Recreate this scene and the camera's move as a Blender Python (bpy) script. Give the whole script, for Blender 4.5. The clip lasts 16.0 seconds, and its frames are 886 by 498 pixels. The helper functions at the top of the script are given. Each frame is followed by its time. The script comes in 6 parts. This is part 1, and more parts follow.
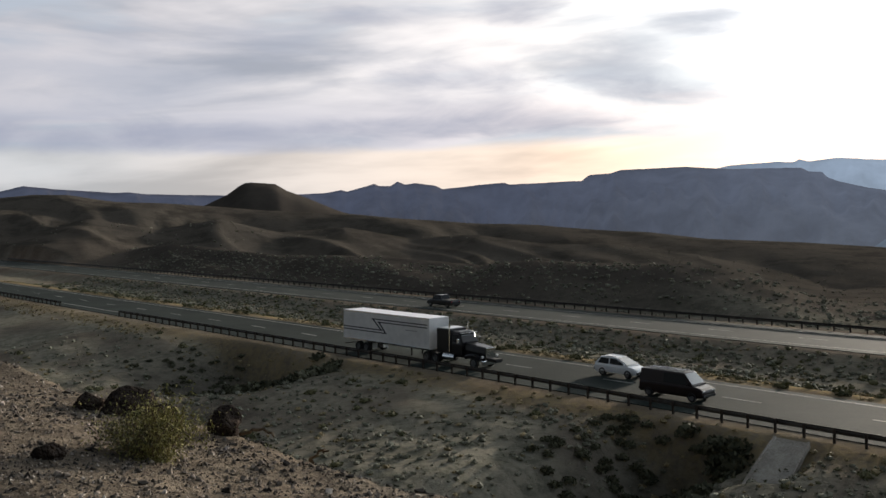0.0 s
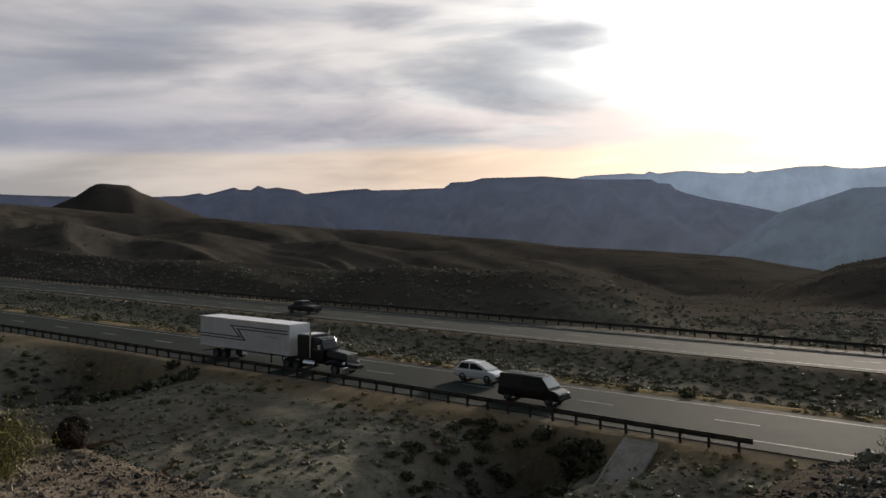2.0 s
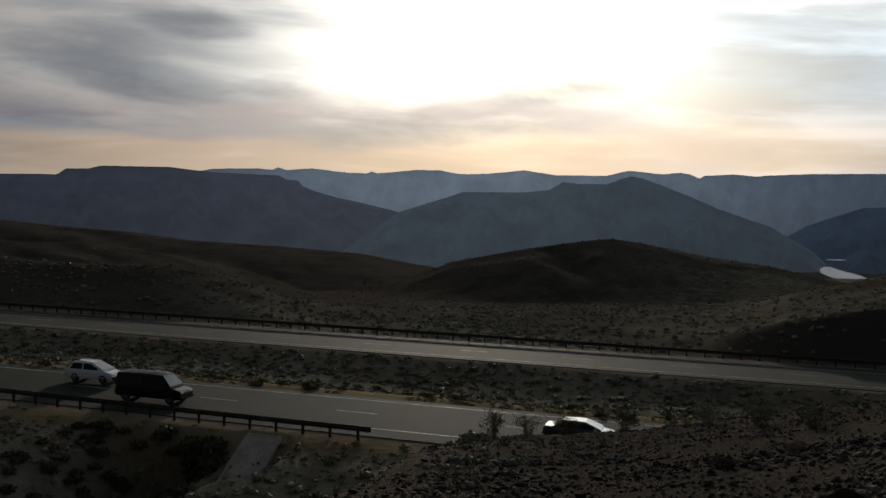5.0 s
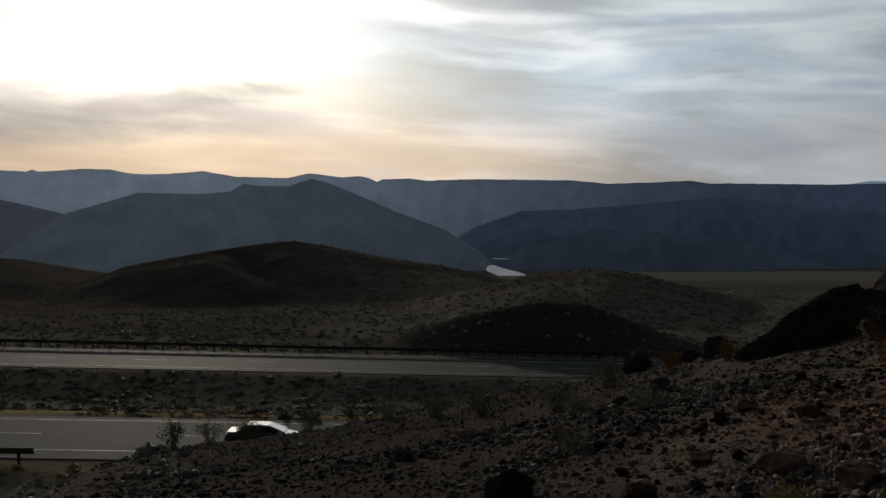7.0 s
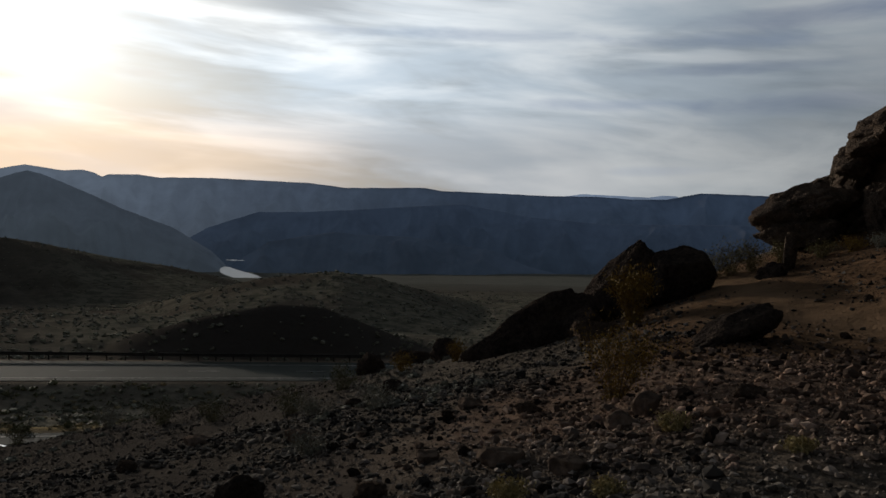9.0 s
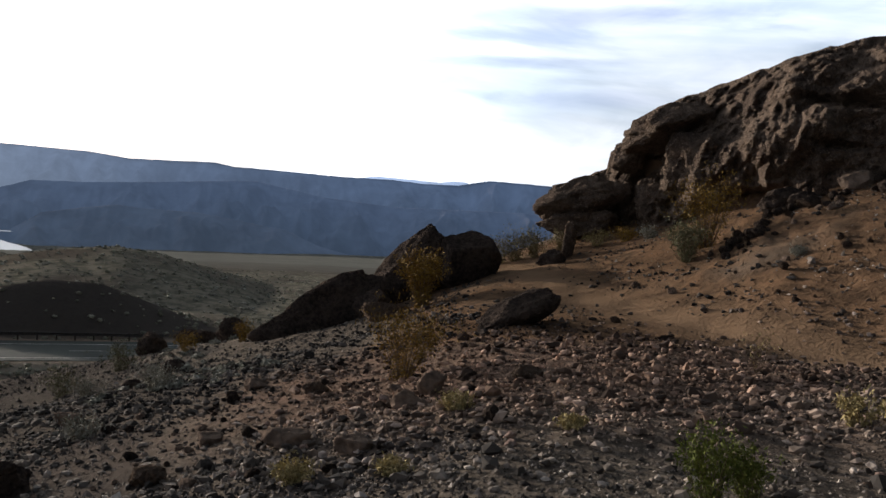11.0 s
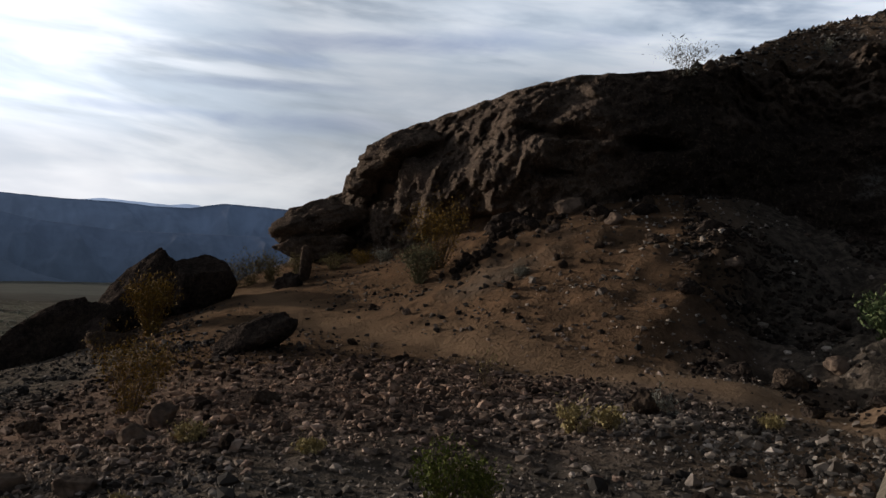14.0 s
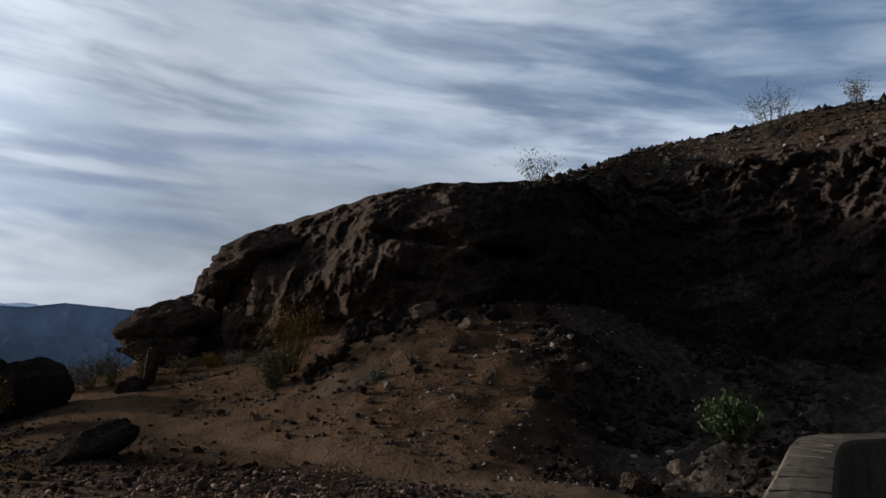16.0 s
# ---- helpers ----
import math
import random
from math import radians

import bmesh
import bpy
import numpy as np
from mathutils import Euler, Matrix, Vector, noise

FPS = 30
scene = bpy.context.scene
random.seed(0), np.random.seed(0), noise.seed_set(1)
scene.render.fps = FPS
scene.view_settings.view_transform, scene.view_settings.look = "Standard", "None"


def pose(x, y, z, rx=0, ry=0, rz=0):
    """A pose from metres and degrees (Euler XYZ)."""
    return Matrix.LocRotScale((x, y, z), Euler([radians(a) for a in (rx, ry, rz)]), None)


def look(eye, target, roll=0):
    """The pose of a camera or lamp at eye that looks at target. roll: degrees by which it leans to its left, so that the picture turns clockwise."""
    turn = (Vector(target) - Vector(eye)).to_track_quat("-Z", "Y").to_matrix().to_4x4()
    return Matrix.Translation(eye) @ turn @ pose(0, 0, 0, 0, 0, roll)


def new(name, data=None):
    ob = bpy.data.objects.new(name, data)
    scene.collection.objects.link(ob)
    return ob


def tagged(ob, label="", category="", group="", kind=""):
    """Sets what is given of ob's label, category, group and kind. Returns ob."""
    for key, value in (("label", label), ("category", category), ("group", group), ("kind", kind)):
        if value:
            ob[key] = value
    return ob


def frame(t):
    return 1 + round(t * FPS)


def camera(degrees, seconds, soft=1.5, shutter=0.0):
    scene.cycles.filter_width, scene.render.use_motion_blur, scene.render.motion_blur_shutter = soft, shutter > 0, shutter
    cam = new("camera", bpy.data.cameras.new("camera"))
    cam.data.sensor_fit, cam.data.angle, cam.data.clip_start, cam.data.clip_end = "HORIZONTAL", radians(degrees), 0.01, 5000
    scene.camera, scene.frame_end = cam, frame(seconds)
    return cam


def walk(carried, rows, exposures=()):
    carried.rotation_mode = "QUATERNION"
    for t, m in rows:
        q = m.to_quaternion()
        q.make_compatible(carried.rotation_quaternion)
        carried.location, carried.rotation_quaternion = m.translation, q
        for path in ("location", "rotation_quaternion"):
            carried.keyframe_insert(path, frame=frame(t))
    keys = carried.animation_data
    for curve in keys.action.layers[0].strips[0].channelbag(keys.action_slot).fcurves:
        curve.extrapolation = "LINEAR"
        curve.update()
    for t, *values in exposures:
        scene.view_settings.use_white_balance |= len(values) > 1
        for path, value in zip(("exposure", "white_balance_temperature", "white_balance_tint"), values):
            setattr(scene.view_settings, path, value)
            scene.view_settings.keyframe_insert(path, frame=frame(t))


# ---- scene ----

# ---------------------------------------------------------------- camera
# a hand-held turn on the spot: eye level is z = 0, north is +y
cam = camera(51.0, 16.0, soft=1.5)
TURN = [  # seconds, yaw, pitch, roll
    (0, 0.00, -0.23, 1.88),
    (0.5, -2.28, -0.29, 1.54),
    (1, -4.64, -0.27, 1.44),
    (1.5, -5.93, -0.37, 1.56),
    (2, -8.48, -0.10, 1.38),
    (2.5, -11.42, -0.23, 1.20),
    (3, -14.37, -0.00, 1.21),
    (3.5, -18.76, -0.24, 1.00),
    (6, -41.05, -0.69, 0.46),
    (6.5, -46.82, -0.76, 0.85),
    (7, -50.61, -0.70, 0.56),
    (7.5, -53.86, -0.58, 0.50),
    (8, -58.01, -0.92, 0.23),
    (8.5, -62.54, -0.64, -0.19),
    (11, -79.50, -1.33, -2.68),
    (11.5, -81.87, -1.33, -2.69),
    (12, -84.40, -1.87, -2.28),
    (12.5, -86.75, -1.46, -2.13),
    (13, -89.31, -0.64, -2.27),
    (13.5, -91.21, 0.11, -2.17),
    (14, -95.66, 0.80, -2.24),
    (14.5, -99.46, 1.84, -2.47),
    (15, -101.76, 3.26, -2.01),
    (15.5, -104.34, 5.30, -2.04),
    (16, -104.58, 7.56, -2.49),
]
EXPOSURE = [  # seconds, stops, kelvin, tint
    (0.0, 0.22, 6450, 9), (1.5, 0.12, 6600, 10), (2.0, -0.22, 6550, 10), (3.0, -0.55, 6450, 9), (3.5, -1.0, 6450, 8), (6.0, -1.5, 6500, 8), (6.5, -1.65, 6500, 8), (8.0, -1.25, 6450, 9), (8.5, -1.5, 6450, 9),
    (11.0, 0.35, 6350, 13), (11.5, 0.3, 6500, 13), (12.0, 0.93, 6450, 13), (12.5, 0.95, 6400, 13), (13.0, 0.25, 6600, 13), (13.5, -0.35, 6550, 13), (14.0, -0.5, 6450, 13), (14.5, -0.75, 6350, 12), (15.0, -0.1, 6450, 12), (15.5, -0.1, 6200, 12), (16.0, -0.88, 5950, 12)]
walk(cam, [(t, pose(0, 0, 0, 90 + p, r, y)) for t, y, p, r in TURN], EXPOSURE)

# ---------------------------------------------------------------- light
SUN_AZ, SUN_EL = -33.5, 9.5
sa, se = radians(SUN_AZ), radians(SUN_EL)
SUN_DIR = Vector((-math.sin(sa) * math.cos(se), math.cos(sa) * math.cos(se), math.sin(se)))
sun = new("sun", bpy.data.lights.new("sun", "SUN"))
sun.data.energy, sun.data.angle, sun.data.color = 5.0, radians(1.5), (1.0, 0.88, 0.74)
sun.matrix_world = look((0, 0, 60), Vector((0, 0, 60)) - SUN_DIR * 10)


class Nodes:
    """Short hand for node trees."""

    def __init__(self, tree):
        self.t = tree
        tree.nodes.clear()

    def n(self, kind, **given):
        node = self.t.nodes.new("ShaderNode" + kind)
        for key, value in given.items():
            if key == "op":
                node.operation = value
            elif key == "dims":
                node.noise_dimensions = value
            elif key == "blend":
                node.blend_type = value
        return node

    def put(self, node, slot, value):
        if hasattr(value, "is_linked") and not isinstance(value, (int, float)):
            self.t.links.new(value, node.inputs[slot])
        else:
            node.inputs[slot].default_value = value

    def math(self, op, a, b=0.0, clamp=False):
        m = self.n("Math", op=op)
        m.use_clamp = clamp
        self.put(m, 0, a)
        self.put(m, 1, b)
        return m.outputs[0]

    def vmath(self, op, a, b=(0, 0, 0), out=0):
        m = self.n("VectorMath", op=op)
        self.put(m, 0, a)
        self.put(m, 1, b)
        return m.outputs[out]

    def scale(self, a, s):
        m = self.n("VectorMath", op="SCALE")
        self.put(m, 0, a)
        self.put(m, "Scale", s)
        return m.outputs[0]

    def noise(self, vec, scale, detail=4.0, rough=0.55, warp=0.0):
        m = self.n("TexNoise")
        self.put(m, "Vector", vec)
        for k, v in (("Scale", scale), ("Detail", detail), ("Roughness", rough), ("Distortion", warp)):
            m.inputs[k].default_value = v
        return m.outputs[0]

    def ramp(self, fac, lo, hi):
        m = self.n("MapRange")
        m.clamp = True
        m.interpolation_type = "SMOOTHSTEP"
        self.put(m, 0, fac)
        m.inputs[1].default_value, m.inputs[2].default_value = lo, hi
        return m.outputs[0]

    def mix(self, fac, a, b, blend="MIX"):
        m = self.n("Mix")
        m.data_type, m.blend_type = "RGBA", blend
        self.put(m, 0, fac)
        self.put(m, 6, (*a, 1) if isinstance(a, tuple) else a)
        self.put(m, 7, (*b, 1) if isinstance(b, tuple) else b)
        return m.outputs[2]


def make_sky():
    w = bpy.data.worlds.new("sky")
    scene.world = w
    w.use_nodes = True
    k = Nodes(w.node_tree)
    d = k.vmath("NORMALIZE", k.n("TexCoord").outputs["Generated"])
    sky = k.n("TexSky")
    sky.sky_type, sky.sun_disc = "NISHITA", False
    sky.sun_elevation, sky.sun_rotation = se, -sa
    sky.air_density, sky.dust_density, sky.ozone_density = 1.0, 1.5, 2.0
    sep = k.n("SeparateXYZ")
    k.put(sep, 0, d)
    up = k.math("MAXIMUM", sep.outputs[2], 0.0)
    # cloud layers: long level bands that dip a little towards the south
    band = k.math("MULTIPLY", k.math("SUBTRACT", sep.outputs[2], k.math("MULTIPLY", sep.outputs[1], 0.09)), 6.0)
    vec = k.n("CombineXYZ")
    k.put(vec, 0, sep.outputs[0])
    k.put(vec, 1, sep.outputs[1])
    k.put(vec, 2, band)
    v = vec.outputs[0]
    a = k.noise(v, 1.9, 5, 0.52, 0.3)
    b = k.noise(k.vmath("ADD", v, (3.1, 7.7, 1.9)), 4.6, 5, 0.54, 0.4)
    body = k.math("ADD", k.math("MULTIPLY", a, 0.62), k.math("MULTIPLY", b, 0.38))
    cover = k.ramp(body, 0.37, 0.52)
    side = k.ramp(k.vmath("DOT_PRODUCT", d, (SUN_DIR.x, SUN_DIR.y, 0.0), 1), -0.30, 0.15)
    cover = k.math("MULTIPLY", cover, k.math("SUBTRACT", 1.0, k.math("MULTIPLY", k.math("SUBTRACT", 1.0, side), k.math("MULTIPLY", k.ramp(up, 0.24, 0.38), 0.45))))
    shade = k.ramp(k.math("ADD", k.math("MULTIPLY", k.noise(k.vmath("ADD", v, (9.0, 2.0, 4.0)), 2.4, 5, 0.52, 0.45), 0.75), k.math("MULTIPLY", b, 0.25)), 0.40, 0.60)
    near = k.math("MAXIMUM", k.vmath("DOT_PRODUCT", d, tuple(SUN_DIR), 1), 0.0)
    glow1 = k.math("POWER", near, 110.0)
    glow2 = k.math("POWER", near, 30.0)
    glow3 = k.math("POWER", near, 4.0)
    clear = k.mix(0.6, k.scale(sky.outputs[0], 0.12), k.mix(k.ramp(near, 0.0, 0.75), (0.40, 0.55, 0.78), (0.92, 1.06, 1.24)))
    cloud = k.mix(shade, (0.92, 1.08, 1.24), (1.34, 1.44, 1.53))
    warm = k.mix(glow2, (1.0, 1.0, 1.0), (1.25, 1.0, 0.80))
    cloud = k.mix(1.0, cloud, warm, "MULTIPLY")
    cloud = k.scale(cloud, k.math("ADD", 0.95, k.math("MULTIPLY", glow3, 0.75)))
    # a thicker bank of cloud lies over the north
    bank = k.ramp(k.vmath("DOT_PRODUCT", d, (-math.sin(radians(25)), math.cos(radians(25)), 0.0), 1), 0.48, 0.86)
    cloud = k.mix(bank, cloud, k.mix(shade, (0.36, 0.38, 0.445), (0.78, 0.735, 0.755)))
    clear = k.mix(bank, clear, (0.55, 0.60, 0.68))
    base = k.mix(k.math("MULTIPLY", cover, 0.95), clear, cloud)
    # the evening sky is dimmer overhead and away from the sun
    dim = k.math("MULTIPLY", k.math("SUBTRACT", 1.0, k.math("MULTIPLY", k.ramp(up, 0.36, 0.66), 0.80)), k.math("ADD", 0.82, k.math("MULTIPLY", glow3, 0.18)))
    flat_sun = Vector((SUN_DIR.x, SUN_DIR.y, 0)).normalized()
    away = k.ramp(k.vmath("DOT_PRODUCT", d, tuple(flat_sun), 1), -0.75, -0.05)
    base = k.scale(base, k.math("MULTIPLY", dim, k.math("ADD", 0.18, k.math("MULTIPLY", away, 0.82))))
    thin = k.math("ADD", 0.5, k.math("MULTIPLY", shade, 0.75))
    lifted = k.math("ADD", 0.12, k.math("MULTIPLY", k.ramp(up, 0.075, 0.165), 0.88))
    thin = k.math("MULTIPLY", thin, lifted)
    g = k.scale((1.0, 0.93, 0.80), k.math("MULTIPLY", thin, k.math("ADD", k.math("MULTIPLY", glow1, 3.0), k.math("ADD", k.math("MULTIPLY", glow2, 1.9), k.math("MULTIPLY", glow3, 0.42)))))
    total = k.vmath("ADD", base, g)
    # level streak of grey cloud low over the mountains, left of the sun and across it
    edge = k.math("ADD", up, k.math("MULTIPLY", k.math("SUBTRACT", b, 0.5), 0.03))
    streak = k.math("MULTIPLY", k.ramp(edge, 0.098, 0.112), k.ramp(edge, 0.175, 0.13))
    streak = k.math("MULTIPLY", streak, k.ramp(k.vmath("DOT_PRODUCT", d, (-math.sin(radians(0)), math.cos(radians(0)), 0.0), 1), 0.66, 0.82))
    streak = k.math("MULTIPLY", streak, k.ramp(k.math("ADD", k.math("MULTIPLY", b, 0.6), k.math("MULTIPLY", a, 0.4)), 0.40, 0.56))
    glow4 = k.math("POWER", near, 8.0)
    low = k.math("MULTIPLY", k.ramp(up, 0.16, 0.085), k.math("ADD", 0.25, k.math("MULTIPLY", glow4, 0.62)))
    low = k.math("ADD", k.math("MULTIPLY", k.math("SUBTRACT", 1.0, bank), low), k.math("MULTIPLY", bank, k.math("MULTIPLY", k.ramp(edge, 0.112, 0.098), 0.8)))
    peach = k.mix(glow3, (0.55, 0.57, 0.58), (1.25, 0.90, 0.62))
    peach = k.mix(k.ramp(near, 0.86, 0.99), peach, (2.6, 1.95, 1.40))
    peach = k.scale(peach, k.math("ADD", 0.80, k.math("MULTIPLY", shade, 0.35)))
    total = k.mix(low, total, peach)
    total = k.mix(k.math("MULTIPLY", streak, 0.8), total, k.mix(glow4, (0.45, 0.47, 0.55), (1.7, 1.42, 1.28)))
    # single clouds: azimuth, elevation, half length, half height, tilt, strength, colour
    flat_az = k.math("MULTIPLY", k.math("ARCTAN2", k.math("MULTIPLY", sep.outputs[0], -1.0), sep.outputs[1]), 57.2958)
    flat_el = k.math("MULTIPLY", k.math("ARCSINE", sep.outputs[2]), 57.2958)
    torn = k.noise(k.vmath("MULTIPLY", d, (1.0, 1.0, 3.2)), 8.5, 6, 0.55, 0.5)
    ragged = k.math("MULTIPLY", k.math("SUBTRACT", torn, 0.5), 4.2)
    lilac, ash, blue, deep = (0.35, 0.37, 0.46), (1.25, 1.16, 1.06), (0.50, 0.66, 0.95), (0.44, 0.55, 0.79)
    for a0, e0, wide, high, tilt, force, tone in (
            (-1.2, 9.4, 4.4, 1.2, -0.02, 0.7, lilac), (-5.2, 7.4, 5.5, 0.8, 0.0, 0.65, lilac), (-10.5, 10.4, 3.4, 1.3, -0.15, 0.55, lilac), (-16.0, 12.9, 2.6, 0.9, -0.2, 0.65, lilac),
            (-13.0, 8.9, 4.0, 0.7, -0.1, 0.55, lilac), (-21.2, 8.8, 2.6, 0.45, 0.0, 0.6, (0.8, 0.76, 0.76)), (2.4, 14.1, 3.2, 0.6, 0.0, 0.7, lilac), (-4.8, 14.0, 2.6, 0.7, 0.0, 0.7, lilac),
            (15.0, 7.0, 15.0, 0.75, 0.01, 0.8, lilac), (20.0, 10.6, 9.0, 1.6, -0.05, 0.6, (0.40, 0.43, 0.51)), (10.0, 12.2, 7.0, 0.9, -0.05, 0.5, (0.42, 0.44, 0.52)),
            (-37.5, 8.8, 3.2, 0.6, 0.05, 0.75, ash), (-38.9, 11.2, 1.8, 0.3, 0.0, 0.6, (2.2, 2.05, 1.75)), (-28.0, 6.3, 5.5, 0.75, 0.03, 0.75, ash), (-22.0, 8.9, 1.8, 0.7, 0.0, 0.6, (0.9, 0.86, 0.84)),
            (-48.8, 9.5, 1.2, 0.25, 0.0, 0.5, (1.8, 1.65, 1.5)), (-67.4, 12.5, 6.0, 0.35, -0.02, 0.7, blue), (-84.3, 11.8, 5.0, 0.4, -0.03, 0.7, blue), (-76.5, 8.3, 3.8, 0.33, -0.02, 0.6, blue),
            (-79.8, 4.3, 2.4, 0.25, 0.0, 0.5, blue), (-90.0, 12.9, 7.0, 0.5, 0.03, 0.7, deep), (-87.7, 8.2, 4.6, 0.5, 0.03, 0.65, deep), (-99.0, 13.6, 6.0, 0.6, 0.03, 0.7, deep), (-84.0, 10.2, 5.0, 0.3, 0.02, 0.6, deep),
            (-88.0, 4.2, 9.0, 2.0, 0.0, 0.65, (1.55, 1.6, 1.6)), (-96.0, 9.3, 6.0, 1.1, 0.03, 0.55, (1.6, 1.66, 1.72)), (-123.0, 21.0, 9.0, 3.4, 0.1, 0.7, (0.12, 0.24, 0.40))):
        u = k.math("DIVIDE", k.math("SUBTRACT", flat_az, a0), wide * 1.25)
        v_ = k.math("DIVIDE", k.math("SUBTRACT", k.math("SUBTRACT", flat_el, e0), k.math("MULTIPLY", k.math("SUBTRACT", flat_az, a0), -tilt)), high * 1.2)
        far = k.math("ADD", k.math("ADD", k.math("MULTIPLY", u, u), k.math("MULTIPLY", v_, v_)), ragged)
        total = k.mix(k.math("MULTIPLY", k.ramp(far, 1.9, -0.9), force), total, tone)
    # the thin veil is brightest beside the sun and thins out away from it
    round_ = k.math("ADD", 0.5, k.math("MULTIPLY", k.vmath("DOT_PRODUCT", d, (-math.sin(radians(-127)), math.cos(radians(-127)), 0.0), 1), 0.5))
    veil = k.n("ValToRGB")
    k.put(veil, 0, round_)
    stops = veil.color_ramp.elements
    stops[0].position, stops[0].color = 0.08, (0.70, 0.71, 0.73, 1)
    stops[1].position, stops[1].color = 1.0, (0.80, 0.80, 0.80, 1)
    for pos, g_ in ((0.2, 0.77), (0.31, 0.68), (0.44, 0.74), (0.57, 0.94), (0.70, 0.94), (0.81, 0.80), (0.90, 0.52), (0.945, 0.48), (0.978, 0.56)):
        stops.new(pos).color = (g_, g_, g_, 1)
    total = k.vmath("MULTIPLY", k.scale(total, 1.25), veil.outputs[0])
    # high cloud in the east is whiter
    lifted = k.math("MULTIPLY", k.ramp(round_, 0.86, 0.94), k.ramp(up, 0.16, 0.26))
    total = k.scale(total, k.math("ADD", 1.0, k.math("MULTIPLY", lifted, 0.7)))
    bg = k.n("Background")
    k.put(bg, 0, total)
    bg.inputs[1].default_value = 1.0
    out = k.n("OutputWorld")
    w.node_tree.links.new(bg.outputs[0], out.inputs[0])


make_sky()


# ---------------------------------------------------------------- materials
def material(name):
    m = bpy.data.materials.new(name)
    m.use_nodes = True
    k = Nodes(m.node_tree)
    bsdf = k.n("BsdfPrincipled")
    out = k.n("OutputMaterial")
    m.node_tree.links.new(bsdf.outputs[0], out.inputs[0])
    return m, k, bsdf


def grainy(name, dark, light, size, rough=0.9, bump=0.3, fine=6.0, metal=0.0, spots=None, shine=0.0, pits=False, varnish=None, bared=None, shade_tone=None):
    """Two colours mixed by noise at two scales, with relief. size: metres of the larger blotches."""
    m, k, b = material(name)
    p = k.n("TexCoord").outputs["Object"]
    a = k.noise(p, 1 / size, 5, 0.6)
    c = k.noise(p, fine / size, 6, 0.65)
    f = k.ramp(k.math("ADD", k.math("MULTIPLY", a, 0.55), k.math("MULTIPLY", c, 0.45)), 0.34, 0.66)
    col = k.mix(f, dark, light)
    if spots:
        col = k.mix(k.ramp(k.noise(p, 2.3 * fine / size, 3, 0.6), 0.60, 0.68), col, spots)
    if varnish:
        col = k.mix(k.math("MULTIPLY", k.ramp(k.noise(p, 0.35 / size, 5, 0.65), 0.44, 0.62), 0.5), col, varnish)
    # dark tone by attribute: the cliff's shade is put into the rock colour
    if shade_tone:
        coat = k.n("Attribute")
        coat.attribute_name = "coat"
        col = k.mix(k.math("MULTIPLY", coat.outputs[2], k.math("SUBTRACT", 0.82, k.math("MULTIPLY", k.ramp(c, 0.50, 0.68), 0.5))), col, shade_tone)
    if bared:
        scar = k.n("Attribute")
        scar.attribute_name = "scar"
        col = k.mix(k.math("MULTIPLY", scar.outputs[2], k.ramp(c, 0.35, 0.6)), col, bared)
    k.put(b, "Base Color", col)
    b.inputs["Roughness"].default_value, b.inputs["Metallic"].default_value = rough, metal
    b.inputs["Specular IOR Level"].default_value = shine
    if bump:
        bp = k.n("Bump")
        bp.inputs["Strength"].default_value, bp.inputs["Distance"].default_value = bump, size / fine
        height = c
        if pits:
            knob = k.n("TexVoronoi")
            k.put(knob, "Vector", p)
            knob.inputs["Scale"].default_value = 2.2 * fine / size
            height = k.math("ADD", k.math("MULTIPLY", c, 1.2), k.math("MULTIPLY", knob.outputs[0], -0.55))
        k.put(bp, "Height", height)
        k.put(b, "Normal", bp.outputs[0])
    return m


def plain(name, colour, rough=0.5, metal=0.0, coat=0.0, vary=0.12, shine=0.5):
    m, k, b = material(name)
    p = k.n("TexCoord").outputs["Object"]
    f = k.noise(p, 2.5, 5, 0.6)
    lo = tuple(c * (1 - vary) for c in colour)
    k.put(b, "Base Color", k.mix(f, lo, colour))
    b.inputs["Roughness"].default_value, b.inputs["Metallic"].default_value = rough, metal
    b.inputs["Coat Weight"].default_value = coat
    b.inputs["Specular IOR Level"].default_value = shine
    return m


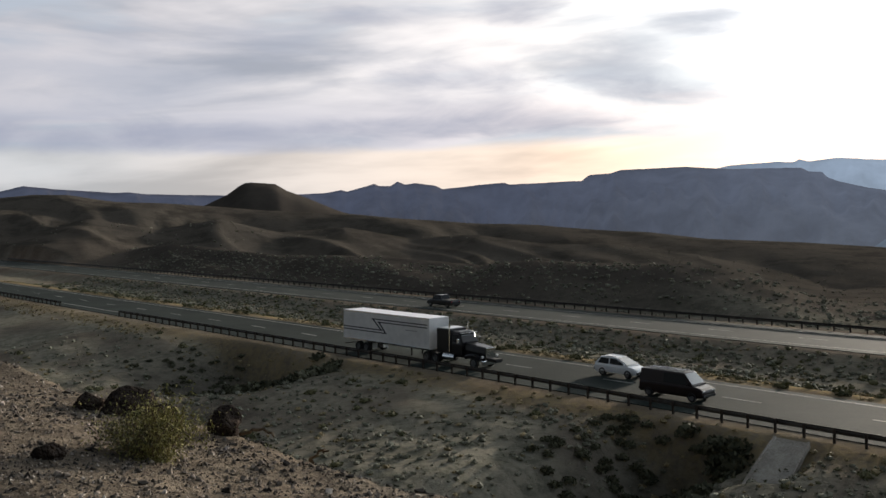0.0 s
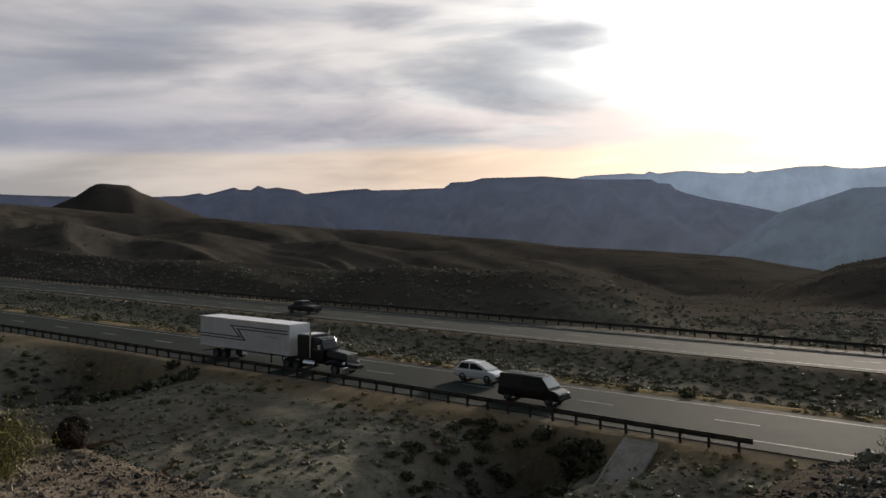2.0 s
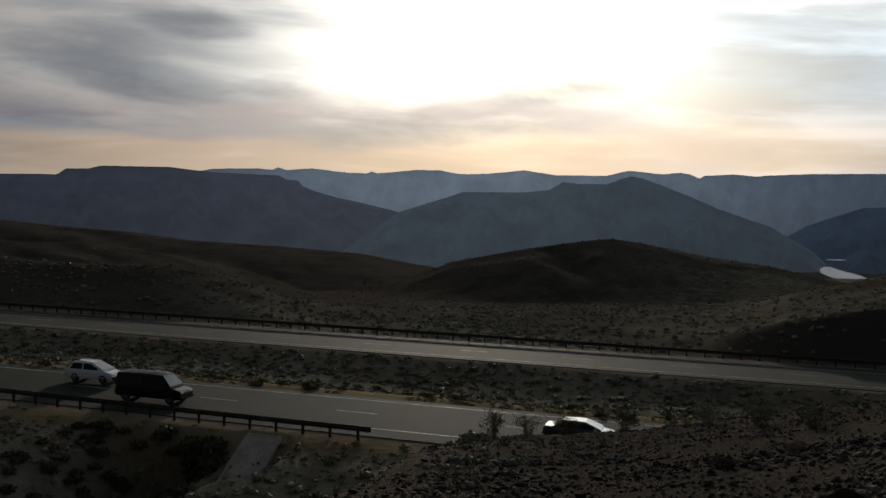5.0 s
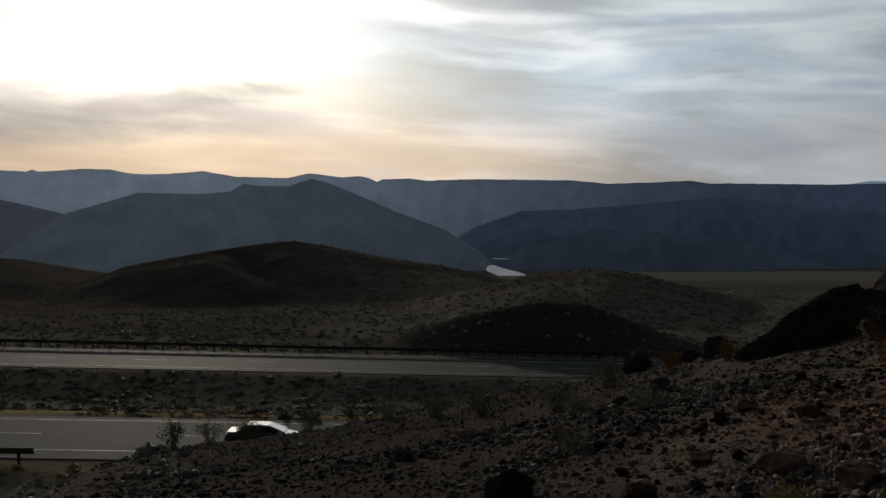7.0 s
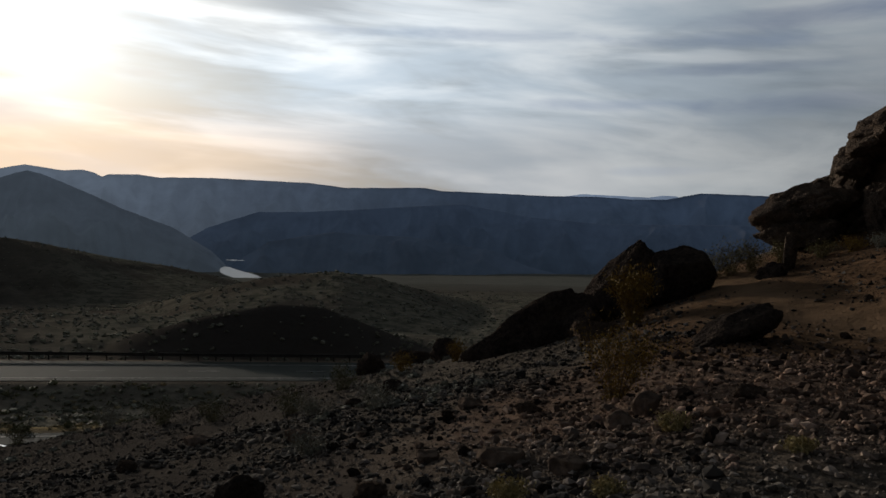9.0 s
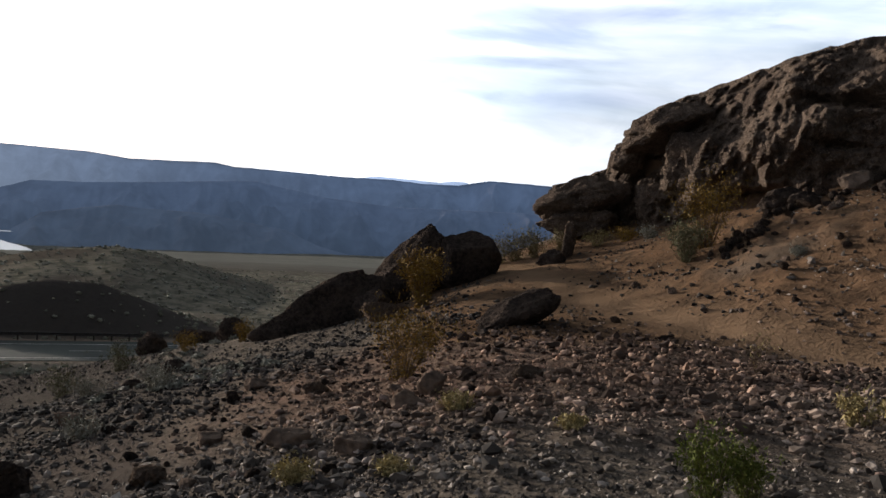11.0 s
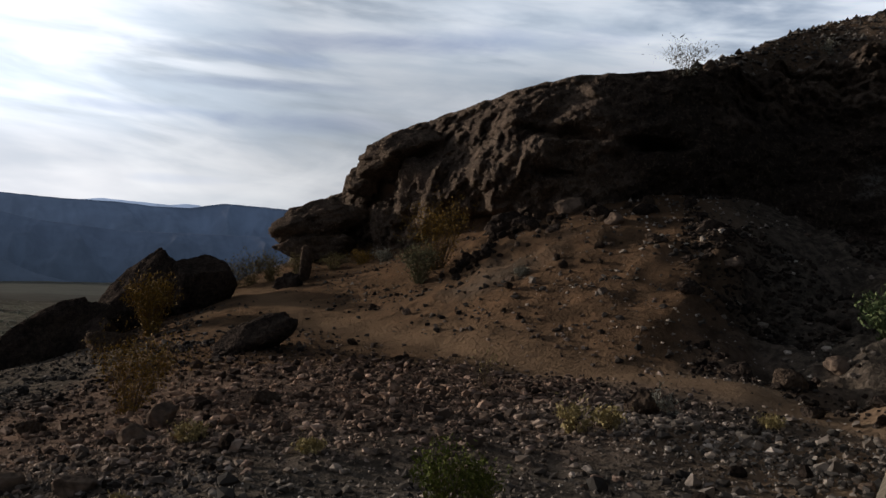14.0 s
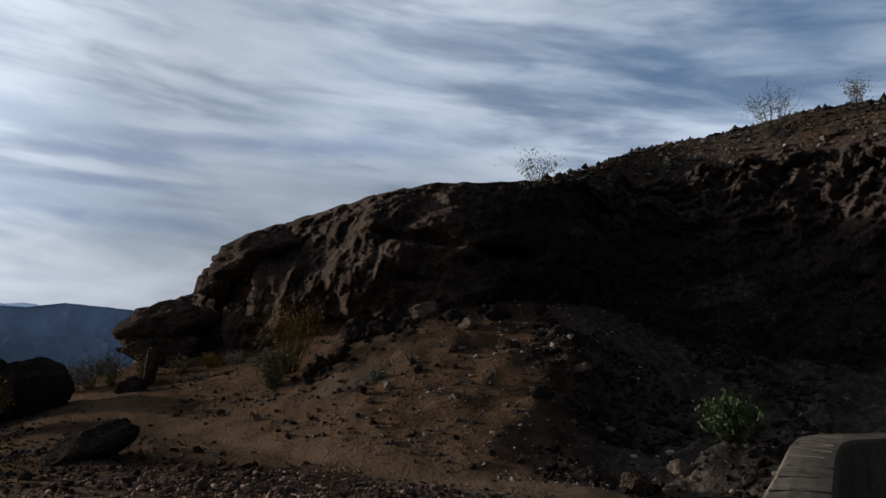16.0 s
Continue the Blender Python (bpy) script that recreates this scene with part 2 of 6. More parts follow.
def ground_material():
    m, k, b = material("desert_ground")
    p = k.n("TexCoord").outputs["Object"]
    geo = k.n("NewGeometry")
    big = k.noise(p, 0.012, 5, 0.6)
    mid = k.noise(p, 0.11, 6, 0.62)
    small = k.noise(p, 1.7, 6, 0.65)
    grit = k.noise(p, 14.0, 5, 0.7)
    col = k.mix(k.ramp(mid, 0.35, 0.68), (0.112, 0.098, 0.080), (0.245, 0.212, 0.168))
    col = k.mix(k.math("MULTIPLY", k.ramp(big, 0.42, 0.62), 0.5), col, (0.18, 0.122, 0.084))
    col = k.mix(k.math("MULTIPLY", k.ramp(small, 0.45, 0.72), 0.55), col, (0.060, 0.050, 0.042))
    col = k.mix(k.math("MULTIPLY", k.ramp(grit, 0.48, 0.75), 0.6), col, (0.28, 0.228, 0.185))
    wild = k.n("Attribute")
    wild.attribute_name = "scrub"
    speck = k.ramp(k.noise(p, 0.55, 5, 0.7), 0.47, 0.60)
    col = k.mix(k.math("MULTIPLY", k.math("MULTIPLY", speck, wild.outputs[2]), 0.6), col, (0.055, 0.050, 0.040))
    col = k.mix(k.math("MULTIPLY", wild.outputs[2], 0.85), col, (0.078, 0.069, 0.059))
    patch = k.ramp(k.noise(p, 0.045, 7, 0.7), 0.46, 0.60)
    col = k.mix(k.math("MULTIPLY", k.math("MULTIPLY", patch, wild.outputs[2]), 0.55), col, (0.034, 0.032, 0.027))
    sage = k.n("Attribute")
    sage.attribute_name = "sage"
    col = k.mix(k.math("MULTIPLY", sage.outputs[2], 0.7), col, k.mix(k.ramp(k.noise(p, 0.35, 5, 0.7), 0.42, 0.6), (0.20, 0.185, 0.145), (0.075, 0.08, 0.06)))
    tan = k.n("Attribute")
    tan.attribute_name = "flat"
    col = k.mix(tan.outputs[2], col, k.mix(k.ramp(k.noise(p, 0.8, 7, 0.75), 0.40, 0.62), (0.265, 0.243, 0.192), (0.14, 0.137, 0.105)))
    # grey-green valley floor, with distance haze mixed into its base colour
    far_haze = k.n("Attribute")
    far_haze.attribute_name = "valley"
    col = k.mix(far_haze.outputs[2], col, k.mix(k.noise(p, 0.02, 6, 0.7), (0.070, 0.076, 0.070), (0.20, 0.195, 0.170)))
    # rough dark slope; the shade under the cliff is mixed into its colour
    crag_shade = k.n("Attribute")
    crag_shade.attribute_name = "crag_shade"
    col = k.mix(k.math("MULTIPLY", crag_shade.outputs[2], 0.9), col, k.mix(k.ramp(small, 0.35, 0.65), (0.022, 0.019, 0.016), (0.070, 0.053, 0.040)))
    bare_shade = k.n("Attribute")
    # dark road cut and butte, plus painted shade of ridge, gullies and near slope
    bare_shade.attribute_name = "cut_shade"
    col = k.mix(k.math("MULTIPLY", bare_shade.outputs[2], 0.9), col, k.mix(small, (0.040, 0.035, 0.032), (0.075, 0.066, 0.058)))
    bank = k.n("Attribute")
    bank.attribute_name = "red_bank"
    col = k.mix(k.math("MULTIPLY", bank.outputs[2], 0.8), col, k.mix(k.ramp(k.noise(p, 3.0, 5, 0.7), 0.35, 0.7), (0.115, 0.094, 0.072), (0.255, 0.208, 0.158)))
    # stony soil, its colour lowered for the small shadows between stones
    rubble = k.n("Attribute")
    rubble.attribute_name = "rubble"
    col = k.mix(rubble.outputs[2], col, k.mix(k.ramp(k.noise(p, 5.0, 5, 0.7), 0.35, 0.7), (0.040, 0.036, 0.031), (0.150, 0.125, 0.101)))
    ruddy = k.n("Attribute")
    ruddy.attribute_name = "ruddy"
    col = k.mix(k.math("MULTIPLY", ruddy.outputs[2], 0.6), col, k.mix(k.ramp(small, 0.35, 0.7), (0.095, 0.062, 0.046), (0.225, 0.145, 0.104)))
    apron = k.n("Attribute")
    apron.attribute_name = "apron"
    col = k.mix(k.math("MULTIPLY", apron.outputs[2], 0.9), col, k.mix(k.ramp(small, 0.3, 0.7), (0.056, 0.036, 0.022), (0.160, 0.096, 0.055)))
    trod = k.n("Attribute")
    trod.attribute_name = "trod"
    col = k.mix(k.math("MULTIPLY", trod.outputs[2], 0.85), col, k.mix(small, (0.135, 0.089, 0.056), (0.232, 0.158, 0.100)))
    grass = k.n("Attribute")
    grass.attribute_name = "dry"
    col = k.mix(k.math("MULTIPLY", grass.outputs[2], k.ramp(small, 0.3, 0.6)), col, (0.38, 0.29, 0.14))
    k.put(b, "Base Color", col)
    b.inputs["Roughness"].default_value = 0.95
    b.inputs["Specular IOR Level"].default_value = 0.0
    bp = k.n("Bump")
    bp.inputs["Strength"].default_value, bp.inputs["Distance"].default_value = 1.0, 0.14
    k.put(bp, "Height", k.math("ADD", k.math("MULTIPLY", small, 1.2), k.math("MULTIPLY", grit, 0.35)))
    k.put(b, "Normal", bp.outputs[0])
    return m


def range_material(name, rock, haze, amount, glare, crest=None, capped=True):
    """Far mountains: gullied rock; the miles of hazy air are painted on as emission."""
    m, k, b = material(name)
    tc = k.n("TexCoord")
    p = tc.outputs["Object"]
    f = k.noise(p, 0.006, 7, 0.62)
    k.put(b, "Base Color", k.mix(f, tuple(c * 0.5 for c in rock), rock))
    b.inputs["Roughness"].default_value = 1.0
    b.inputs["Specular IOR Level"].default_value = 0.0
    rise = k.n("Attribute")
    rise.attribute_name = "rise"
    flank_shade = k.n("Attribute")
    flank_shade.attribute_name = "flank_shade"
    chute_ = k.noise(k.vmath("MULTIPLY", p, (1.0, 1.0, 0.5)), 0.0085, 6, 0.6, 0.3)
    # light and dark of gullies and flanks is painted into the glow
    relief = k.math("ADD", k.math("MULTIPLY", k.ramp(f, 0.34, 0.66), 0.35), k.math("ADD", k.math("MULTIPLY", k.ramp(chute_, 0.34, 0.66), 0.40), k.math("MULTIPLY", flank_shade.outputs[2], 0.22)))
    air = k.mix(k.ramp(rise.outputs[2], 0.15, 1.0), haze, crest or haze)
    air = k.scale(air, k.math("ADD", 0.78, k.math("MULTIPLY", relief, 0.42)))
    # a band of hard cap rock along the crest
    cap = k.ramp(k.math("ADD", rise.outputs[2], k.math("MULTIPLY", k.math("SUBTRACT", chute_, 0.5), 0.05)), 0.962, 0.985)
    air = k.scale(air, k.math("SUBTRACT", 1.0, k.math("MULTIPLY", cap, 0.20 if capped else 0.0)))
    # sun glare in the haze, added to the emission towards the sun
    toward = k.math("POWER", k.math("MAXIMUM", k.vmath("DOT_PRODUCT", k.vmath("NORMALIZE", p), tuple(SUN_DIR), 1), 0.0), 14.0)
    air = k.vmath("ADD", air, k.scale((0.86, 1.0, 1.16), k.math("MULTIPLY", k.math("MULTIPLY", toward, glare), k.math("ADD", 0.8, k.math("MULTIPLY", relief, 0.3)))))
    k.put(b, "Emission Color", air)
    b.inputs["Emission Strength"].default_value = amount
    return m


GROUND = ground_material()
ASPHALT = grainy("worn_asphalt", (0.026, 0.033, 0.030), (0.044, 0.053, 0.048), 6.0, 0.85, 0.12, 30, shine=0.03)
ASPHALT_DARK = grainy("dark_asphalt", (0.019, 0.026, 0.024), (0.036, 0.045, 0.041), 6.0, 0.85, 0.12, 30, shine=0.03)
WHITE_LINE = grainy("road_paint", (0.22, 0.22, 0.21), (0.55, 0.54, 0.51), 0.8, 0.7, 0.0, shine=0.1)
STEEL = grainy("weathered_steel", (0.030, 0.027, 0.025), (0.065, 0.060, 0.055), 0.8, 0.65, 0.1, 6, 0.3, shine=0.4)
ROCK = grainy("brown_volcanic_rock", (0.046, 0.036, 0.030), (0.150, 0.110, 0.081), 0.9, 0.95, 1.0, 9, spots=(0.21, 0.165, 0.13), pits=True, varnish=(0.040, 0.032, 0.027))
DARK_ROCK = grainy("dark_varnished_rock", (0.022, 0.019, 0.018), (0.085, 0.066, 0.054), 0.7, 0.9, 1.0, 8, pits=True)
FACE_ROCK = grainy("knobbly_conglomerate", (0.055, 0.043, 0.036), (0.166, 0.127, 0.098), 0.9, 0.95, 1.0, 9, spots=(0.23, 0.18, 0.14), pits=True, bared=(0.17, 0.162, 0.148), shade_tone=(0.032, 0.026, 0.022))
PINK_STONE = grainy("pinkish_stone", (0.16, 0.11, 0.088), (0.34, 0.255, 0.21), 0.25, 0.95, 0.5, 5)
STONE = grainy("loose_stones", (0.055, 0.043, 0.036), (0.20, 0.15, 0.115), 0.5, 0.95, 0.5, 5)


# ---------------------------------------------------------------- terrain
def lattice(ix, iy, seed):
    h = (ix.astype(np.int64) * 374761393 + iy.astype(np.int64) * 668265263 + seed * 1442695041) & 0x7FFFFFFF
    h = ((h ^ (h >> 13)) * 1274126177) & 0x7FFFFFFF
    return ((h ^ (h >> 16)) & 0xFFFF) / 65535.0


def value_noise(x, y, seed=0):
    ix, iy = np.floor(x), np.floor(y)
    fx, fy = x - ix, y - iy
    fx, fy = fx * fx * (3 - 2 * fx), fy * fy * (3 - 2 * fy)
    a, b = lattice(ix, iy, seed), lattice(ix + 1, iy, seed)
    c, d = lattice(ix, iy + 1, seed), lattice(ix + 1, iy + 1, seed)
    return (a + (b - a) * fx) * (1 - fy) + (c + (d - c) * fx) * fy


def fbm(x, y, octaves=4, seed=0):
    total, amp = 0.0, 0.5
    for o in range(octaves):
        total = total + amp * (value_noise(x, y, seed + o) - 0.5)
        x, y, amp = x * 2.03 + 3.1, y * 2.03 + 1.7, amp * 0.5
    return total * 2


def ridged(x, y, octaves=4, seed=0):
    total, amp = 0.0, 0.5
    for o in range(octaves):
        total = total + amp * (1 - np.abs(2 * value_noise(x, y, seed + o) - 1))
        x, y, amp = x * 2.1 + 5.3, y * 2.1 + 2.9, amp * 0.5
    return total


def smooth(t):
    t = np.clip(t, 0, 1)
    return t * t * (3 - 2 * t)


ROAD_D, ROAD_N = (0.68, -0.733), (0.733, 0.68)  # along the motorway (downhill) and across it


def road_coords(x, y):
    return x * ROAD_D[0] + y * ROAD_D[1], x * ROAD_N[0] + y * ROAD_N[1]


def road_level(s, n):
    s = np.clip(s, -420, 260)
    return -12.0 + 0.04 * (-0.98 * s + 0.191 * n - 50)


def road_point(s, n, lift=0.0):
    return Vector((s * ROAD_D[0] + n * ROAD_N[0], s * ROAD_D[1] + n * ROAD_N[1], float(road_level(s, n)) + lift))


# the hill under the camera: azimuth, then two knots of its slope (distance, height)
KNOT_AZ = [-180, -150, -135, -128, -123, -118, -112, -107, -102.6, -97, -91, -86, -80, -75, -70, -66, -62, -58, -52, -45, -40, -33, -25, -12, 2, 8, 13, 19, 26, 40, 90, 180]
KNOT_R1 = [8, 8, 7, 8, 9, 11, 12.2, 12.8, 13.6, 14.5, 17, 19, 14, 13, 13, 12, 12, 12, 12, 12, 12, 10, 6, 4, 4, 5, 5, 6, 8, 8, 8, 8]
KNOT_Z1 = [-1.6, -1.5, -1.45, -1.5, -1.55, -1.55, -1.43, -1.43, -1.43, -1.42, -1.38, -1.35, -1.6, -1.95, -2.15, -2.4, -2.6, -2.8, -3.1, -3.3, -3.4, -3.0, -2.5, -2.1, -1.9, -1.8, -1.75, -1.7, -1.6, -1.6, -1.6, -1.6]
KNOT_R2 = [30, 26, 21, 22.5, 23.2, 23.5, 22.2, 21.5, 20.9, 23.3, 26.6, 29.4, 24, 23, 25, 27, 29, 30, 31, 32, 33, 29, 14, 8, 8, 9, 10.5, 12, 16, 30, 60, 30]
KNOT_Z2 = [0, 1.0, 0.6, 0.35, 0.6, 1.25, 1.86, 1.56, 1.20, 0.76, 0.33, -0.2, -1.5, -2.3, -3.0, -3.5, -4.1, -4.9, -5.6, -6.3, -7.0, -6.2, -3.9, -2.4, -2.16, -2.04, -2.0, -1.84, -1.57, -1.7, -2, 0]
SOFT = (-3.0, -1.8, -0.6, 0.6, 1.8, 3.0)


def knot(az, table):
    """A table of the hill by azimuth, with its corners rounded off."""
    return sum(np.interp(az + o, KNOT_AZ, table) for o in SOFT) / len(SOFT)


# what lies beyond the second knot: the top of the knoll above the rock face
TOP_AZ = [-180, -150, -140, -130, -125.6, -120, -116, -113, -109, -105.7, -100, -95, -92, -89, -86, -84]
TOP_EL = [10, 14, 15.9, 15.9, 15.5, 14.2, 13.5, 12.8, 11.6, 10.8, 9.6, 7.6, 6.6, 3.2, 0.8, -1.0]


def ridge_layer(az, r, base, crest_az, crest_el, rc, front, back, gully, wave, seed, slant=0.0):
    """Height of a ridge whose crest stands at the distance rc, at the given elevations."""
    order = np.argsort(crest_az)
    ca, ce = np.array(crest_az)[order], np.array(crest_el)[order]
    el = np.interp(az, ca, ce)
    side = smooth((az - (ca[0] - 3)) / 3) * smooth(((ca[-1] + 3) - az) / 3)
    crest = np.tan(np.radians(el)) * rc
    across = np.radians(az) * rc / wave
    g = ridged(across - slant * r / wave + 0.5 * fbm(r / wave * 0.7, across * 0.7, 3, seed + 9), r / wave * 0.22, 4, seed) - 0.5
    t = (r - (rc - front)) / front
    inside = np.clip(t, 0, 1)
    t = inside + gully * g * inside * (1 - inside) * 4
    f = np.where(r < rc, np.clip(t, 0, 1) ** 0.85, np.exp(-((r - rc) / back) ** 2))
    return base + np.maximum(crest - base, 0) * f * side


LEFT_HILLS = ([26, 23.7, 21.9, 19.5, 16.3, 13.7, 11.1, 5.6, 2.9, -2.4, -5.8, -9.2, -12.6, -15.8, -21.1, -26.2, -30],
              [3.4, 3.6, 3.6, 3.2, 3.0, 2.8, 2.5, 2.1, 1.8, 1.3, 1.1, 0.7, 0.4, -0.1, -0.5, -1.0, -1.8])
FRONT_HILLS = ([25, 21, 17, 13.5, 10, 6, 2, -2, -6, -10, -15, -20], [1.2, 2.2, 1.5, 2.0, 1.1, 1.3, 0.5, 0.6, -0.1, -0.3, -1.0, -2.2])
BUTTE = ([16.5, 14.4, 12.9, 12.1, 11.7, 10.0, 9.6, 8.3, 6.3, 4.9, 3.0], [2.2, 2.8, 3.5, 4.1, 4.2, 4.05, 3.7, 3.2, 2.3, 1.9, 1.2])
DARK_RIDGE = ([20.5, 19.6, 18.3, 16.4, 13.1, 9.8, 6.4, 2.9, -2.3, -5.7, -10.9, -14, -16.5, -18.6, -20, -21.5],
              [-1.5, -0.2, 0.4, 0.6, 0.2, -0.3, -0.4, -0.7, -1.3, -1.1, -1.5, -1.5, -1.8, -2.4, -3.0, -3.8])
HILL_A = ([-26, -28.4, -31.8, -36.3, -40.1, -41.5, -43.3, -47.1, -50.5, -53.0, -55.5, -58], [-4.0, -2.8, -1.5, -0.7, -0.2, -0.1, -0.4, -1.2, -1.75, -2.35, -3.1, -3.8])
HILL_B = ([-44.9, -48.4, -51.8, -55.2, -57.1, -60.2, -63, -65.7, -68.2, -69.9, -73], [-6.2, -4.8, -3.4, -2.6, -2.3, -2.0, -2.5, -3.3, -4.2, -5.1, -6.5])
CUT_HILL = ([-46, -48.6, -52.6, -56.7, -59.5, -63, -64.7, -67], [-6.7, -5.8, -4.7, -4.0, -4.2, -5.6, -6.3, -7.4])


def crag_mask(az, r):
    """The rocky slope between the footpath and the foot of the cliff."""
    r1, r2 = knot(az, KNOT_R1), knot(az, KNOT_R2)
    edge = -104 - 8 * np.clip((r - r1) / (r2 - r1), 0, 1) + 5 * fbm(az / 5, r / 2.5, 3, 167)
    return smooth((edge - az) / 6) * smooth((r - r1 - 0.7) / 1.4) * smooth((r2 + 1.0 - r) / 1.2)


def terrain(x, y):
    r = np.hypot(x, y)
    az = np.degrees(np.arctan2(-x, y))
    s, n = road_coords(x, y)
    level = road_level(s, n)
    # motorway bench, wash below it, open valley beyond
    flush = np.maximum(smooth((n - 51) / 3) * smooth((73 - n) / 3), smooth((n - 87) / 3) * smooth((108 - n) / 2))
    low = level - 0.35 + 0.29 * flush
    wash = smooth((52 - n) / 18) * (1.7 + 1.3 * fbm(x / 26, y / 26, 4, 3))
    low = low - wash
    median = smooth((n - 70) / 6) * smooth((89.5 - n) / 6)
    low = low - median * (0.9 + 0.5 * fbm(x / 6, y / 6, 3, 5))
    valley = -9 - 0.034 * r + 2.5 * fbm(x / 120, y / 120, 4, 11) * smooth((r - 150) / 200)
    valley = valley + 8 * smooth((r - 2250) / 500) - 14 * np.exp(-((az + 54.3) / 2.2) ** 2) * smooth((r - 1300) / 250) * smooth((2350 - r) / 150)
    beyond = smooth((n - 106) / 110)
    low = low * (1 - beyond) + np.minimum(valley, low + 30) * beyond
    rough = smooth((n - 106) / 6) + smooth((50 - n) / 8)
    low = low + rough * 0.7 * fbm(x / 9, y / 9, 4, 21)
    # gully at the culvert
    gs = s + 32.8 + 1.2 * fbm(x / 5, y / 5, 2, 17)
    low = low - (4.6 + 2.0 * fbm(x / 4, y / 4, 3, 19)) * np.exp(-(gs / 4.2) ** 2) * smooth((53.5 - n) / 3) * smooth((n - 24) / 16)
    gw = s + 84 + 2.5 * fbm(x / 8, y / 8, 2, 27)
    low = low - (4.0 + 2.2 * fbm(x / 5, y / 5, 3, 29)) * np.exp(-(gw / 8.5) ** 2) * smooth((54 - n) / 3) * smooth((n - 34) / 12)
    # bed of the spillway
    fall_t = np.clip((53.6 - n) / 5.4, 0, 1)
    bed = level - 0.35 - 2.3 * fall_t ** 1.1
    inset = smooth((2.6 - np.abs(s + 27.2 - 0.6 * fall_t)) / 1.6) * smooth((54.2 - n) / 0.6) * smooth((n - 46.2) / 2)
    low = low + inset * (np.minimum(low, bed) - low)
    # hills beyond the motorway
    cosine = np.maximum(0.25, -np.sin(np.radians(az)) * ROAD_N[0] + np.cos(np.radians(az)) * ROAD_N[1])
    road_r = 107 / cosine
    h = low
    h = np.maximum(h, ridge_layer(az, r, low, *LEFT_HILLS, 520.0, 150.0, 160.0, 0.62, 85.0, 31, 0.5))
    h = np.maximum(h, ridge_layer(az, r, low, *FRONT_HILLS, 410.0, 110.0, 70.0, 0.6, 58.0, 36, 0.55))
    h = np.maximum(h, ridge_layer(az, r, low, *BUTTE, 900.0, 170.0, 120.0, 0.10, 60.0, 41))
    h = np.maximum(h, ridge_layer(az, r, low, *DARK_RIDGE, road_r * 1.28, road_r * 0.24, road_r * 0.2, 0.5, 30.0, 51, 0.5))
    h = np.maximum(h, ridge_layer(az, r, low, *HILL_A, 360.0, 90.0, 90.0, 0.75, 42.0, 61, 0.4))
    h = np.maximum(h, ridge_layer(az, r, low, *HILL_B, 205.0, 55.0, 60.0, 0.45, 26.0, 71, 0.3))
    h = np.maximum(h, ridge_layer(az, r, low, *CUT_HILL, road_r * 1.10, road_r * 0.085, 14.0, 0.10, 9.0, 81))
    # keep the carriageways clear
    bench = smooth((n - 53) / 3) * smooth((109 - n) / 3)
    h = h * (1 - bench) + np.minimum(h, low) * bench
    # the hill the camera stands on
    r1, z1 = knot(az, KNOT_R1), knot(az, KNOT_Z1)
    r2, z2 = knot(az, KNOT_R2), knot(az, KNOT_Z2)
    inner = -1.6 + (z1 + 1.6) * r / r1
    # east of the mound the bank is hollowed out below the cliff, in the mound's shade
    up = np.clip((r - r1) / np.maximum(r2 - r1, 0.1), 0, 1)
    scoop = 1 + 1.7 * (1 - 0.6 * smooth((-116 - az) / 5)) * smooth((-105.0 - 13.0 * up - az + 4.5 * fbm(x / 2.6, y / 2.6, 3, 165)) / 9.0) * smooth((az + 150) / 10)
    outer = z1 + (z2 - z1) * up ** scoop
    hill = np.where(r < r1, inner, outer)
    fall = 0.52 * np.maximum(r - r2, 0) * (1 + 0.25 * fbm(x / 7, y / 7, 3, 91))
    top = np.interp(az, TOP_AZ, TOP_EL)
    has_top = smooth((-84.5 - az) / 3)
    rt = r2 + 2.5 + smooth((-107 - az) / 12) * 9
    crest = np.tan(np.radians(top)) * rt
    rise = z2 + (crest - z2) * smooth((r - r2) / np.maximum(rt - r2, 0.1)) - 0.10 * np.maximum(r - rt, 0) - 0.3 * np.maximum(r - rt - 25, 0)
    hill = np.where(r < r2, hill, (hill - fall) * (1 - has_top) + rise * has_top)
    hill = hill + 0.10 * fbm(x / 1.3, y / 1.3, 4, 101) * smooth((r - 1.5) / 4) + 0.3 * fbm(x / 6, y / 6, 2, 111) * smooth((r - 6) / 10)
    ledgy = smooth((-92 - az) / 4) * smooth((az + 112) / 4) * smooth((r - r1 - 1.0) / 2.0) * smooth((r2 - r) / 1.5)
    hill = hill + ledgy * (0.30 * ridged(x / 1.1, y / 1.1, 4, 169) - 0.15)
    hill = hill + crag_mask(az, r) * (0.75 * ridged(x / 1.5, y / 1.5, 4, 161) - 0.38 + 0.34 * fbm(x / 0.6, y / 0.6, 2, 163))
    court = smooth((-127.0 - az) / 0.8) * smooth((az + 176) / 4) * smooth((14.6 - r) / 0.6) * smooth((r - 2.2) / 1.0)
    hill = hill + court * (np.minimum(hill, -3.4) - hill)
    bank_ = smooth((-122.8 - az) / 1.5) * smooth((az + 150) / 4) * smooth((17.0 - r) / 2.0)
    hill = hill + bank_ * (np.minimum(hill, -0.95) - hill)
    blend = 1.2
    gap = np.clip((hill - h) / blend, -30, 30)
    return np.where(gap > 20, hill, np.where(gap < -20, h, h + blend * np.logaddexp(0, gap)))


def ground_z(x, y):
    return float(terrain(np.array([float(x)]), np.array([float(y)]))[0])


def polar(az, r):
    a = radians(az)
    return -math.sin(a) * r, math.cos(a) * r


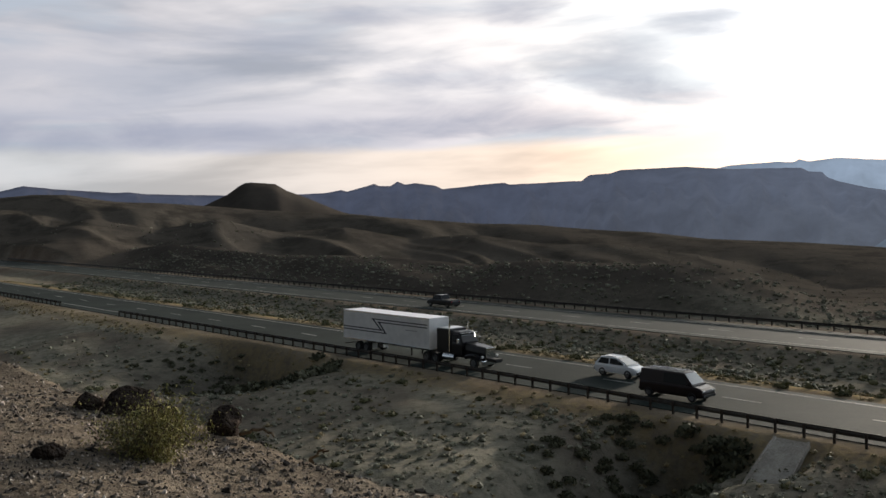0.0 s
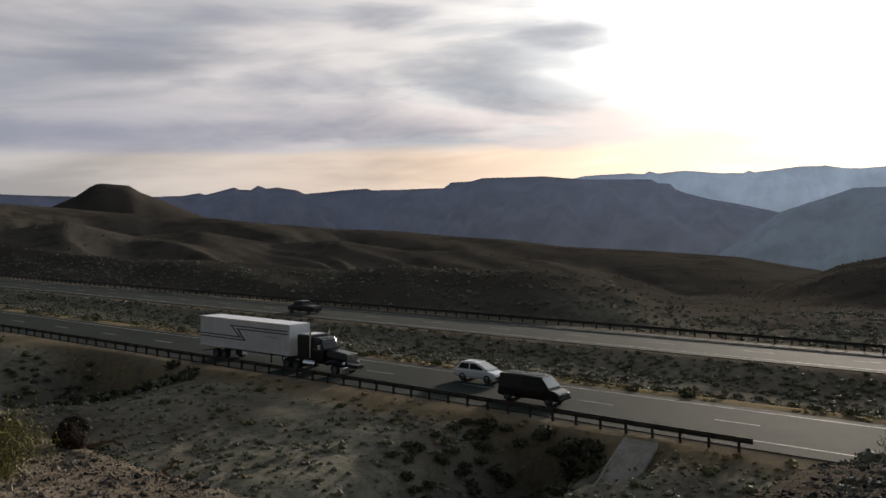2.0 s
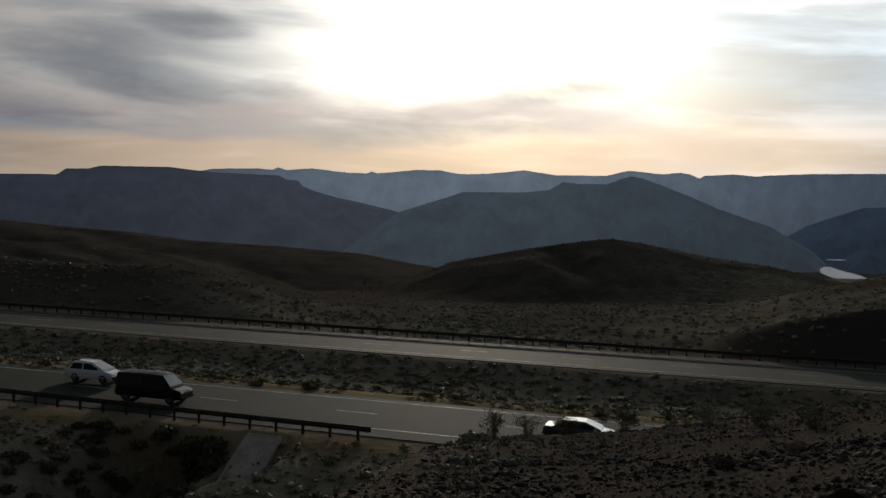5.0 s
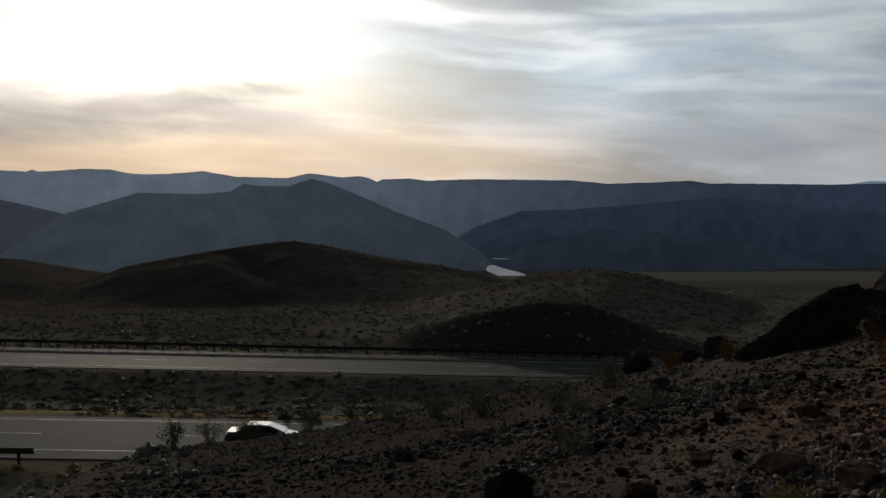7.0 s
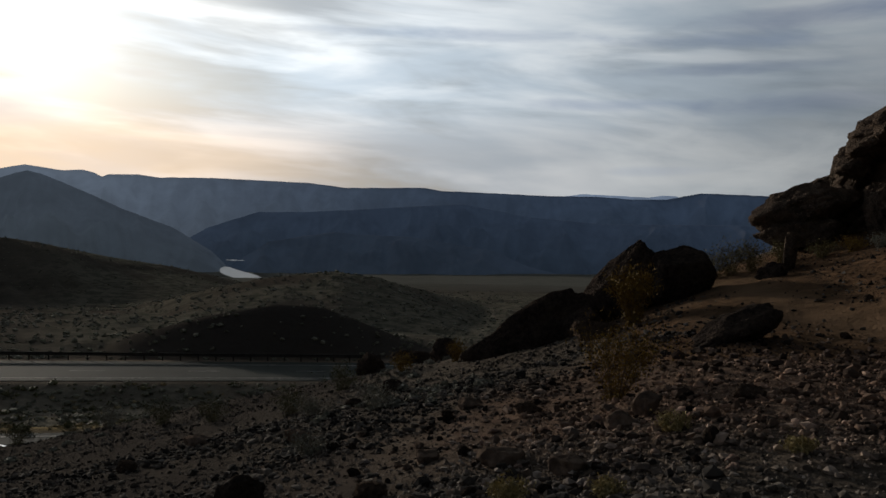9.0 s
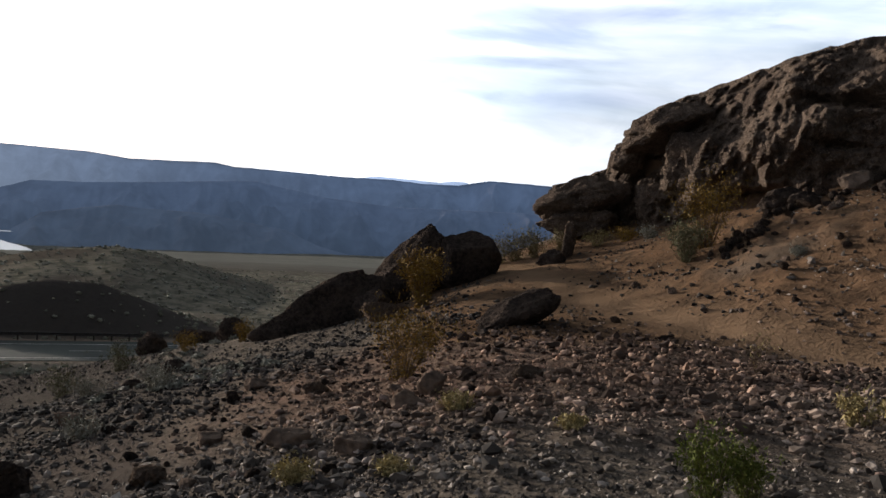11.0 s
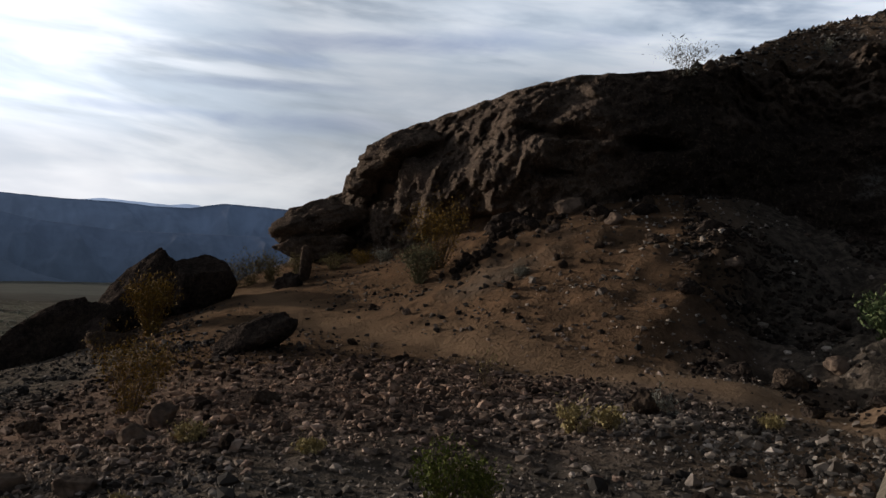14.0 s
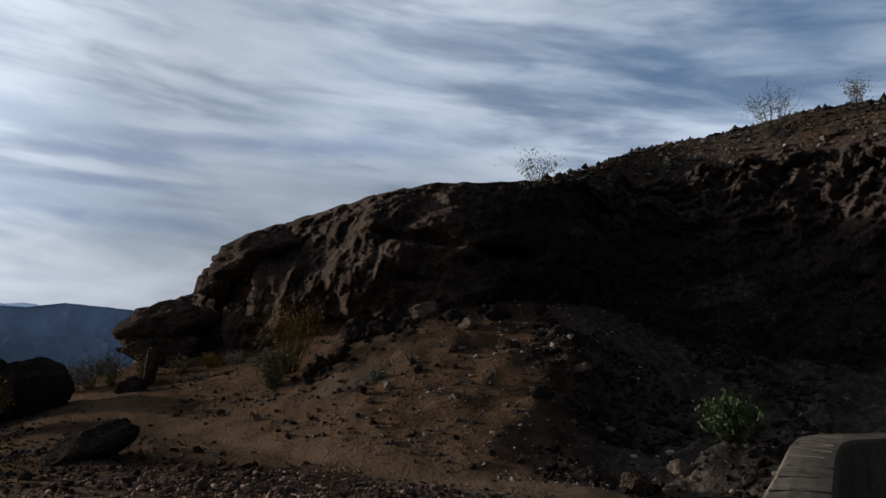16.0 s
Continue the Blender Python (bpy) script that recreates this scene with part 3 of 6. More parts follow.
def on_ground(az, r, lift=0.0):
    x, y = polar(az, r)
    return Vector((x, y, ground_z(x, y) + lift))


def mesh_object(name, verts, faces, mat, shade=True, parent=None):
    me = bpy.data.meshes.new(name)
    me.from_pydata(verts, [], faces)
    me.validate()
    me.update()
    if shade:
        me.shade_smooth()
    me.materials.append(mat)
    ob = new(name, me)
    if parent:
        ob.parent = parent
    return ob


def grid_faces(rows, cols, wrap=False):
    i, j = np.meshgrid(np.arange(rows - 1), np.arange(cols if wrap else cols - 1), indexing="ij")
    a = i * cols + j
    b = i * cols + (j + 1) % cols
    return np.stack([a, b, b + cols, a + cols], -1).reshape(-1, 4)


PATH = [(-150, 9.0), (-125, 10.6), (-112, 12.2), (-104, 13.2), (-98, 14.6), (-91, 17.0), (-86, 20.5), (-83, 24.0), (-81, 27.0)]


def path_distance(x, y):
    best = np.full(np.shape(x), 1e9)
    pts = [polar(*p) for p in PATH]
    for (ax, ay), (bx, by) in zip(pts, pts[1:]):
        dx, dy = bx - ax, by - ay
        t = np.clip(((x - ax) * dx + (y - ay) * dy) / (dx * dx + dy * dy), 0, 1)
        best = np.minimum(best, np.hypot(x - ax - t * dx, y - ay - t * dy))
    return best


def make_ground():
    azs = np.concatenate([np.arange(-140, 32, 0.36), np.arange(32, 220, 4.0)])
    rs = np.concatenate([[0.005, 0.3], np.geomspace(0.8, 14, 105), np.geomspace(14.15, 60, 130), np.geomspace(60.5, 420, 170), np.geomspace(425, 4800, 75)])
    A, Rr = np.meshgrid(np.radians(azs), rs)
    X, Y = -np.sin(A) * Rr, np.cos(A) * Rr
    Z = terrain(X, Y)
    verts = np.stack([X, Y, Z], -1).reshape(-1, 3)
    ring_faces = grid_faces(len(rs), len(azs), True).tolist() + [tuple(range(len(azs)))[::-1]]
    ob = mesh_object("ground", verts.tolist(), ring_faces, GROUND)
    trod = np.exp(-(path_distance(X, Y) / 0.8) ** 2)
    trod = np.maximum(trod, smooth((2.2 - np.hypot(X - 7.1, Y + 4.2) + 1.2 * fbm(X / 1.4, Y / 1.4, 3, 133)) / 1.4))
    apron = np.clip(1.15 * smooth(fbm(X / 3, Y / 3, 3, 131) + 1.05) * smooth((np.degrees(A) + 116) / 8) * smooth((-74 - np.degrees(A)) / 6) * smooth((Rr - 12.0) / 2) * smooth((30 - Rr) / 4), 0, 1)
    s, n = road_coords(X, Y)
    dry = np.maximum(np.exp(-((n - 70.5) / 1.8) ** 2), 0.5 * np.exp(-((n - 53) / 2.0) ** 2)) * (fbm(X / 4, Y / 4, 3, 141) * 0.5 + 0.75)
    scrub = np.maximum(smooth((n - 107) / 5) * (0.75 + 0.25 * smooth((Rr - 150) / 200)) * (1 - 0.6 * smooth((Rr - 600) / 500)), smooth((Rr - 30) / 20) * smooth((54 - n) / 3) * 0.25) + 0 * X
    deg = np.degrees(A)
    deg = np.where(deg > 180, deg - 360, deg)
    crag_shade = crag_mask(deg, Rr) * np.maximum(smooth((fbm(X / 1.5, Y / 1.5, 4, 151) + 0.55) / 0.7), smooth((-100 - deg) / 6)) * (1 - 0.9 * np.exp(-(path_distance(X, Y) / 0.6) ** 2))
    valley = np.maximum(smooth((Rr - 300) / 500) * smooth((-30 - deg) / 14), smooth((Rr - 950) / 700))
    flat = 0.95 * smooth((Rr - 24) / 10) * smooth((53 - n) / 2) * smooth((deg + 36) / 6) * smooth((fbm(X / 9, Y / 9, 4, 171) + 0.5) / 0.8)
    flat = np.maximum(flat, 0.75 * np.maximum(smooth((n - 70) / 2) * smooth((90 - n) / 2), 0.8 * smooth((n - 107) / 2) * smooth((126 - n) / 10) * smooth((-2 - deg) / 6) * smooth((deg + 44) / 6)) * smooth((fbm(X / 5, Y / 5, 4, 173) + 0.7) / 0.8))
    cut_shade = smooth((n - 108) / 1) * smooth((124 - n) / 4) * smooth((-47 - deg) / 2) * smooth((deg + 67) / 2)
    # shadow side of the ridge behind the road, painted as dark ground
    cut_shade = np.maximum(cut_shade, 0.7 * smooth((n - 110) / 4) * smooth((150 - n) / 16) * smooth((20 - deg) / 4) * smooth((deg + 19) / 6))
    cut_shade = np.maximum(cut_shade, 0.85 * smooth((Rr - 740) / 40) * smooth((1060 - Rr) / 40) * smooth((deg - 2) / 2) * smooth((18 - deg) / 2))
    sage = (1 - cut_shade) * smooth((-40 - deg) / 8) * smooth((n - 109) / 5) * smooth((440 - Rr) / 100) * smooth((fbm(X / 14, Y / 14, 4, 181) + 0.55) / 0.7)
    red_bank = smooth((deg - 2) / 8) * smooth((60 - deg) / 10) * smooth((18 - Rr) / 5)
    # backlit near slope: shaded sides of its stones painted as darker ground
    slope = 0.95 * smooth((-28 - deg) / 8) * smooth((deg + 70) / 10) * smooth((Rr - 4) / 4) * smooth((36 - Rr) / 6) * smooth((fbm(X / 2.5, Y / 2.5, 3, 193) + 0.9) / 0.6)
    cut_shade = np.maximum(cut_shade, slope)
    # shadow in the two gullies below the road, put into the colour
    cut_shade = np.maximum(cut_shade, 0.75 * smooth((53.5 - n) / 2) * smooth((n - 38) / 4) * np.maximum(0.8 * np.exp(-((s + 33) / 5) ** 2), np.exp(-((s + 84) / 12) ** 2)))
    rubble = (1 - slope) * 0.85 * smooth((-2 - deg) / 16) * smooth((30 - Rr) / 8) * (1 - trod) * (1 - np.clip(apron, 0, 1)) * smooth((fbm(X / 2, Y / 2, 4, 191) + 0.75) / 0.6)
    knoll = (smooth((-105 - deg) / 3) * smooth((deg + 150) / 8) * smooth((Rr - knot(deg, KNOT_R2) - 0.5) / 1.0) * smooth((60 - Rr) / 10))
    rubble = np.maximum(rubble, 0.9 * knoll)
    apron = np.maximum(apron, 0.6 * knoll * smooth((fbm(X / 2.5, Y / 2.5, 3, 197) + 0.8) / 0.8))
    ruddy = smooth((6.8 - np.hypot(X - 11.6, Y - 0.3) - 3.0 * fbm(X / 2.5, Y / 2.5, 3, 195)) / 4.5)
    for name, val in (("ruddy", ruddy), ("cut_shade", cut_shade), ("red_bank", red_bank), ("rubble", rubble), ("sage", sage), ("apron", apron), ("flat", flat), ("crag_shade", crag_shade), ("valley", valley), ("trod", trod), ("dry", np.clip(dry, 0, 1)), ("scrub", scrub)):
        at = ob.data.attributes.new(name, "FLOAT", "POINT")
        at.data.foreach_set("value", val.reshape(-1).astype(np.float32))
    tagged(ob, "brown stony desert ground with scrub, dry grass and a worn footpath", "ground", kind="structure")
    return ob


make_ground()


# ---------------------------------------------------------------- far ranges
def mountain_range(name, crest, rc, front, rock, haze, amount, glare, label, seed, gully=0.35, wave=260.0, bottom=-3.2, crest_tone=None):
    ca, ce = np.array(crest[0], float), np.array(crest[1], float)
    order = np.argsort(ca)
    ca, ce = ca[order], ce[order]
    azs = np.arange(ca[0], ca[-1] + 0.01, 0.09)
    ts = np.linspace(0, 1, 56)
    A, T = np.meshgrid(azs, ts)
    el = np.interp(A, ca, ce) + 0.02 * fbm(A * 2.2, A * 0 + seed, 4, seed)
    top = np.tan(np.radians(el)) * rc
    foot = np.tan(np.radians(bottom)) * (rc - front)
    g = ridged(np.radians(A) * rc / wave + 0.3 * fbm(T * 3, A / 4, 2, seed + 5), T * 1.3, 4, seed + 1) - 0.5
    f = np.clip(T + gully * g * T * (1 - T) * 4, 0, 1) ** 1.15
    r = rc - front * (1 - T)
    Z = foot + (top - foot) * f
    X, Y = -np.sin(np.radians(A)) * r, np.cos(np.radians(A)) * r
    front_v = np.stack([X, Y, Z], -1).reshape(-1, 3)
    # the far side falls away again
    rb = rc + 250.0
    back = np.stack([-np.sin(np.radians(azs)) * rb, np.cos(np.radians(azs)) * rb, top[0] * 0 + foot], -1)
    verts = np.concatenate([front_v, back])
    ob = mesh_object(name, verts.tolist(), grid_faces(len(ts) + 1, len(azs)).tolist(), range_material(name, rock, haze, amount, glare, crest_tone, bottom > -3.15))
    # one flank of every fold is painted lighter, the other darker
    side = np.gradient(g, axis=1)
    flank_shade = np.clip(0.5 - side / (2.5 * np.std(side)), 0, 1)
    for key, val in (("rise", T), ("flank_shade", flank_shade)):
        at = ob.data.attributes.new(key, "FLOAT", "POINT")
        at.data.foreach_set("value", np.concatenate([val.reshape(-1), np.ones(len(azs))]).astype(np.float32))
    return tagged(ob, label, "mountains", kind="structure")


FAR_LEFT = ([29, 25.4, 24.2, 22.5, 19.5, 18.5, 17.7, 16.0, 13.5, 9.1, 7.1, 6.1, 5.8, 4.1, 3.8, 3.1, 2.7, 2.2, 1.6, 0.4, -0.1, -2.4, -3.9, -4.2, -8.6, -9.1, -10.3, -11.0, -14.7, -17.3, -21.2, -21.6, -22.3, -22.6, -23.3, -24.7, -26.3, -28.3, -36],
            [3.7, 3.8, 4.1, 3.9, 3.68, 3.68, 3.58, 3.51, 3.43, 3.39, 3.43, 3.59, 3.48, 3.9, 3.76, 3.75, 4.01, 3.8, 3.89, 3.7, 3.45, 3.64, 3.71, 3.6, 3.65, 3.98, 4.01, 4.2, 4.2, 3.93, 3.79, 3.54, 3.48, 3.13, 2.86, 2.44, 2.1, 1.6, -1.5])
FAR_PALE = ([-14, -17.3, -19.9, -20.8, -21.1, -21.6, -23.2, -25.2, -26.5, -26.8, -27.1, -29.5, -31.0, -32.2, -33.8, -36.2, -38.1, -41.2, -42.5, -44.5, -45.5, -46.1, -46.6, -46.9, -48.5, -49.8, -50.5, -52.9, -58.6, -60.6, -63.4, -65.6, -66.6, -69.8, -73.2, -76.2, -78.1, -80.3, -81.0, -82.3, -84.8, -86.1, -88, -94],
            [3.6, 4.13, 4.2, 4.12, 4.27, 4.12, 4.23, 3.99, 3.94, 4.07, 3.94, 4.16, 4.13, 3.9, 3.9, 4.1, 3.78, 3.72, 4.0, 3.75, 3.82, 3.7, 3.46, 3.62, 3.66, 3.5, 3.55, 3.58, 3.42, 3.17, 3.2, 3.24, 3.06, 2.95, 2.8, 2.78, 2.62, 2.62, 2.75, 2.98, 2.88, 2.8, 2.6, 2.4])
VERY_FAR = ([-72.5, -74.2, -75.4, -76.5, -78.0, -79.2, -80.0, -80.8, -82], [2.3, 2.8, 2.94, 2.88, 2.8, 2.74, 2.84, 2.82, 2.4])
MID_MOUNT = ([-22.5, -28.5, -31.5, -32.4, -36.0, -37.7, -38.5, -39.5, -41.2, -42.1, -42.6, -43.3, -44.5, -46.1, -47.6, -50.5, -52.8, -53.6], [-2.5, 1.6, 2.49, 2.8, 2.75, 2.88, 3.36, 3.25, 3.2, 3.54, 3.67, 3.52, 3.06, 2.38, 1.67, 0.6, -0.8, -1.6])
RIGHT_LOW = ([-53.8, -56.1, -58.4, -60.1, -61.5, -64.7, -69.9, -71.9, -74], [-1.7, -0.2, 0.2, 0.45, 0.3, 0.2, -0.6, -1.5, -2.0])
RIGHT_HIGH = ([-50.5, -52.5, -55.5, -58.4, -62.5, -66.5, -68.1, -72, -76.5, -83.5, -92], [-0.6, 0.6, 1.6, 1.65, 1.9, 2.2, 2.25, 1.5, 1.1, 1.1, 1.0])
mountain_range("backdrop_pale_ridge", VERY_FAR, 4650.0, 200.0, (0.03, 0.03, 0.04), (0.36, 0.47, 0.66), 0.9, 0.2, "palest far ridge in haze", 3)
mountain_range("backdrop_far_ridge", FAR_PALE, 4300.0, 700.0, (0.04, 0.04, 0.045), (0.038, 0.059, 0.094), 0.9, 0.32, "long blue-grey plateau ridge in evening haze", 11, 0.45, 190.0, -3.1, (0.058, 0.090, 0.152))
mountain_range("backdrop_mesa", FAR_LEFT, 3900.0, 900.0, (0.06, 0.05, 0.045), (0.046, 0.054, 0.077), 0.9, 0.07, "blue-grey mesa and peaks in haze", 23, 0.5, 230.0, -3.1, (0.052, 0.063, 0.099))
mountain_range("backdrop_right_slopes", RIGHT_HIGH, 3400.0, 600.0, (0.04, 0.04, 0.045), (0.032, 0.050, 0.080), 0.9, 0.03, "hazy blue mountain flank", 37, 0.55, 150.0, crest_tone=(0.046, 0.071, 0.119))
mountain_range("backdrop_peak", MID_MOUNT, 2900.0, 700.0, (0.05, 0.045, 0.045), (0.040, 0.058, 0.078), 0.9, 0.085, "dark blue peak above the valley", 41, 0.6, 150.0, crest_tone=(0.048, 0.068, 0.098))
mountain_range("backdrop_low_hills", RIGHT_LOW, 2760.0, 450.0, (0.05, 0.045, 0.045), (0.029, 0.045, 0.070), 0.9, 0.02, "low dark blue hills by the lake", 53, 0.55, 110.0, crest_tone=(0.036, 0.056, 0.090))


# ---------------------------------------------------------------- motorway
def ribbon(name, n0, n1, s0, s1, lift, mat, step=6.0, parent=None, thick=0.0):
    ss = np.arange(s0, s1 + 0.01, step)
    if ss[-1] < s1 - 0.01:
        ss = np.append(ss, s1)
    verts, faces = [], []
    for s in ss:
        verts += [road_point(s, n0, lift - thick), road_point(s, n0, lift), road_point(s, n1, lift), road_point(s, n1, lift - thick)]
    for i in range(len(ss) - 1):
        for j in range(3):
            a = i * 4 + j
            faces.append((a, a + 4, a + 5, a + 1))
    return mesh_object(name, verts, faces, mat, False, parent)


road_near = tagged(ribbon("road_near", 55.9, 68.0, -420, 240, 0.0, ASPHALT_DARK, thick=0.5), "dark grey asphalt carriageway with white lines", "road", kind="structure")
road_far = tagged(ribbon("road_far", 91.0, 104.5, -420, 240, 0.0, ASPHALT, thick=0.5), "worn grey asphalt carriageway across the median", "road", kind="structure")


# ---------------------------------------------------------------- motorway details
def paint(name, n0, n1, s0, s1, parent, lift=0.012, step=12.0):
    ob = ribbon(name, n0, n1, s0, s1, lift, WHITE_LINE, step, parent, thick=0.006)
    return ob


for road, lo, hi, mid in ((road_near, 58.0, 66.9, 62.45), (road_far, 92.6, 102.0, 97.3)):
    paint("edge_line", lo - 0.08, lo + 0.08, -420, 240, road)
    paint("edge_line", hi - 0.08, hi + 0.08, -420, 240, road)
    for i in range(34):
        s = -300 + i * 11.1 + 7.6
        paint("lane_dash", mid - 0.07, mid + 0.07, s, s + 3.2, road, step=3.2)


def box_bm(bm, size, at=(0, 0, 0), bevel=0.0, turn=None):
    m = Matrix.Translation(at) @ (turn or Matrix()) @ Matrix.Diagonal((*size, 1))
    made = bmesh.ops.create_cube(bm, size=1.0, matrix=m)["verts"]
    if bevel:
        edges = list({e for v in made for e in v.link_edges})
        bmesh.ops.bevel(bm, geom=edges, offset=bevel, segments=2, affect="EDGES", profile=0.5)


def part(name, bm, mat, parent, label="", smooth_it=False):
    me = bpy.data.meshes.new(name)
    bm.to_mesh(me)
    bm.free()
    if smooth_it:
        me.shade_smooth()
    me.materials.append(mat)
    ob = new(name, me)
    ob.parent = parent
    if label:
        ob["label"] = label
    return ob


def box_part(name, size, at, mat, parent, bevel=0.0, label="", turn=None):
    bm = bmesh.new()
    box_bm(bm, size, at, bevel, turn)
    return part(name, bm, mat, parent, label)


def road_frame(s, n, back=False, lift=0.0):
    """A frame on the motorway: x ahead, z up."""
    a = math.atan2(ROAD_D[1], ROAD_D[0])
    m = Matrix.Translation(road_point(s, n, lift)) @ Matrix.Rotation(a, 4, "Z") @ Matrix.Rotation(math.atan(0.0392), 4, "Y")
    return m @ Matrix.Rotation(math.pi, 4, "Z") if back else m


W_BEAM = [(0.0, -0.175), (0.045, -0.15), (0.045, -0.08), (-0.02, -0.02), (-0.02, 0.02), (0.045, 0.08), (0.045, 0.15), (0.0, 0.175)]


def guard_rail(label, s0, s1, n_at, side, spacing=1.905, height=0.62, every=1):
    rail = new("guard_rail")
    tagged(rail, label, "guard rail", "guard rails along the motorway")
    m0 = road_point(s0, n_at(s0))
    rail.location = m0
    ss = np.linspace(s0, s1, max(2, int((s1 - s0) / 3.8)))
    verts, faces = [], []
    k = len(W_BEAM)
    for s in ss:
        n = n_at(s)
        for depth in (0.0, 0.012):
            for o, h in W_BEAM:
                verts.append(road_point(s, n + side * (o + 0.10 - depth), height + h) - m0)
    for i in range(len(ss) - 1):
        for j in range(k - 1):
            for layer in (0, k):
                a = i * 2 * k + layer + j
                faces.append((a, a + 2 * k, a + 2 * k + 1, a + 1))
        for j in (0, k - 1):
            a = i * 2 * k + j
            faces.append((a, a + k, a + 3 * k, a + 2 * k))
    mesh_object("beam", verts, faces, STEEL, False, rail)
    bm = bmesh.new()
    box_bm(bm, (0.14, 0.16, 1.35), (0, 0, 0.12), 0.012)
    me = bpy.data.meshes.new("post")
    bm.to_mesh(me)
    bm.free()
    me.materials.append(POST_WOOD)
    for i in range(int((s1 - s0) / (spacing * every)) + 1):
        s = s0 + i * spacing * every
        ob = new("post", me)
        ob.parent = rail
        ob.matrix_basis = Matrix.Translation(road_point(s, n_at(s)) - m0) @ Matrix.Rotation(math.atan2(ROAD_D[1], ROAD_D[0]), 4, "Z")
    return rail


POST_WOOD = grainy("weathered_post", (0.028, 0.024, 0.021), (0.075, 0.064, 0.055), 0.3, 0.9, 0.3)
guard_rail("weathered steel guard rail on dark posts beside the carriageway", -128, -20.5, lambda s: 55.7 - 0.9 * smooth((s + 60) / 40), 1, height=0.66)
guard_rail("short weathered steel guard rail on a bend", -196, -150, lambda s: 55.7, 1)
guard_rail("long dark guard rail on posts along the far carriageway", -330, 30, lambda s: 105.6, -1)

CONCRETE = grainy("weathered_concrete", (0.26, 0.24, 0.21), (0.46, 0.43, 0.38), 1.2, 0.9, 0.35, 9, spots=(0.20, 0.18, 0.15))


def chute():
    """Concrete spillway below the rail."""
    ob = new("spillway")
    tagged(ob, "pale concrete spillway slab running down the road bank", "spillway", kind="structure")
    bm = bmesh.new()
    rows_ = []
    for i in range(9):
        t = i / 8
        n = 53.6 - 5.4 * t
        z = -0.05 - 2.3 * t ** 1.1
        wide = 1.15 + 0.2 * t
        rows_.append([bm.verts.new(road_point(-27.2 + 0.6 * t + w * wide, n, z + up)) for w, up in ((-1, -0.5), (-1, 0.12), (-0.88, 0.12), (-0.84, 0.05), (0.84, 0.05), (0.88, 0.12), (1, 0.12), (1, -0.5))])
    for a, b in zip(rows_, rows_[1:]):
        for j in range(7):
            bm.faces.new((a[j], a[j + 1], b[j + 1], b[j]))
    bm.faces.new(rows_[0])
    bm.faces.new(list(reversed(rows_[-1])))
    part("slab", bm, CONCRETE, ob)


chute()


# ---------------------------------------------------------------- vehicles
PAINT_WHITE = plain("white_car_paint", (0.84, 0.85, 0.87), 0.3, 0.0, 0.5)
PAINT_BLACK = plain("black_car_paint", (0.010, 0.010, 0.012), 0.3, 0.0, 0.12, shine=0.25)
PAINT_MAROON = plain("dark_maroon_paint", (0.014, 0.007, 0.007), 0.35, 0.0, 0.10, shine=0.2)
PAINT_GREEN = plain("dark_green_paint", (0.02, 0.045, 0.05), 0.2, 0.1, 1.0)
TRAILER_WHITE = grainy("trailer_skin", (0.60, 0.60, 0.60), (0.74, 0.74, 0.74), 3.0, 0.4, 0.0)
ROOF_WHITE = plain("trailer_roof", (0.9, 0.9, 0.9), 0.30, 0.75)
STRIPE = plain("navy_stripe", (0.016, 0.018, 0.032), 0.4)
RUBBER = plain("tyre_rubber", (0.018, 0.018, 0.018), 0.85)
CHROME = plain("chrome", (0.75, 0.75, 0.75), 0.12, 1.0)
RIM = plain("dull_alloy", (0.16, 0.16, 0.16), 0.5, 0.5)
GLASS = plain("tinted_glass", (0.006, 0.007, 0.008), 0.12, 0.0, 0.0, shine=0.15)
SCREEN = plain("windscreen_glass", (0.02, 0.022, 0.024), 0.08, 0.0, 1.0)
LAMP_CLEAR = plain("lamp_glass", (0.65, 0.65, 0.62), 0.1, 0.2, 1.0)
LAMP_RED = plain("red_lamp_glass", (0.30, 0.01, 0.008), 0.15, 0.0, 1.0)
UNDER = plain("dark_underbody", (0.02, 0.02, 0.02), 0.8)


def wheel(parent, x, y, radius, width=0.24, name="wheel"):
    w = bpy.data.objects.new(name, None)
    scene.collection.objects.link(w)
    w.parent, w.location = parent, (x, y, radius)
    bm = bmesh.new()
    prof = [(radius * 0.62, -0.5), (radius * 0.93, -0.5), (radius, -0.36), (radius, 0.36), (radius * 0.93, 0.5), (radius * 0.62, 0.5)]
    ring(bm, prof, width, 28)
    part("tyre", bm, RUBBER, w, smooth_it=False)
    bm = bmesh.new()
    prof = [(0.02, -0.30), (radius * 0.3, -0.36), (radius * 0.5, -0.22), (radius * 0.63, -0.46), (radius * 0.63, 0.46), (radius * 0.5, 0.22), (radius * 0.3, 0.36), (0.02, 0.30)]
    ring(bm, prof, width, 20)
    part("rim", bm, RIM, w)
    return w


def ring(bm, prof, width, n):
    loops = []
    for i in range(n):
        a = 2 * math.pi * i / n
        loops.append([bm.verts.new((r * math.cos(a), q * width, r * math.sin(a))) for r, q in prof])
    for i in range(n):
        a, b = loops[i], loops[(i + 1) % n]
        for j in range(len(prof) - 1):
            bm.faces.new((a[j], a[j + 1], b[j + 1], b[j]))


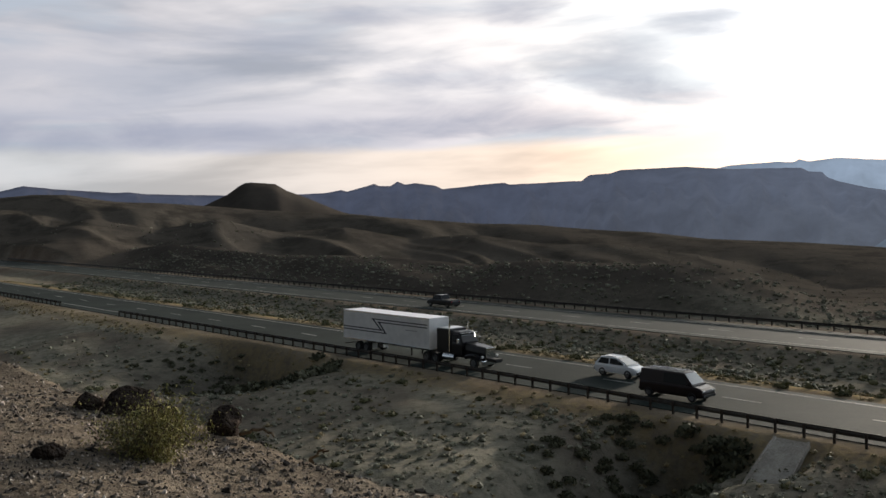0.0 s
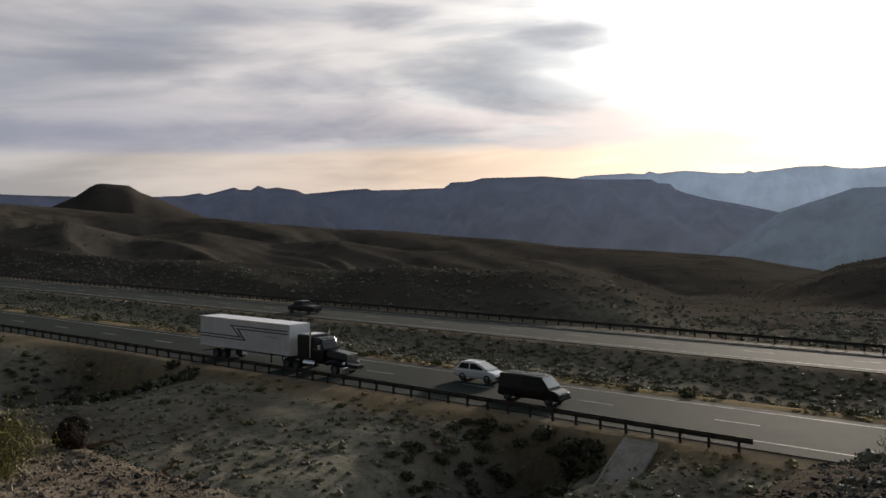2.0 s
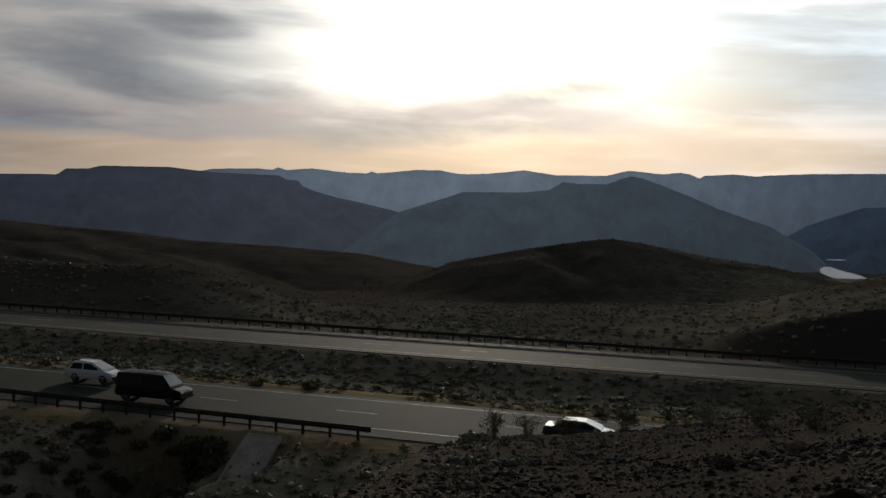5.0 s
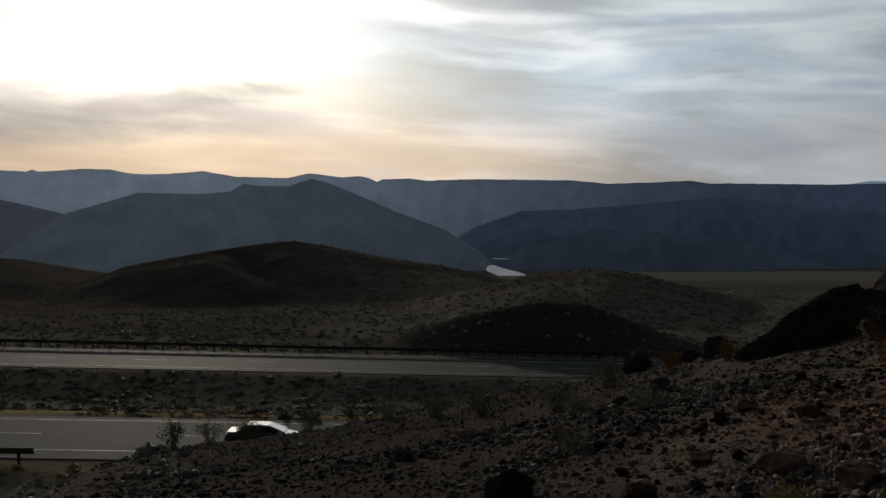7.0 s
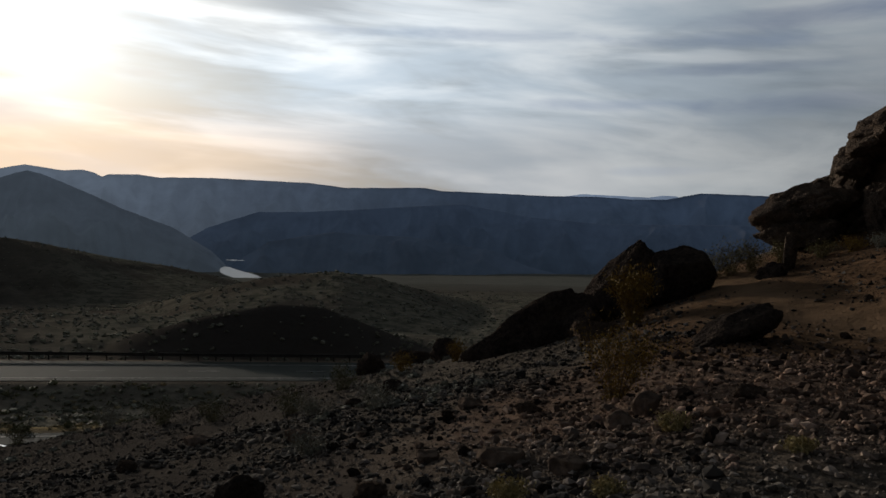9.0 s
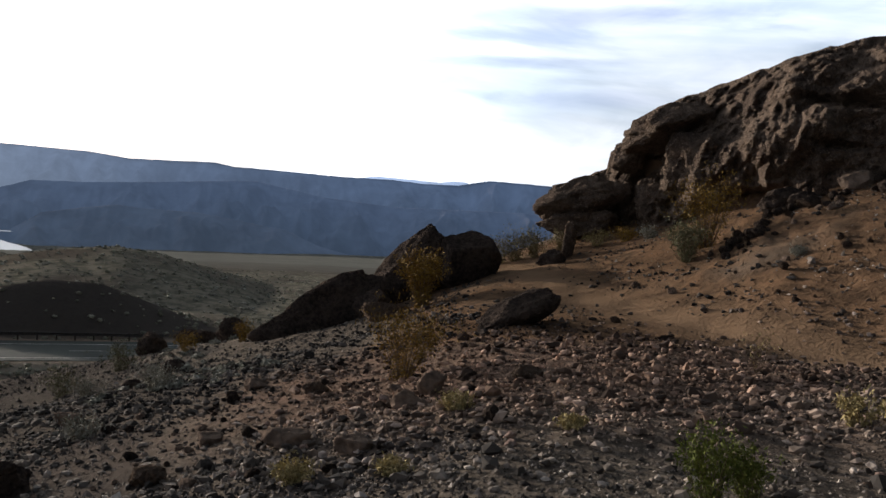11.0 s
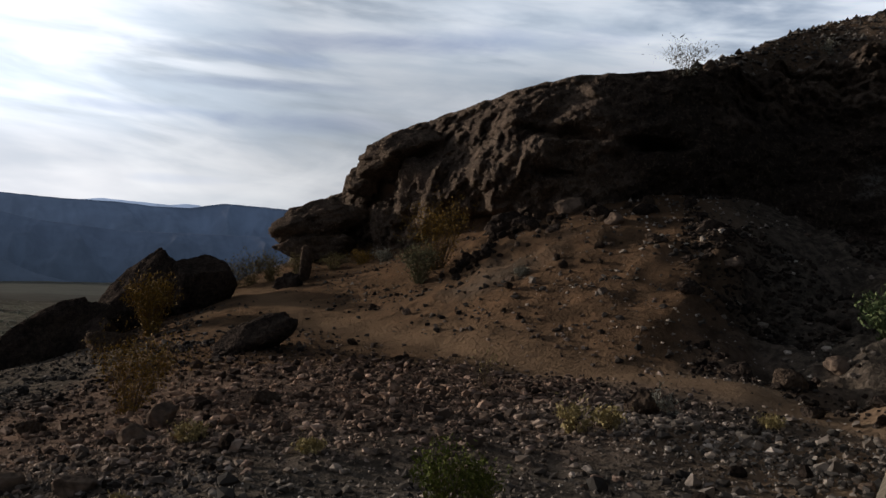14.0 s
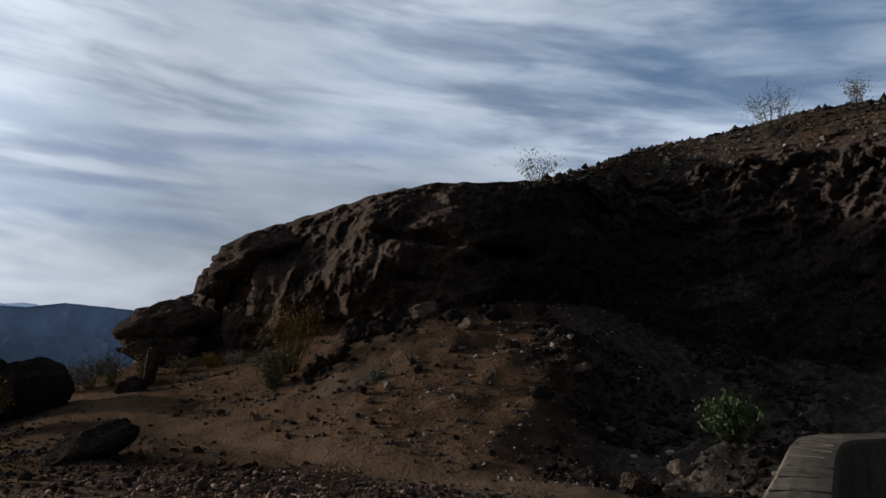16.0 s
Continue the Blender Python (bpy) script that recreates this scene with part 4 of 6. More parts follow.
def hull(bm, stations, closed=True):
    """A body lofted along x: each station is x and half sections [(y, z), ...] from sill to roof centre."""
    rows_ = []
    for x, sec in stations:
        full = [(y, z) for y, z in sec] + [(-y, z) for y, z in reversed(sec)]
        rows_.append([bm.verts.new((x, y, z)) for y, z in full])
    for a, b in zip(rows_, rows_[1:]):
        for j in range(len(a)):
            q = (j + 1) % len(a)
            bm.faces.new((a[j], b[j], b[q], a[q]))
    bm.faces.new(rows_[0])
    bm.faces.new(list(reversed(rows_[-1])))
    bmesh.ops.recalc_face_normals(bm, faces=bm.faces)


def quad_plate(bm, pts, thick=0.012):
    """A thin plate whose outer face is pts, pushed inwards along its normal."""
    v = [Vector(p) for p in pts]
    nrm = (v[1] - v[0]).cross(v[2] - v[0]).normalized()
    a = [bm.verts.new(p + nrm * thick * 0.5) for p in v]
    b = [bm.verts.new(p - nrm * thick * 0.5) for p in v]
    bm.faces.new(a)
    bm.faces.new(list(reversed(b)))
    for i in range(len(v)):
        j = (i + 1) % len(v)
        bm.faces.new((a[i], b[i], b[j], a[j]))


def plate_part(name, pts, mat, parent, label="", both=False):
    bm = bmesh.new()
    quad_plate(bm, pts)
    if both:
        quad_plate(bm, [(x, -y, z) for x, y, z in reversed(pts)])
    return part(name, bm, mat, parent, label)


def car(label, category, paint_mat, length, width, height, kind, m):
    """A road car from a lofted lower body and cabin; kind: suv, van, pickup, sedan."""
    ob = new({"suv": "sport_utility_car", "van": "cargo_van", "pickup": "pickup_truck", "sedan": "saloon_car"}[kind])
    tagged(ob, label, category)
    ob.matrix_world = m
    L, W = length / 2, width / 2
    belt = {"suv": 1.0, "van": 1.15, "pickup": 1.08, "sedan": 0.92}[kind]
    hood = {"suv": 0.98, "van": 1.12, "pickup": 1.10, "sedan": 0.86}[kind]

    def sec(top, w, sill=0.32):
        return [(w * 0.93, sill), (w, sill + 0.18), (w, top - 0.16), (w * 0.95, top - 0.03), (w * 0.86, top)]

    bm = bmesh.new()
    hood_x = L - (1.15 if kind != "van" else 1.0)
    rear_top = {"suv": belt, "van": belt, "pickup": 1.08, "sedan": 0.98}[kind]
    st = [(-L, sec(rear_top - 0.25, W * 0.90, 0.42)), (-L + 0.10, sec(rear_top, W * 0.97)), (-L + 0.6, sec(rear_top + 0.01, W)), (hood_x - 0.1, sec(belt, W)), (hood_x + 0.35, sec(hood, W * 0.98)), (L - 0.28, sec(hood - 0.10, W * 0.94)), (L - 0.06, sec(hood - 0.22, W * 0.88, 0.36)), (L, sec(hood - 0.36, W * 0.80, 0.42))]
    hull(bm, st)
    bmesh.ops.bevel(bm, geom=[e for e in bm.edges if e.calc_face_angle(0) > 0.7], offset=0.025, segments=2, affect="EDGES")
    body = part("body", bm, paint_mat, ob)
    # cabin
    c0, c1, c2, c3 = {"suv": (-L + 0.10, -L + 0.62, hood_x - 0.95, hood_x + 0.30), "van": (-L + 0.05, -L + 0.12, hood_x - 0.65, hood_x + 0.15),
                      "pickup": (-0.55, -0.40, hood_x - 0.75, hood_x + 0.1), "sedan": (-L + 0.55, -L + 1.25, hood_x - 0.85, hood_x + 0.2)}[kind]
    bm = bmesh.new()
    lower, upper = W * 0.93, W * 0.80

    def csec(top, w_top):
        return [(lower, belt - 0.03), (lower * 0.5 + w_top * 0.5, belt * 0.5 + top * 0.5), (w_top, top - 0.06), (w_top * 0.88, top)]

    hull(bm, [(c0, csec(belt + 0.03, lower)), (c1, csec(height - 0.02, upper)), ((c1 + c2) / 2, csec(height, upper)), (c2, csec(height - 0.03, upper)), (c3, csec(belt + 0.03, lower))])
    cabin = part("cabin", bm, paint_mat, ob)
    # glazing, set just proud of the cabin skin
    def side(x, z, out=0.012):
        t = (z - belt) / (height - belt)
        return (x, lower * (1 - t) + upper * t + out, z)
    zl, zh = belt + 0.05, height - 0.13
    fx0, fx1 = c3 - 0.22, c2 - 0.02
    mid_x = (c1 + c2) / 2 + 0.15
    panes = [[(fx0, zl), (mid_x + 0.06, zl), (mid_x + 0.06, zh), (fx1 - 0.06, zh)]]
    if kind != "van":
        panes.append([(mid_x - 0.06, zl), (c0 + 0.30, zl), (c1 + 0.10, zh), (mid_x - 0.06, zh)])
    for p in panes:
        pts = [side(*q) for q in p]
        plate_part("side_window", list(reversed(pts)), GLASS, ob)
        plate_part("side_window", [(x, -y, z) for x, y, z in pts], GLASS, ob)
    slope = Vector((c3 - c2, 0, belt - height)).normalized()
    out = Vector((-slope.z, 0, slope.x)) * 0.02
    wl, wu = lower * 0.92, upper * 0.86
    a, b = Vector((c3, 0, belt + 0.04)) + out - slope * 0.10, Vector((c2, 0, height - 0.05)) + out + slope * 0.06
    plate_part("windscreen", [(a.x, -wl, a.z), (a.x, wl, a.z), (b.x, wu, b.z), (b.x, -wu, b.z)], SCREEN, ob)
    if kind in ("suv", "sedan", "pickup"):
        slope = Vector((c0 - c1, 0, belt - height)).normalized()
        out = Vector((slope.z, 0, -slope.x)) * 0.02
        a, b = Vector((c0, 0, belt + 0.06)) + out - slope * 0.1, Vector((c1, 0, height - 0.06)) + out + slope * 0.06
        plate_part("rear_window", [(a.x, wl, a.z), (a.x, -wl, a.z), (b.x, -wu, b.z), (b.x, wu, b.z)], GLASS, ob)
    if kind == "pickup":
        box_part("cargo_bed", (L - 0.75, width * 0.80, 0.06), ((-L - 0.62) / 2 + 0.02, 0, 1.10), UNDER, ob)
    if kind == "suv":
        for y in (-1, 1):
            box_part("roof_rail", (c2 - c1 - 0.3, 0.04, 0.05), ((c1 + c2) / 2, y * upper * 0.86, height + 0.025), CHROME, ob, 0.01)
    if kind == "van":
        for y in (-0.6, -0.2, 0.2, 0.6):
            box_part("roof_rack", (c2 - c1 - 0.5, 0.05, 0.05), ((c1 + c2) / 2, y * upper, height + 0.05), CHROME, ob, 0.01)
    for y in (-1, 1):
        box_part("headlight", (0.12, 0.34, 0.15), (L - 0.09, y * W * 0.62, hood - 0.30), LAMP_CLEAR, ob, 0.03)
        box_part("tail_light", (0.08, 0.16, 0.30), (-L + 0.05, y * W * 0.80, rear_top - 0.28), LAMP_RED, ob, 0.02)
        box_part("mirror", (0.10, 0.18, 0.13), (c3 - 0.35, y * (lower + 0.10), belt + 0.09), paint_mat, ob, 0.03)
    box_part("front_bumper", (0.16, width * 0.86, 0.20), (L + 0.0, 0, 0.50), UNDER, ob, 0.05)
    box_part("rear_bumper", (0.16, width * 0.90, 0.20), (-L, 0, 0.52), UNDER, ob, 0.05)
    box_part("grille", (0.05, width * 0.46, 0.16), (L - 0.01, 0, hood - 0.42), UNDER, ob, 0.015)
    rad = {"suv": 0.35, "van": 0.36, "pickup": 0.40, "sedan": 0.32}[kind]
    for x in (L - 0.88, -L + 0.92):
        for y in (-1, 1):
            wheel(ob, x, y * (W - 0.11), rad)
    return ob


car("small white sport utility car in the passing lane", "car", PAINT_WHITE, 4.4, 1.82, 1.66, "suv", road_frame(-48.0, 64.7))
car("dark maroon cargo van with a roof rack", "van", PAINT_MAROON, 5.5, 2.0, 2.05, "van", road_frame(-39.5, 60.1))
car("dark pickup truck on the far carriageway", "pickup", PAINT_BLACK, 5.5, 1.95, 1.82, "pickup", road_frame(-103, 95.2, True))
car("low dark green saloon car with glinting roof", "car", PAINT_GREEN, 4.7, 1.82, 1.42, "sedan", road_frame(-8.0, 60.2))


def lorry(m):
    ob = new("articulated_lorry")
    tagged(ob, "white box trailer with navy stripes behind a black bonneted tractor", "lorry")
    ob.matrix_world = m
    # trailer: x from -11.4 to 2.2, front of the tractor at 10.2
    x0, x1, w, z0, z1 = -11.4, 2.0, 1.29, 1.15, 4.08
    bm = bmesh.new()
    box_bm(bm, (x1 - x0, 2 * w, z1 - z0), ((x0 + x1) / 2, 0, (z0 + z1) / 2), 0.04)
    box_ = part("trailer_box", bm, TRAILER_WHITE, ob)
    box_part("trailer_roof", (x1 - x0 - 0.1, 2 * w - 0.1, 0.04), ((x0 + x1) / 2, 0, z1 + 0.02), ROOF_WHITE, ob, 0.01)
    for z in (z0 + 0.03, z1 - 0.03):
        for y in (-1, 1):
            box_part("trailer_rail", (x1 - x0, 0.05, 0.12), ((x0 + x1) / 2, y * (w + 0.012), z), CHROME, ob, 0.01)
    # zig-zag of paired stripes: high at the front, low at the back
    for y in (-1, 1):
        yy = y * (w + 0.006)
        for left, low_end, high, low in ((-6.67, -4.95, 3.46, 2.42), (-5.68, -4.29, 3.19, 2.15)):
            box_part("stripe", (1.74 - left, 0.012, 0.11), ((1.74 + left) / 2, yy, high), STRIPE, ob)
            box_part("stripe", (low_end - x0 - 0.08, 0.012, 0.11), ((low_end + x0 + 0.08) / 2, yy, low), STRIPE, ob)
            bm = bmesh.new()
            pts = [(left, yy, high + 0.055), (left + 0.26, yy, high + 0.055), (low_end, yy, low - 0.055), (low_end - 0.26, yy, low - 0.055)]
            quad_plate(bm, pts if y > 0 else pts[::-1], 0.012)
            part("stripe", bm, STRIPE, ob)
        box_part("side_lettering", (1.7, 0.012, 0.10), (-0.6, yy, 2.75), plain("grey_lettering", (0.35, 0.35, 0.37), 0.5), ob)
    for x in (x0 + 0.02,):
        for y in (-0.63, 0.63):
            box_part("rear_door", (0.05, 1.2, z1 - z0 - 0.2), (x - 0.03, y, (z0 + z1) / 2), TRAILER_WHITE, ob, 0.01)
        box_part("underrun_bar", (0.1, 2.3, 0.12), (x, 0, 0.55), STEEL, ob, 0.02)
    box_part("chassis_rail", (12.6, 0.9, 0.22), (-5.0, 0, 1.0), UNDER, ob, 0.02)
    for y in (-0.7, 0.7):
        box_part("landing_leg", (0.14, 0.14, 0.95), (-1.2, y, 0.72), STEEL, ob, 0.02)
        box_part("mud_flap", (0.03, 0.6, 0.6), (-6.9, y * 1.0, 0.62), TRAILER_WHITE, ob)
    for x in (-8.95, -7.7):
        for y in (-1, 1):
            wheel(ob, x, y * 1.02, 0.50, 0.5)
    # tractor
    box_part("tractor_frame", (8.6, 0.85, 0.3), (5.6, 0, 0.85), UNDER, ob, 0.03)
    bm = bmesh.new()
    box_bm(bm, (1.75, 2.3, 2.25), (3.75, 0, 2.20), 0.10)
    part("sleeper", bm, PAINT_BLACK, ob)
    box_part("roof_panel", (1.35, 1.9, 0.05), (3.75, 0, 3.345), PAINT_WHITE, ob, 0.02)
    bm = bmesh.new()
    hull(bm, [(4.6, [(1.12, 1.05), (1.14, 2.0), (1.02, 3.05), (0.9, 3.15)]), (5.75, [(1.10, 1.05), (1.12, 2.0), (0.98, 3.02), (0.86, 3.12)]), (6.25, [(1.08, 1.05), (1.08, 2.05), (1.0, 2.2), (0.86, 2.22)])])
    part("cab", bm, PAINT_BLACK, ob)
    bm = bmesh.new()
    hull(bm, [(6.15, [(0.80, 0.9), (0.86, 1.6), (0.78, 2.08), (0.62, 2.16)]), (7.4, [(0.74, 0.9), (0.80, 1.5), (0.72, 1.98), (0.56, 2.06)]), (8.75, [(0.66, 0.9), (0.70, 1.4), (0.64, 1.86), (0.5, 1.94)])])
    part("bonnet", bm, PAINT_BLACK, ob)
    box_part("radiator_grille", (0.08, 1.2, 1.05), (8.79, 0, 1.38), CHROME, ob, 0.03)
    box_part("front_bumper", (0.22, 2.4, 0.40), (8.95, 0, 0.62), CHROME, ob, 0.06)
    plate_part("windscreen", [(6.16, -0.92, 2.24), (6.16, 0.92, 2.24), (5.86, 0.84, 2.95), (5.86, -0.84, 2.95)], SCREEN, ob)
    for y in (-1, 1):
        pts = [(5.9, y * 1.10, 2.2), (5.0, y * 1.12, 2.2), (5.0, y * 1.06, 2.85), (5.75, y * 1.05, 2.85)]
        plate_part("side_window", list(reversed(pts)) if y > 0 else pts, GLASS, ob)
        bm = bmesh.new()
        hull(bm, [(6.7, [(0.2, 0.75), (0.22, 1.0), (0.18, 1.08)]), (7.2, [(0.2, 0.9), (0.22, 1.18), (0.18, 1.28)]), (7.9, [(0.2, 0.95), (0.22, 1.2), (0.18, 1.30)]), (8.6, [(0.2, 0.75), (0.22, 1.0), (0.18, 1.08)])])
        bmesh.ops.translate(bm, vec=(0, y * 0.98, 0), verts=bm.verts)
        part("mudguard", bm, PAINT_BLACK, ob)
        box_part("headlight", (0.2, 0.28, 0.24), (8.7, y * 0.95, 1.12), LAMP_CLEAR, ob, 0.06)
        bm = bmesh.new()
        bmesh.ops.create_cone(bm, cap_ends=True, segments=16, radius1=0.08, radius2=0.08, depth=2.5, matrix=Matrix.Translation((4.72, y * 1.22, 2.55)))
        part("exhaust_stack", bm, CHROME, ob, "chrome exhaust stack")
        bm = bmesh.new()
        bmesh.ops.create_cone(bm, cap_ends=True, segments=18, radius1=0.33, radius2=0.33, depth=1.5, matrix=Matrix.Translation((4.6, y * 1.0, 0.78)) @ Matrix.Rotation(math.pi / 2, 4, "Y"))
        part("fuel_tank", bm, CHROME, ob, "chrome fuel tank")
        box_part("mirror", (0.12, 0.22, 0.42), (6.05, y * 1.42, 2.35), CHROME, ob, 0.03)
        wheel(ob, 7.75, y * 1.0, 0.50, 0.30)
        for x in (1.5, 2.75):
            wheel(ob, x, y * 0.98, 0.50, 0.5)
    box_part("sun_visor", (0.30, 1.9, 0.05), (6.0, 0, 3.03), CHROME, ob, 0.015)
    for y in (-0.6, -0.3, 0, 0.3, 0.6):
        box_part("marker_lamp", (0.12, 0.1, 0.07), (5.4, y, 3.16), LAMP_CLEAR, ob, 0.02)
    return ob


lorry(road_frame(-67.4, 59.7))


# ---------------------------------------------------------------- lake
WATER = plain("lake_water", (0.16, 0.18, 0.20), 0.42, 0.35, 0.0)


def lake():
    """Two bends of the river lake, flat sheets lying in the valley."""
    for name, rows_ in (("water_near_bend", [(1560, -55.6, -54.6), (1650, -55.7, -54.0), (1760, -55.4, -53.6), (1880, -54.9, -53.3), (2000, -54.4, -53.25), (2150, -54.0, -53.3), (2260, -53.8, -53.5)]),
                        ("water_far_bend", [(2650, -54.7, -53.9), (2720, -54.6, -53.6), (2790, -54.3, -53.6)])):
        verts, faces = [], []
        zs = -68.0 if name == "water_near_bend" else -63.0
        for r, a0, a1 in rows_:
            for i in range(9):
                a = a0 + (a1 - a0) * i / 8
                verts.append((*polar(a, r), zs))
        for i in range(len(rows_) - 1):
            for j in range(8):
                a = i * 9 + j
                faces.append((a, a + 1, a + 10, a + 9))
        tagged(mesh_object(name, verts, faces, WATER), "bright sheet of lake water in the valley", "lake", kind="structure")


lake()


# ---------------------------------------------------------------- rock face
OUT_AZ = [-136, -130, -125, -121, -118, -115, -112, -109, -106, -103.5, -99.7, -98.1, -97, -93.6, -91.5, -90.65, -90.5, -89.5, -89.3, -87.2, -85.8, -85.3]
OUT_TOP = [14.4, 14.2, 13.6, 12.9, 12.3, 12.0, 11.8, 11.95, 11.75, 11.5, 10.65, 10.05, 9.6, 8.3, 7.4, 6.9, 5.7, 4.95, 3.95, 3.1, 2.5, 1.9]


def rock_face():
    azs = np.arange(-136, -86.75, 0.10)
    vs = np.linspace(0, 1, 130)
    A, V = np.meshgrid(azs, vs)
    r2 = knot(A, KNOT_R2)
    z2 = knot(A, KNOT_Z2) - 0.45
    el = np.interp(A, OUT_AZ, OUT_TOP) + 0.16 * fbm(A * 1.3, A * 0 + 2, 4, 7) + 0.75 * smooth((-110 - A) / 4) * fbm(A * 0.8, A * 0 + 5, 4, 9)
    lean = 1.9 + 4.5 * smooth((-109.5 - A) / 10)
    rt = r2 + lean
    zt = np.tan(np.radians(el)) * rt
    Z = z2 + (zt - z2) * V
    R0 = r2 + lean * V ** (2.4 + 1.0 * smooth((-98 - A) / 5) * smooth((A + 113) / 4) - 1.2 * smooth((-109.5 - A) / 8))
    P = np.stack([-np.sin(np.radians(A)) * R0, np.cos(np.radians(A)) * R0, Z], -1).reshape(-1, 3)
    push = np.zeros(len(P))
    for i, (x, y, z) in enumerate(P):
        p = Vector((x, y, z))
        warp = noise.noise_vector(p * 0.6)
        q = Vector((p.x, p.y, (p.z + 0.30 * math.atan2(y, x) * 22.0) * 1.9)) + 0.7 * warp
        lobe, _ = noise.voronoi(q * 0.62)
        lump, _ = noise.voronoi(q * 1.7 + warp * 0.4)
        cob, _ = noise.voronoi(p * 4.2)
        push[i] = 0.55 * noise.fractal(q * 0.34, 0.9, 2.0, 3) + 0.55 * (0.5 - lobe[0]) - 0.05 * math.exp(-((lobe[1] - lobe[0]) / 0.09) ** 2)
        push[i] += 0.30 * (0.5 - lump[0]) + 0.20 * (0.5 - cob[0]) + 0.26 * noise.fractal(p * 2.2, 0.6, 2.1, 5)
    calm = 1 - 0.25 * smooth((-98.5 - A) / 6)
    knobs = 1 + 1.3 * smooth((-110 - A) / 4) * smooth((V - 0.45) / 0.25)
    push = push.reshape(A.shape) * calm * knobs
    out = 0.55 * np.sin(np.clip(V, 0, 1) * math.pi * 0.85) * smooth((zt - z2) / 2.5)
    tang = np.radians(A) * 22.0
    beds = 0.20 * (ridged(tang / 7.0, (Z + 0.30 * tang) / 1.1, 3, 221) - 0.45)
    el_here = np.degrees(np.arctan2(Z, r2))

    def hollow(a, e, wa, we, deep, tilt=0.0):
        return -deep * np.exp(-(((A - a - tilt * (el_here - e)) / wa) ** 2) ** 1.5 - (((el_here - e) / we) ** 2) ** 1.5)

    # caves and clefts, then bulging masses between them
    caves = hollow(-98.1, 2.3, 1.7, 0.6, 2.2) + hollow(-91.9, 4.1, 1.0, 1.3, 1.5, -0.35) + hollow(-93.6, 3.0, 0.25, 1.6, 0.7, -0.45)
    caves = caves + hollow(-103.0, 8.1, 1.6, 0.42, 1.0, 2.0) + hollow(-108.3, 7.4, 1.6, 0.35, 0.9, 2.0) + hollow(-102.5, 5.6, 1.4, 0.22, 0.4, 2.0)
    caves = caves - hollow(-92.3, 6.7, 2.0, 0.75, 0.75, -0.5) - hollow(-95.6, 4.6, 1.5, 1.7, 0.75, -0.5) - hollow(-99.5, 6.0, 2.2, 1.6, 0.45, -0.8)
    fade = smooth((1 - V) / 0.05)
    R = R0 - (out + push + beds * calm + caves) * (0.3 + 0.7 * fade)
    verts = np.stack([-np.sin(np.radians(A)) * R, np.cos(np.radians(A)) * R, Z], -1).reshape(-1, 3)
    back = []
    for extra, drop in ((0.7, -0.02), (2.0, 0.25), (5.0, 1.6), (6.0, 6.0)):
        rr = R[-1] + extra
        zz = Z[-1] - drop + 0.18 * fbm(azs * 2, azs * 0 + extra, 3, 251)
        back.append(np.stack([-np.sin(np.radians(azs)) * rr, np.cos(np.radians(azs)) * rr, zz], -1))
    verts = np.concatenate([verts] + back)
    ob = new("rock_outcrop")
    tagged(ob, "layered brown volcanic rock outcrop with cracks and hollows", "rock outcrop")
    cube = verts.reshape(len(vs) + 4, len(azs), 3)
    for name, a0, a1, words in (("shaded_cliff", -137, -111.5, "dark rugged cliff in shade"), ("main_face", -111.5, -90.75, ""), ("step_block", -90.75, -89.4, ""), ("low_block", -89.4, -85, "")):
        cols = np.where((azs >= a0 - 0.11) & (azs <= a1))[0]
        sub = cube[:, cols]
        piece = mesh_object(name, sub.reshape(-1, 3).tolist(), grid_faces(sub.shape[0], len(cols)).tolist(), FACE_ROCK, True, ob)
        a_, e_ = azs[cols][None], np.degrees(np.arctan2(sub[..., 2], np.hypot(sub[..., 0], sub[..., 1])))
        scar = smooth((2.7 - np.abs(a_ + 121.6 + 1.2 * fbm(e_ * 0.8, a_ * 0.6, 3, 261))) / 1.6) * smooth((1.5 - np.abs(e_ - 5.6 + 0.9 * fbm(a_ * 0.5, e_, 3, 263))) / 1.3)
        scar = scar * smooth((fbm(a_ * 0.9, e_ * 3.4, 4, 265) + 0.35) / 0.7)
        # painted shade by azimuth; upper knobs stay lighter, as if sunlit
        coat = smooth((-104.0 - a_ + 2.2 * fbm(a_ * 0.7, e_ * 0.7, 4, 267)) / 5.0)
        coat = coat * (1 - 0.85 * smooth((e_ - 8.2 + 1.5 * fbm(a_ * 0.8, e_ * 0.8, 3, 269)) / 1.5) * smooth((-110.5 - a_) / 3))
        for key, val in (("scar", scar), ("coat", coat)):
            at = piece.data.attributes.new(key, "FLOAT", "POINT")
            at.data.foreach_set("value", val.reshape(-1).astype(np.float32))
        if words:
            piece["label"] = words
    return ob


rock_face()


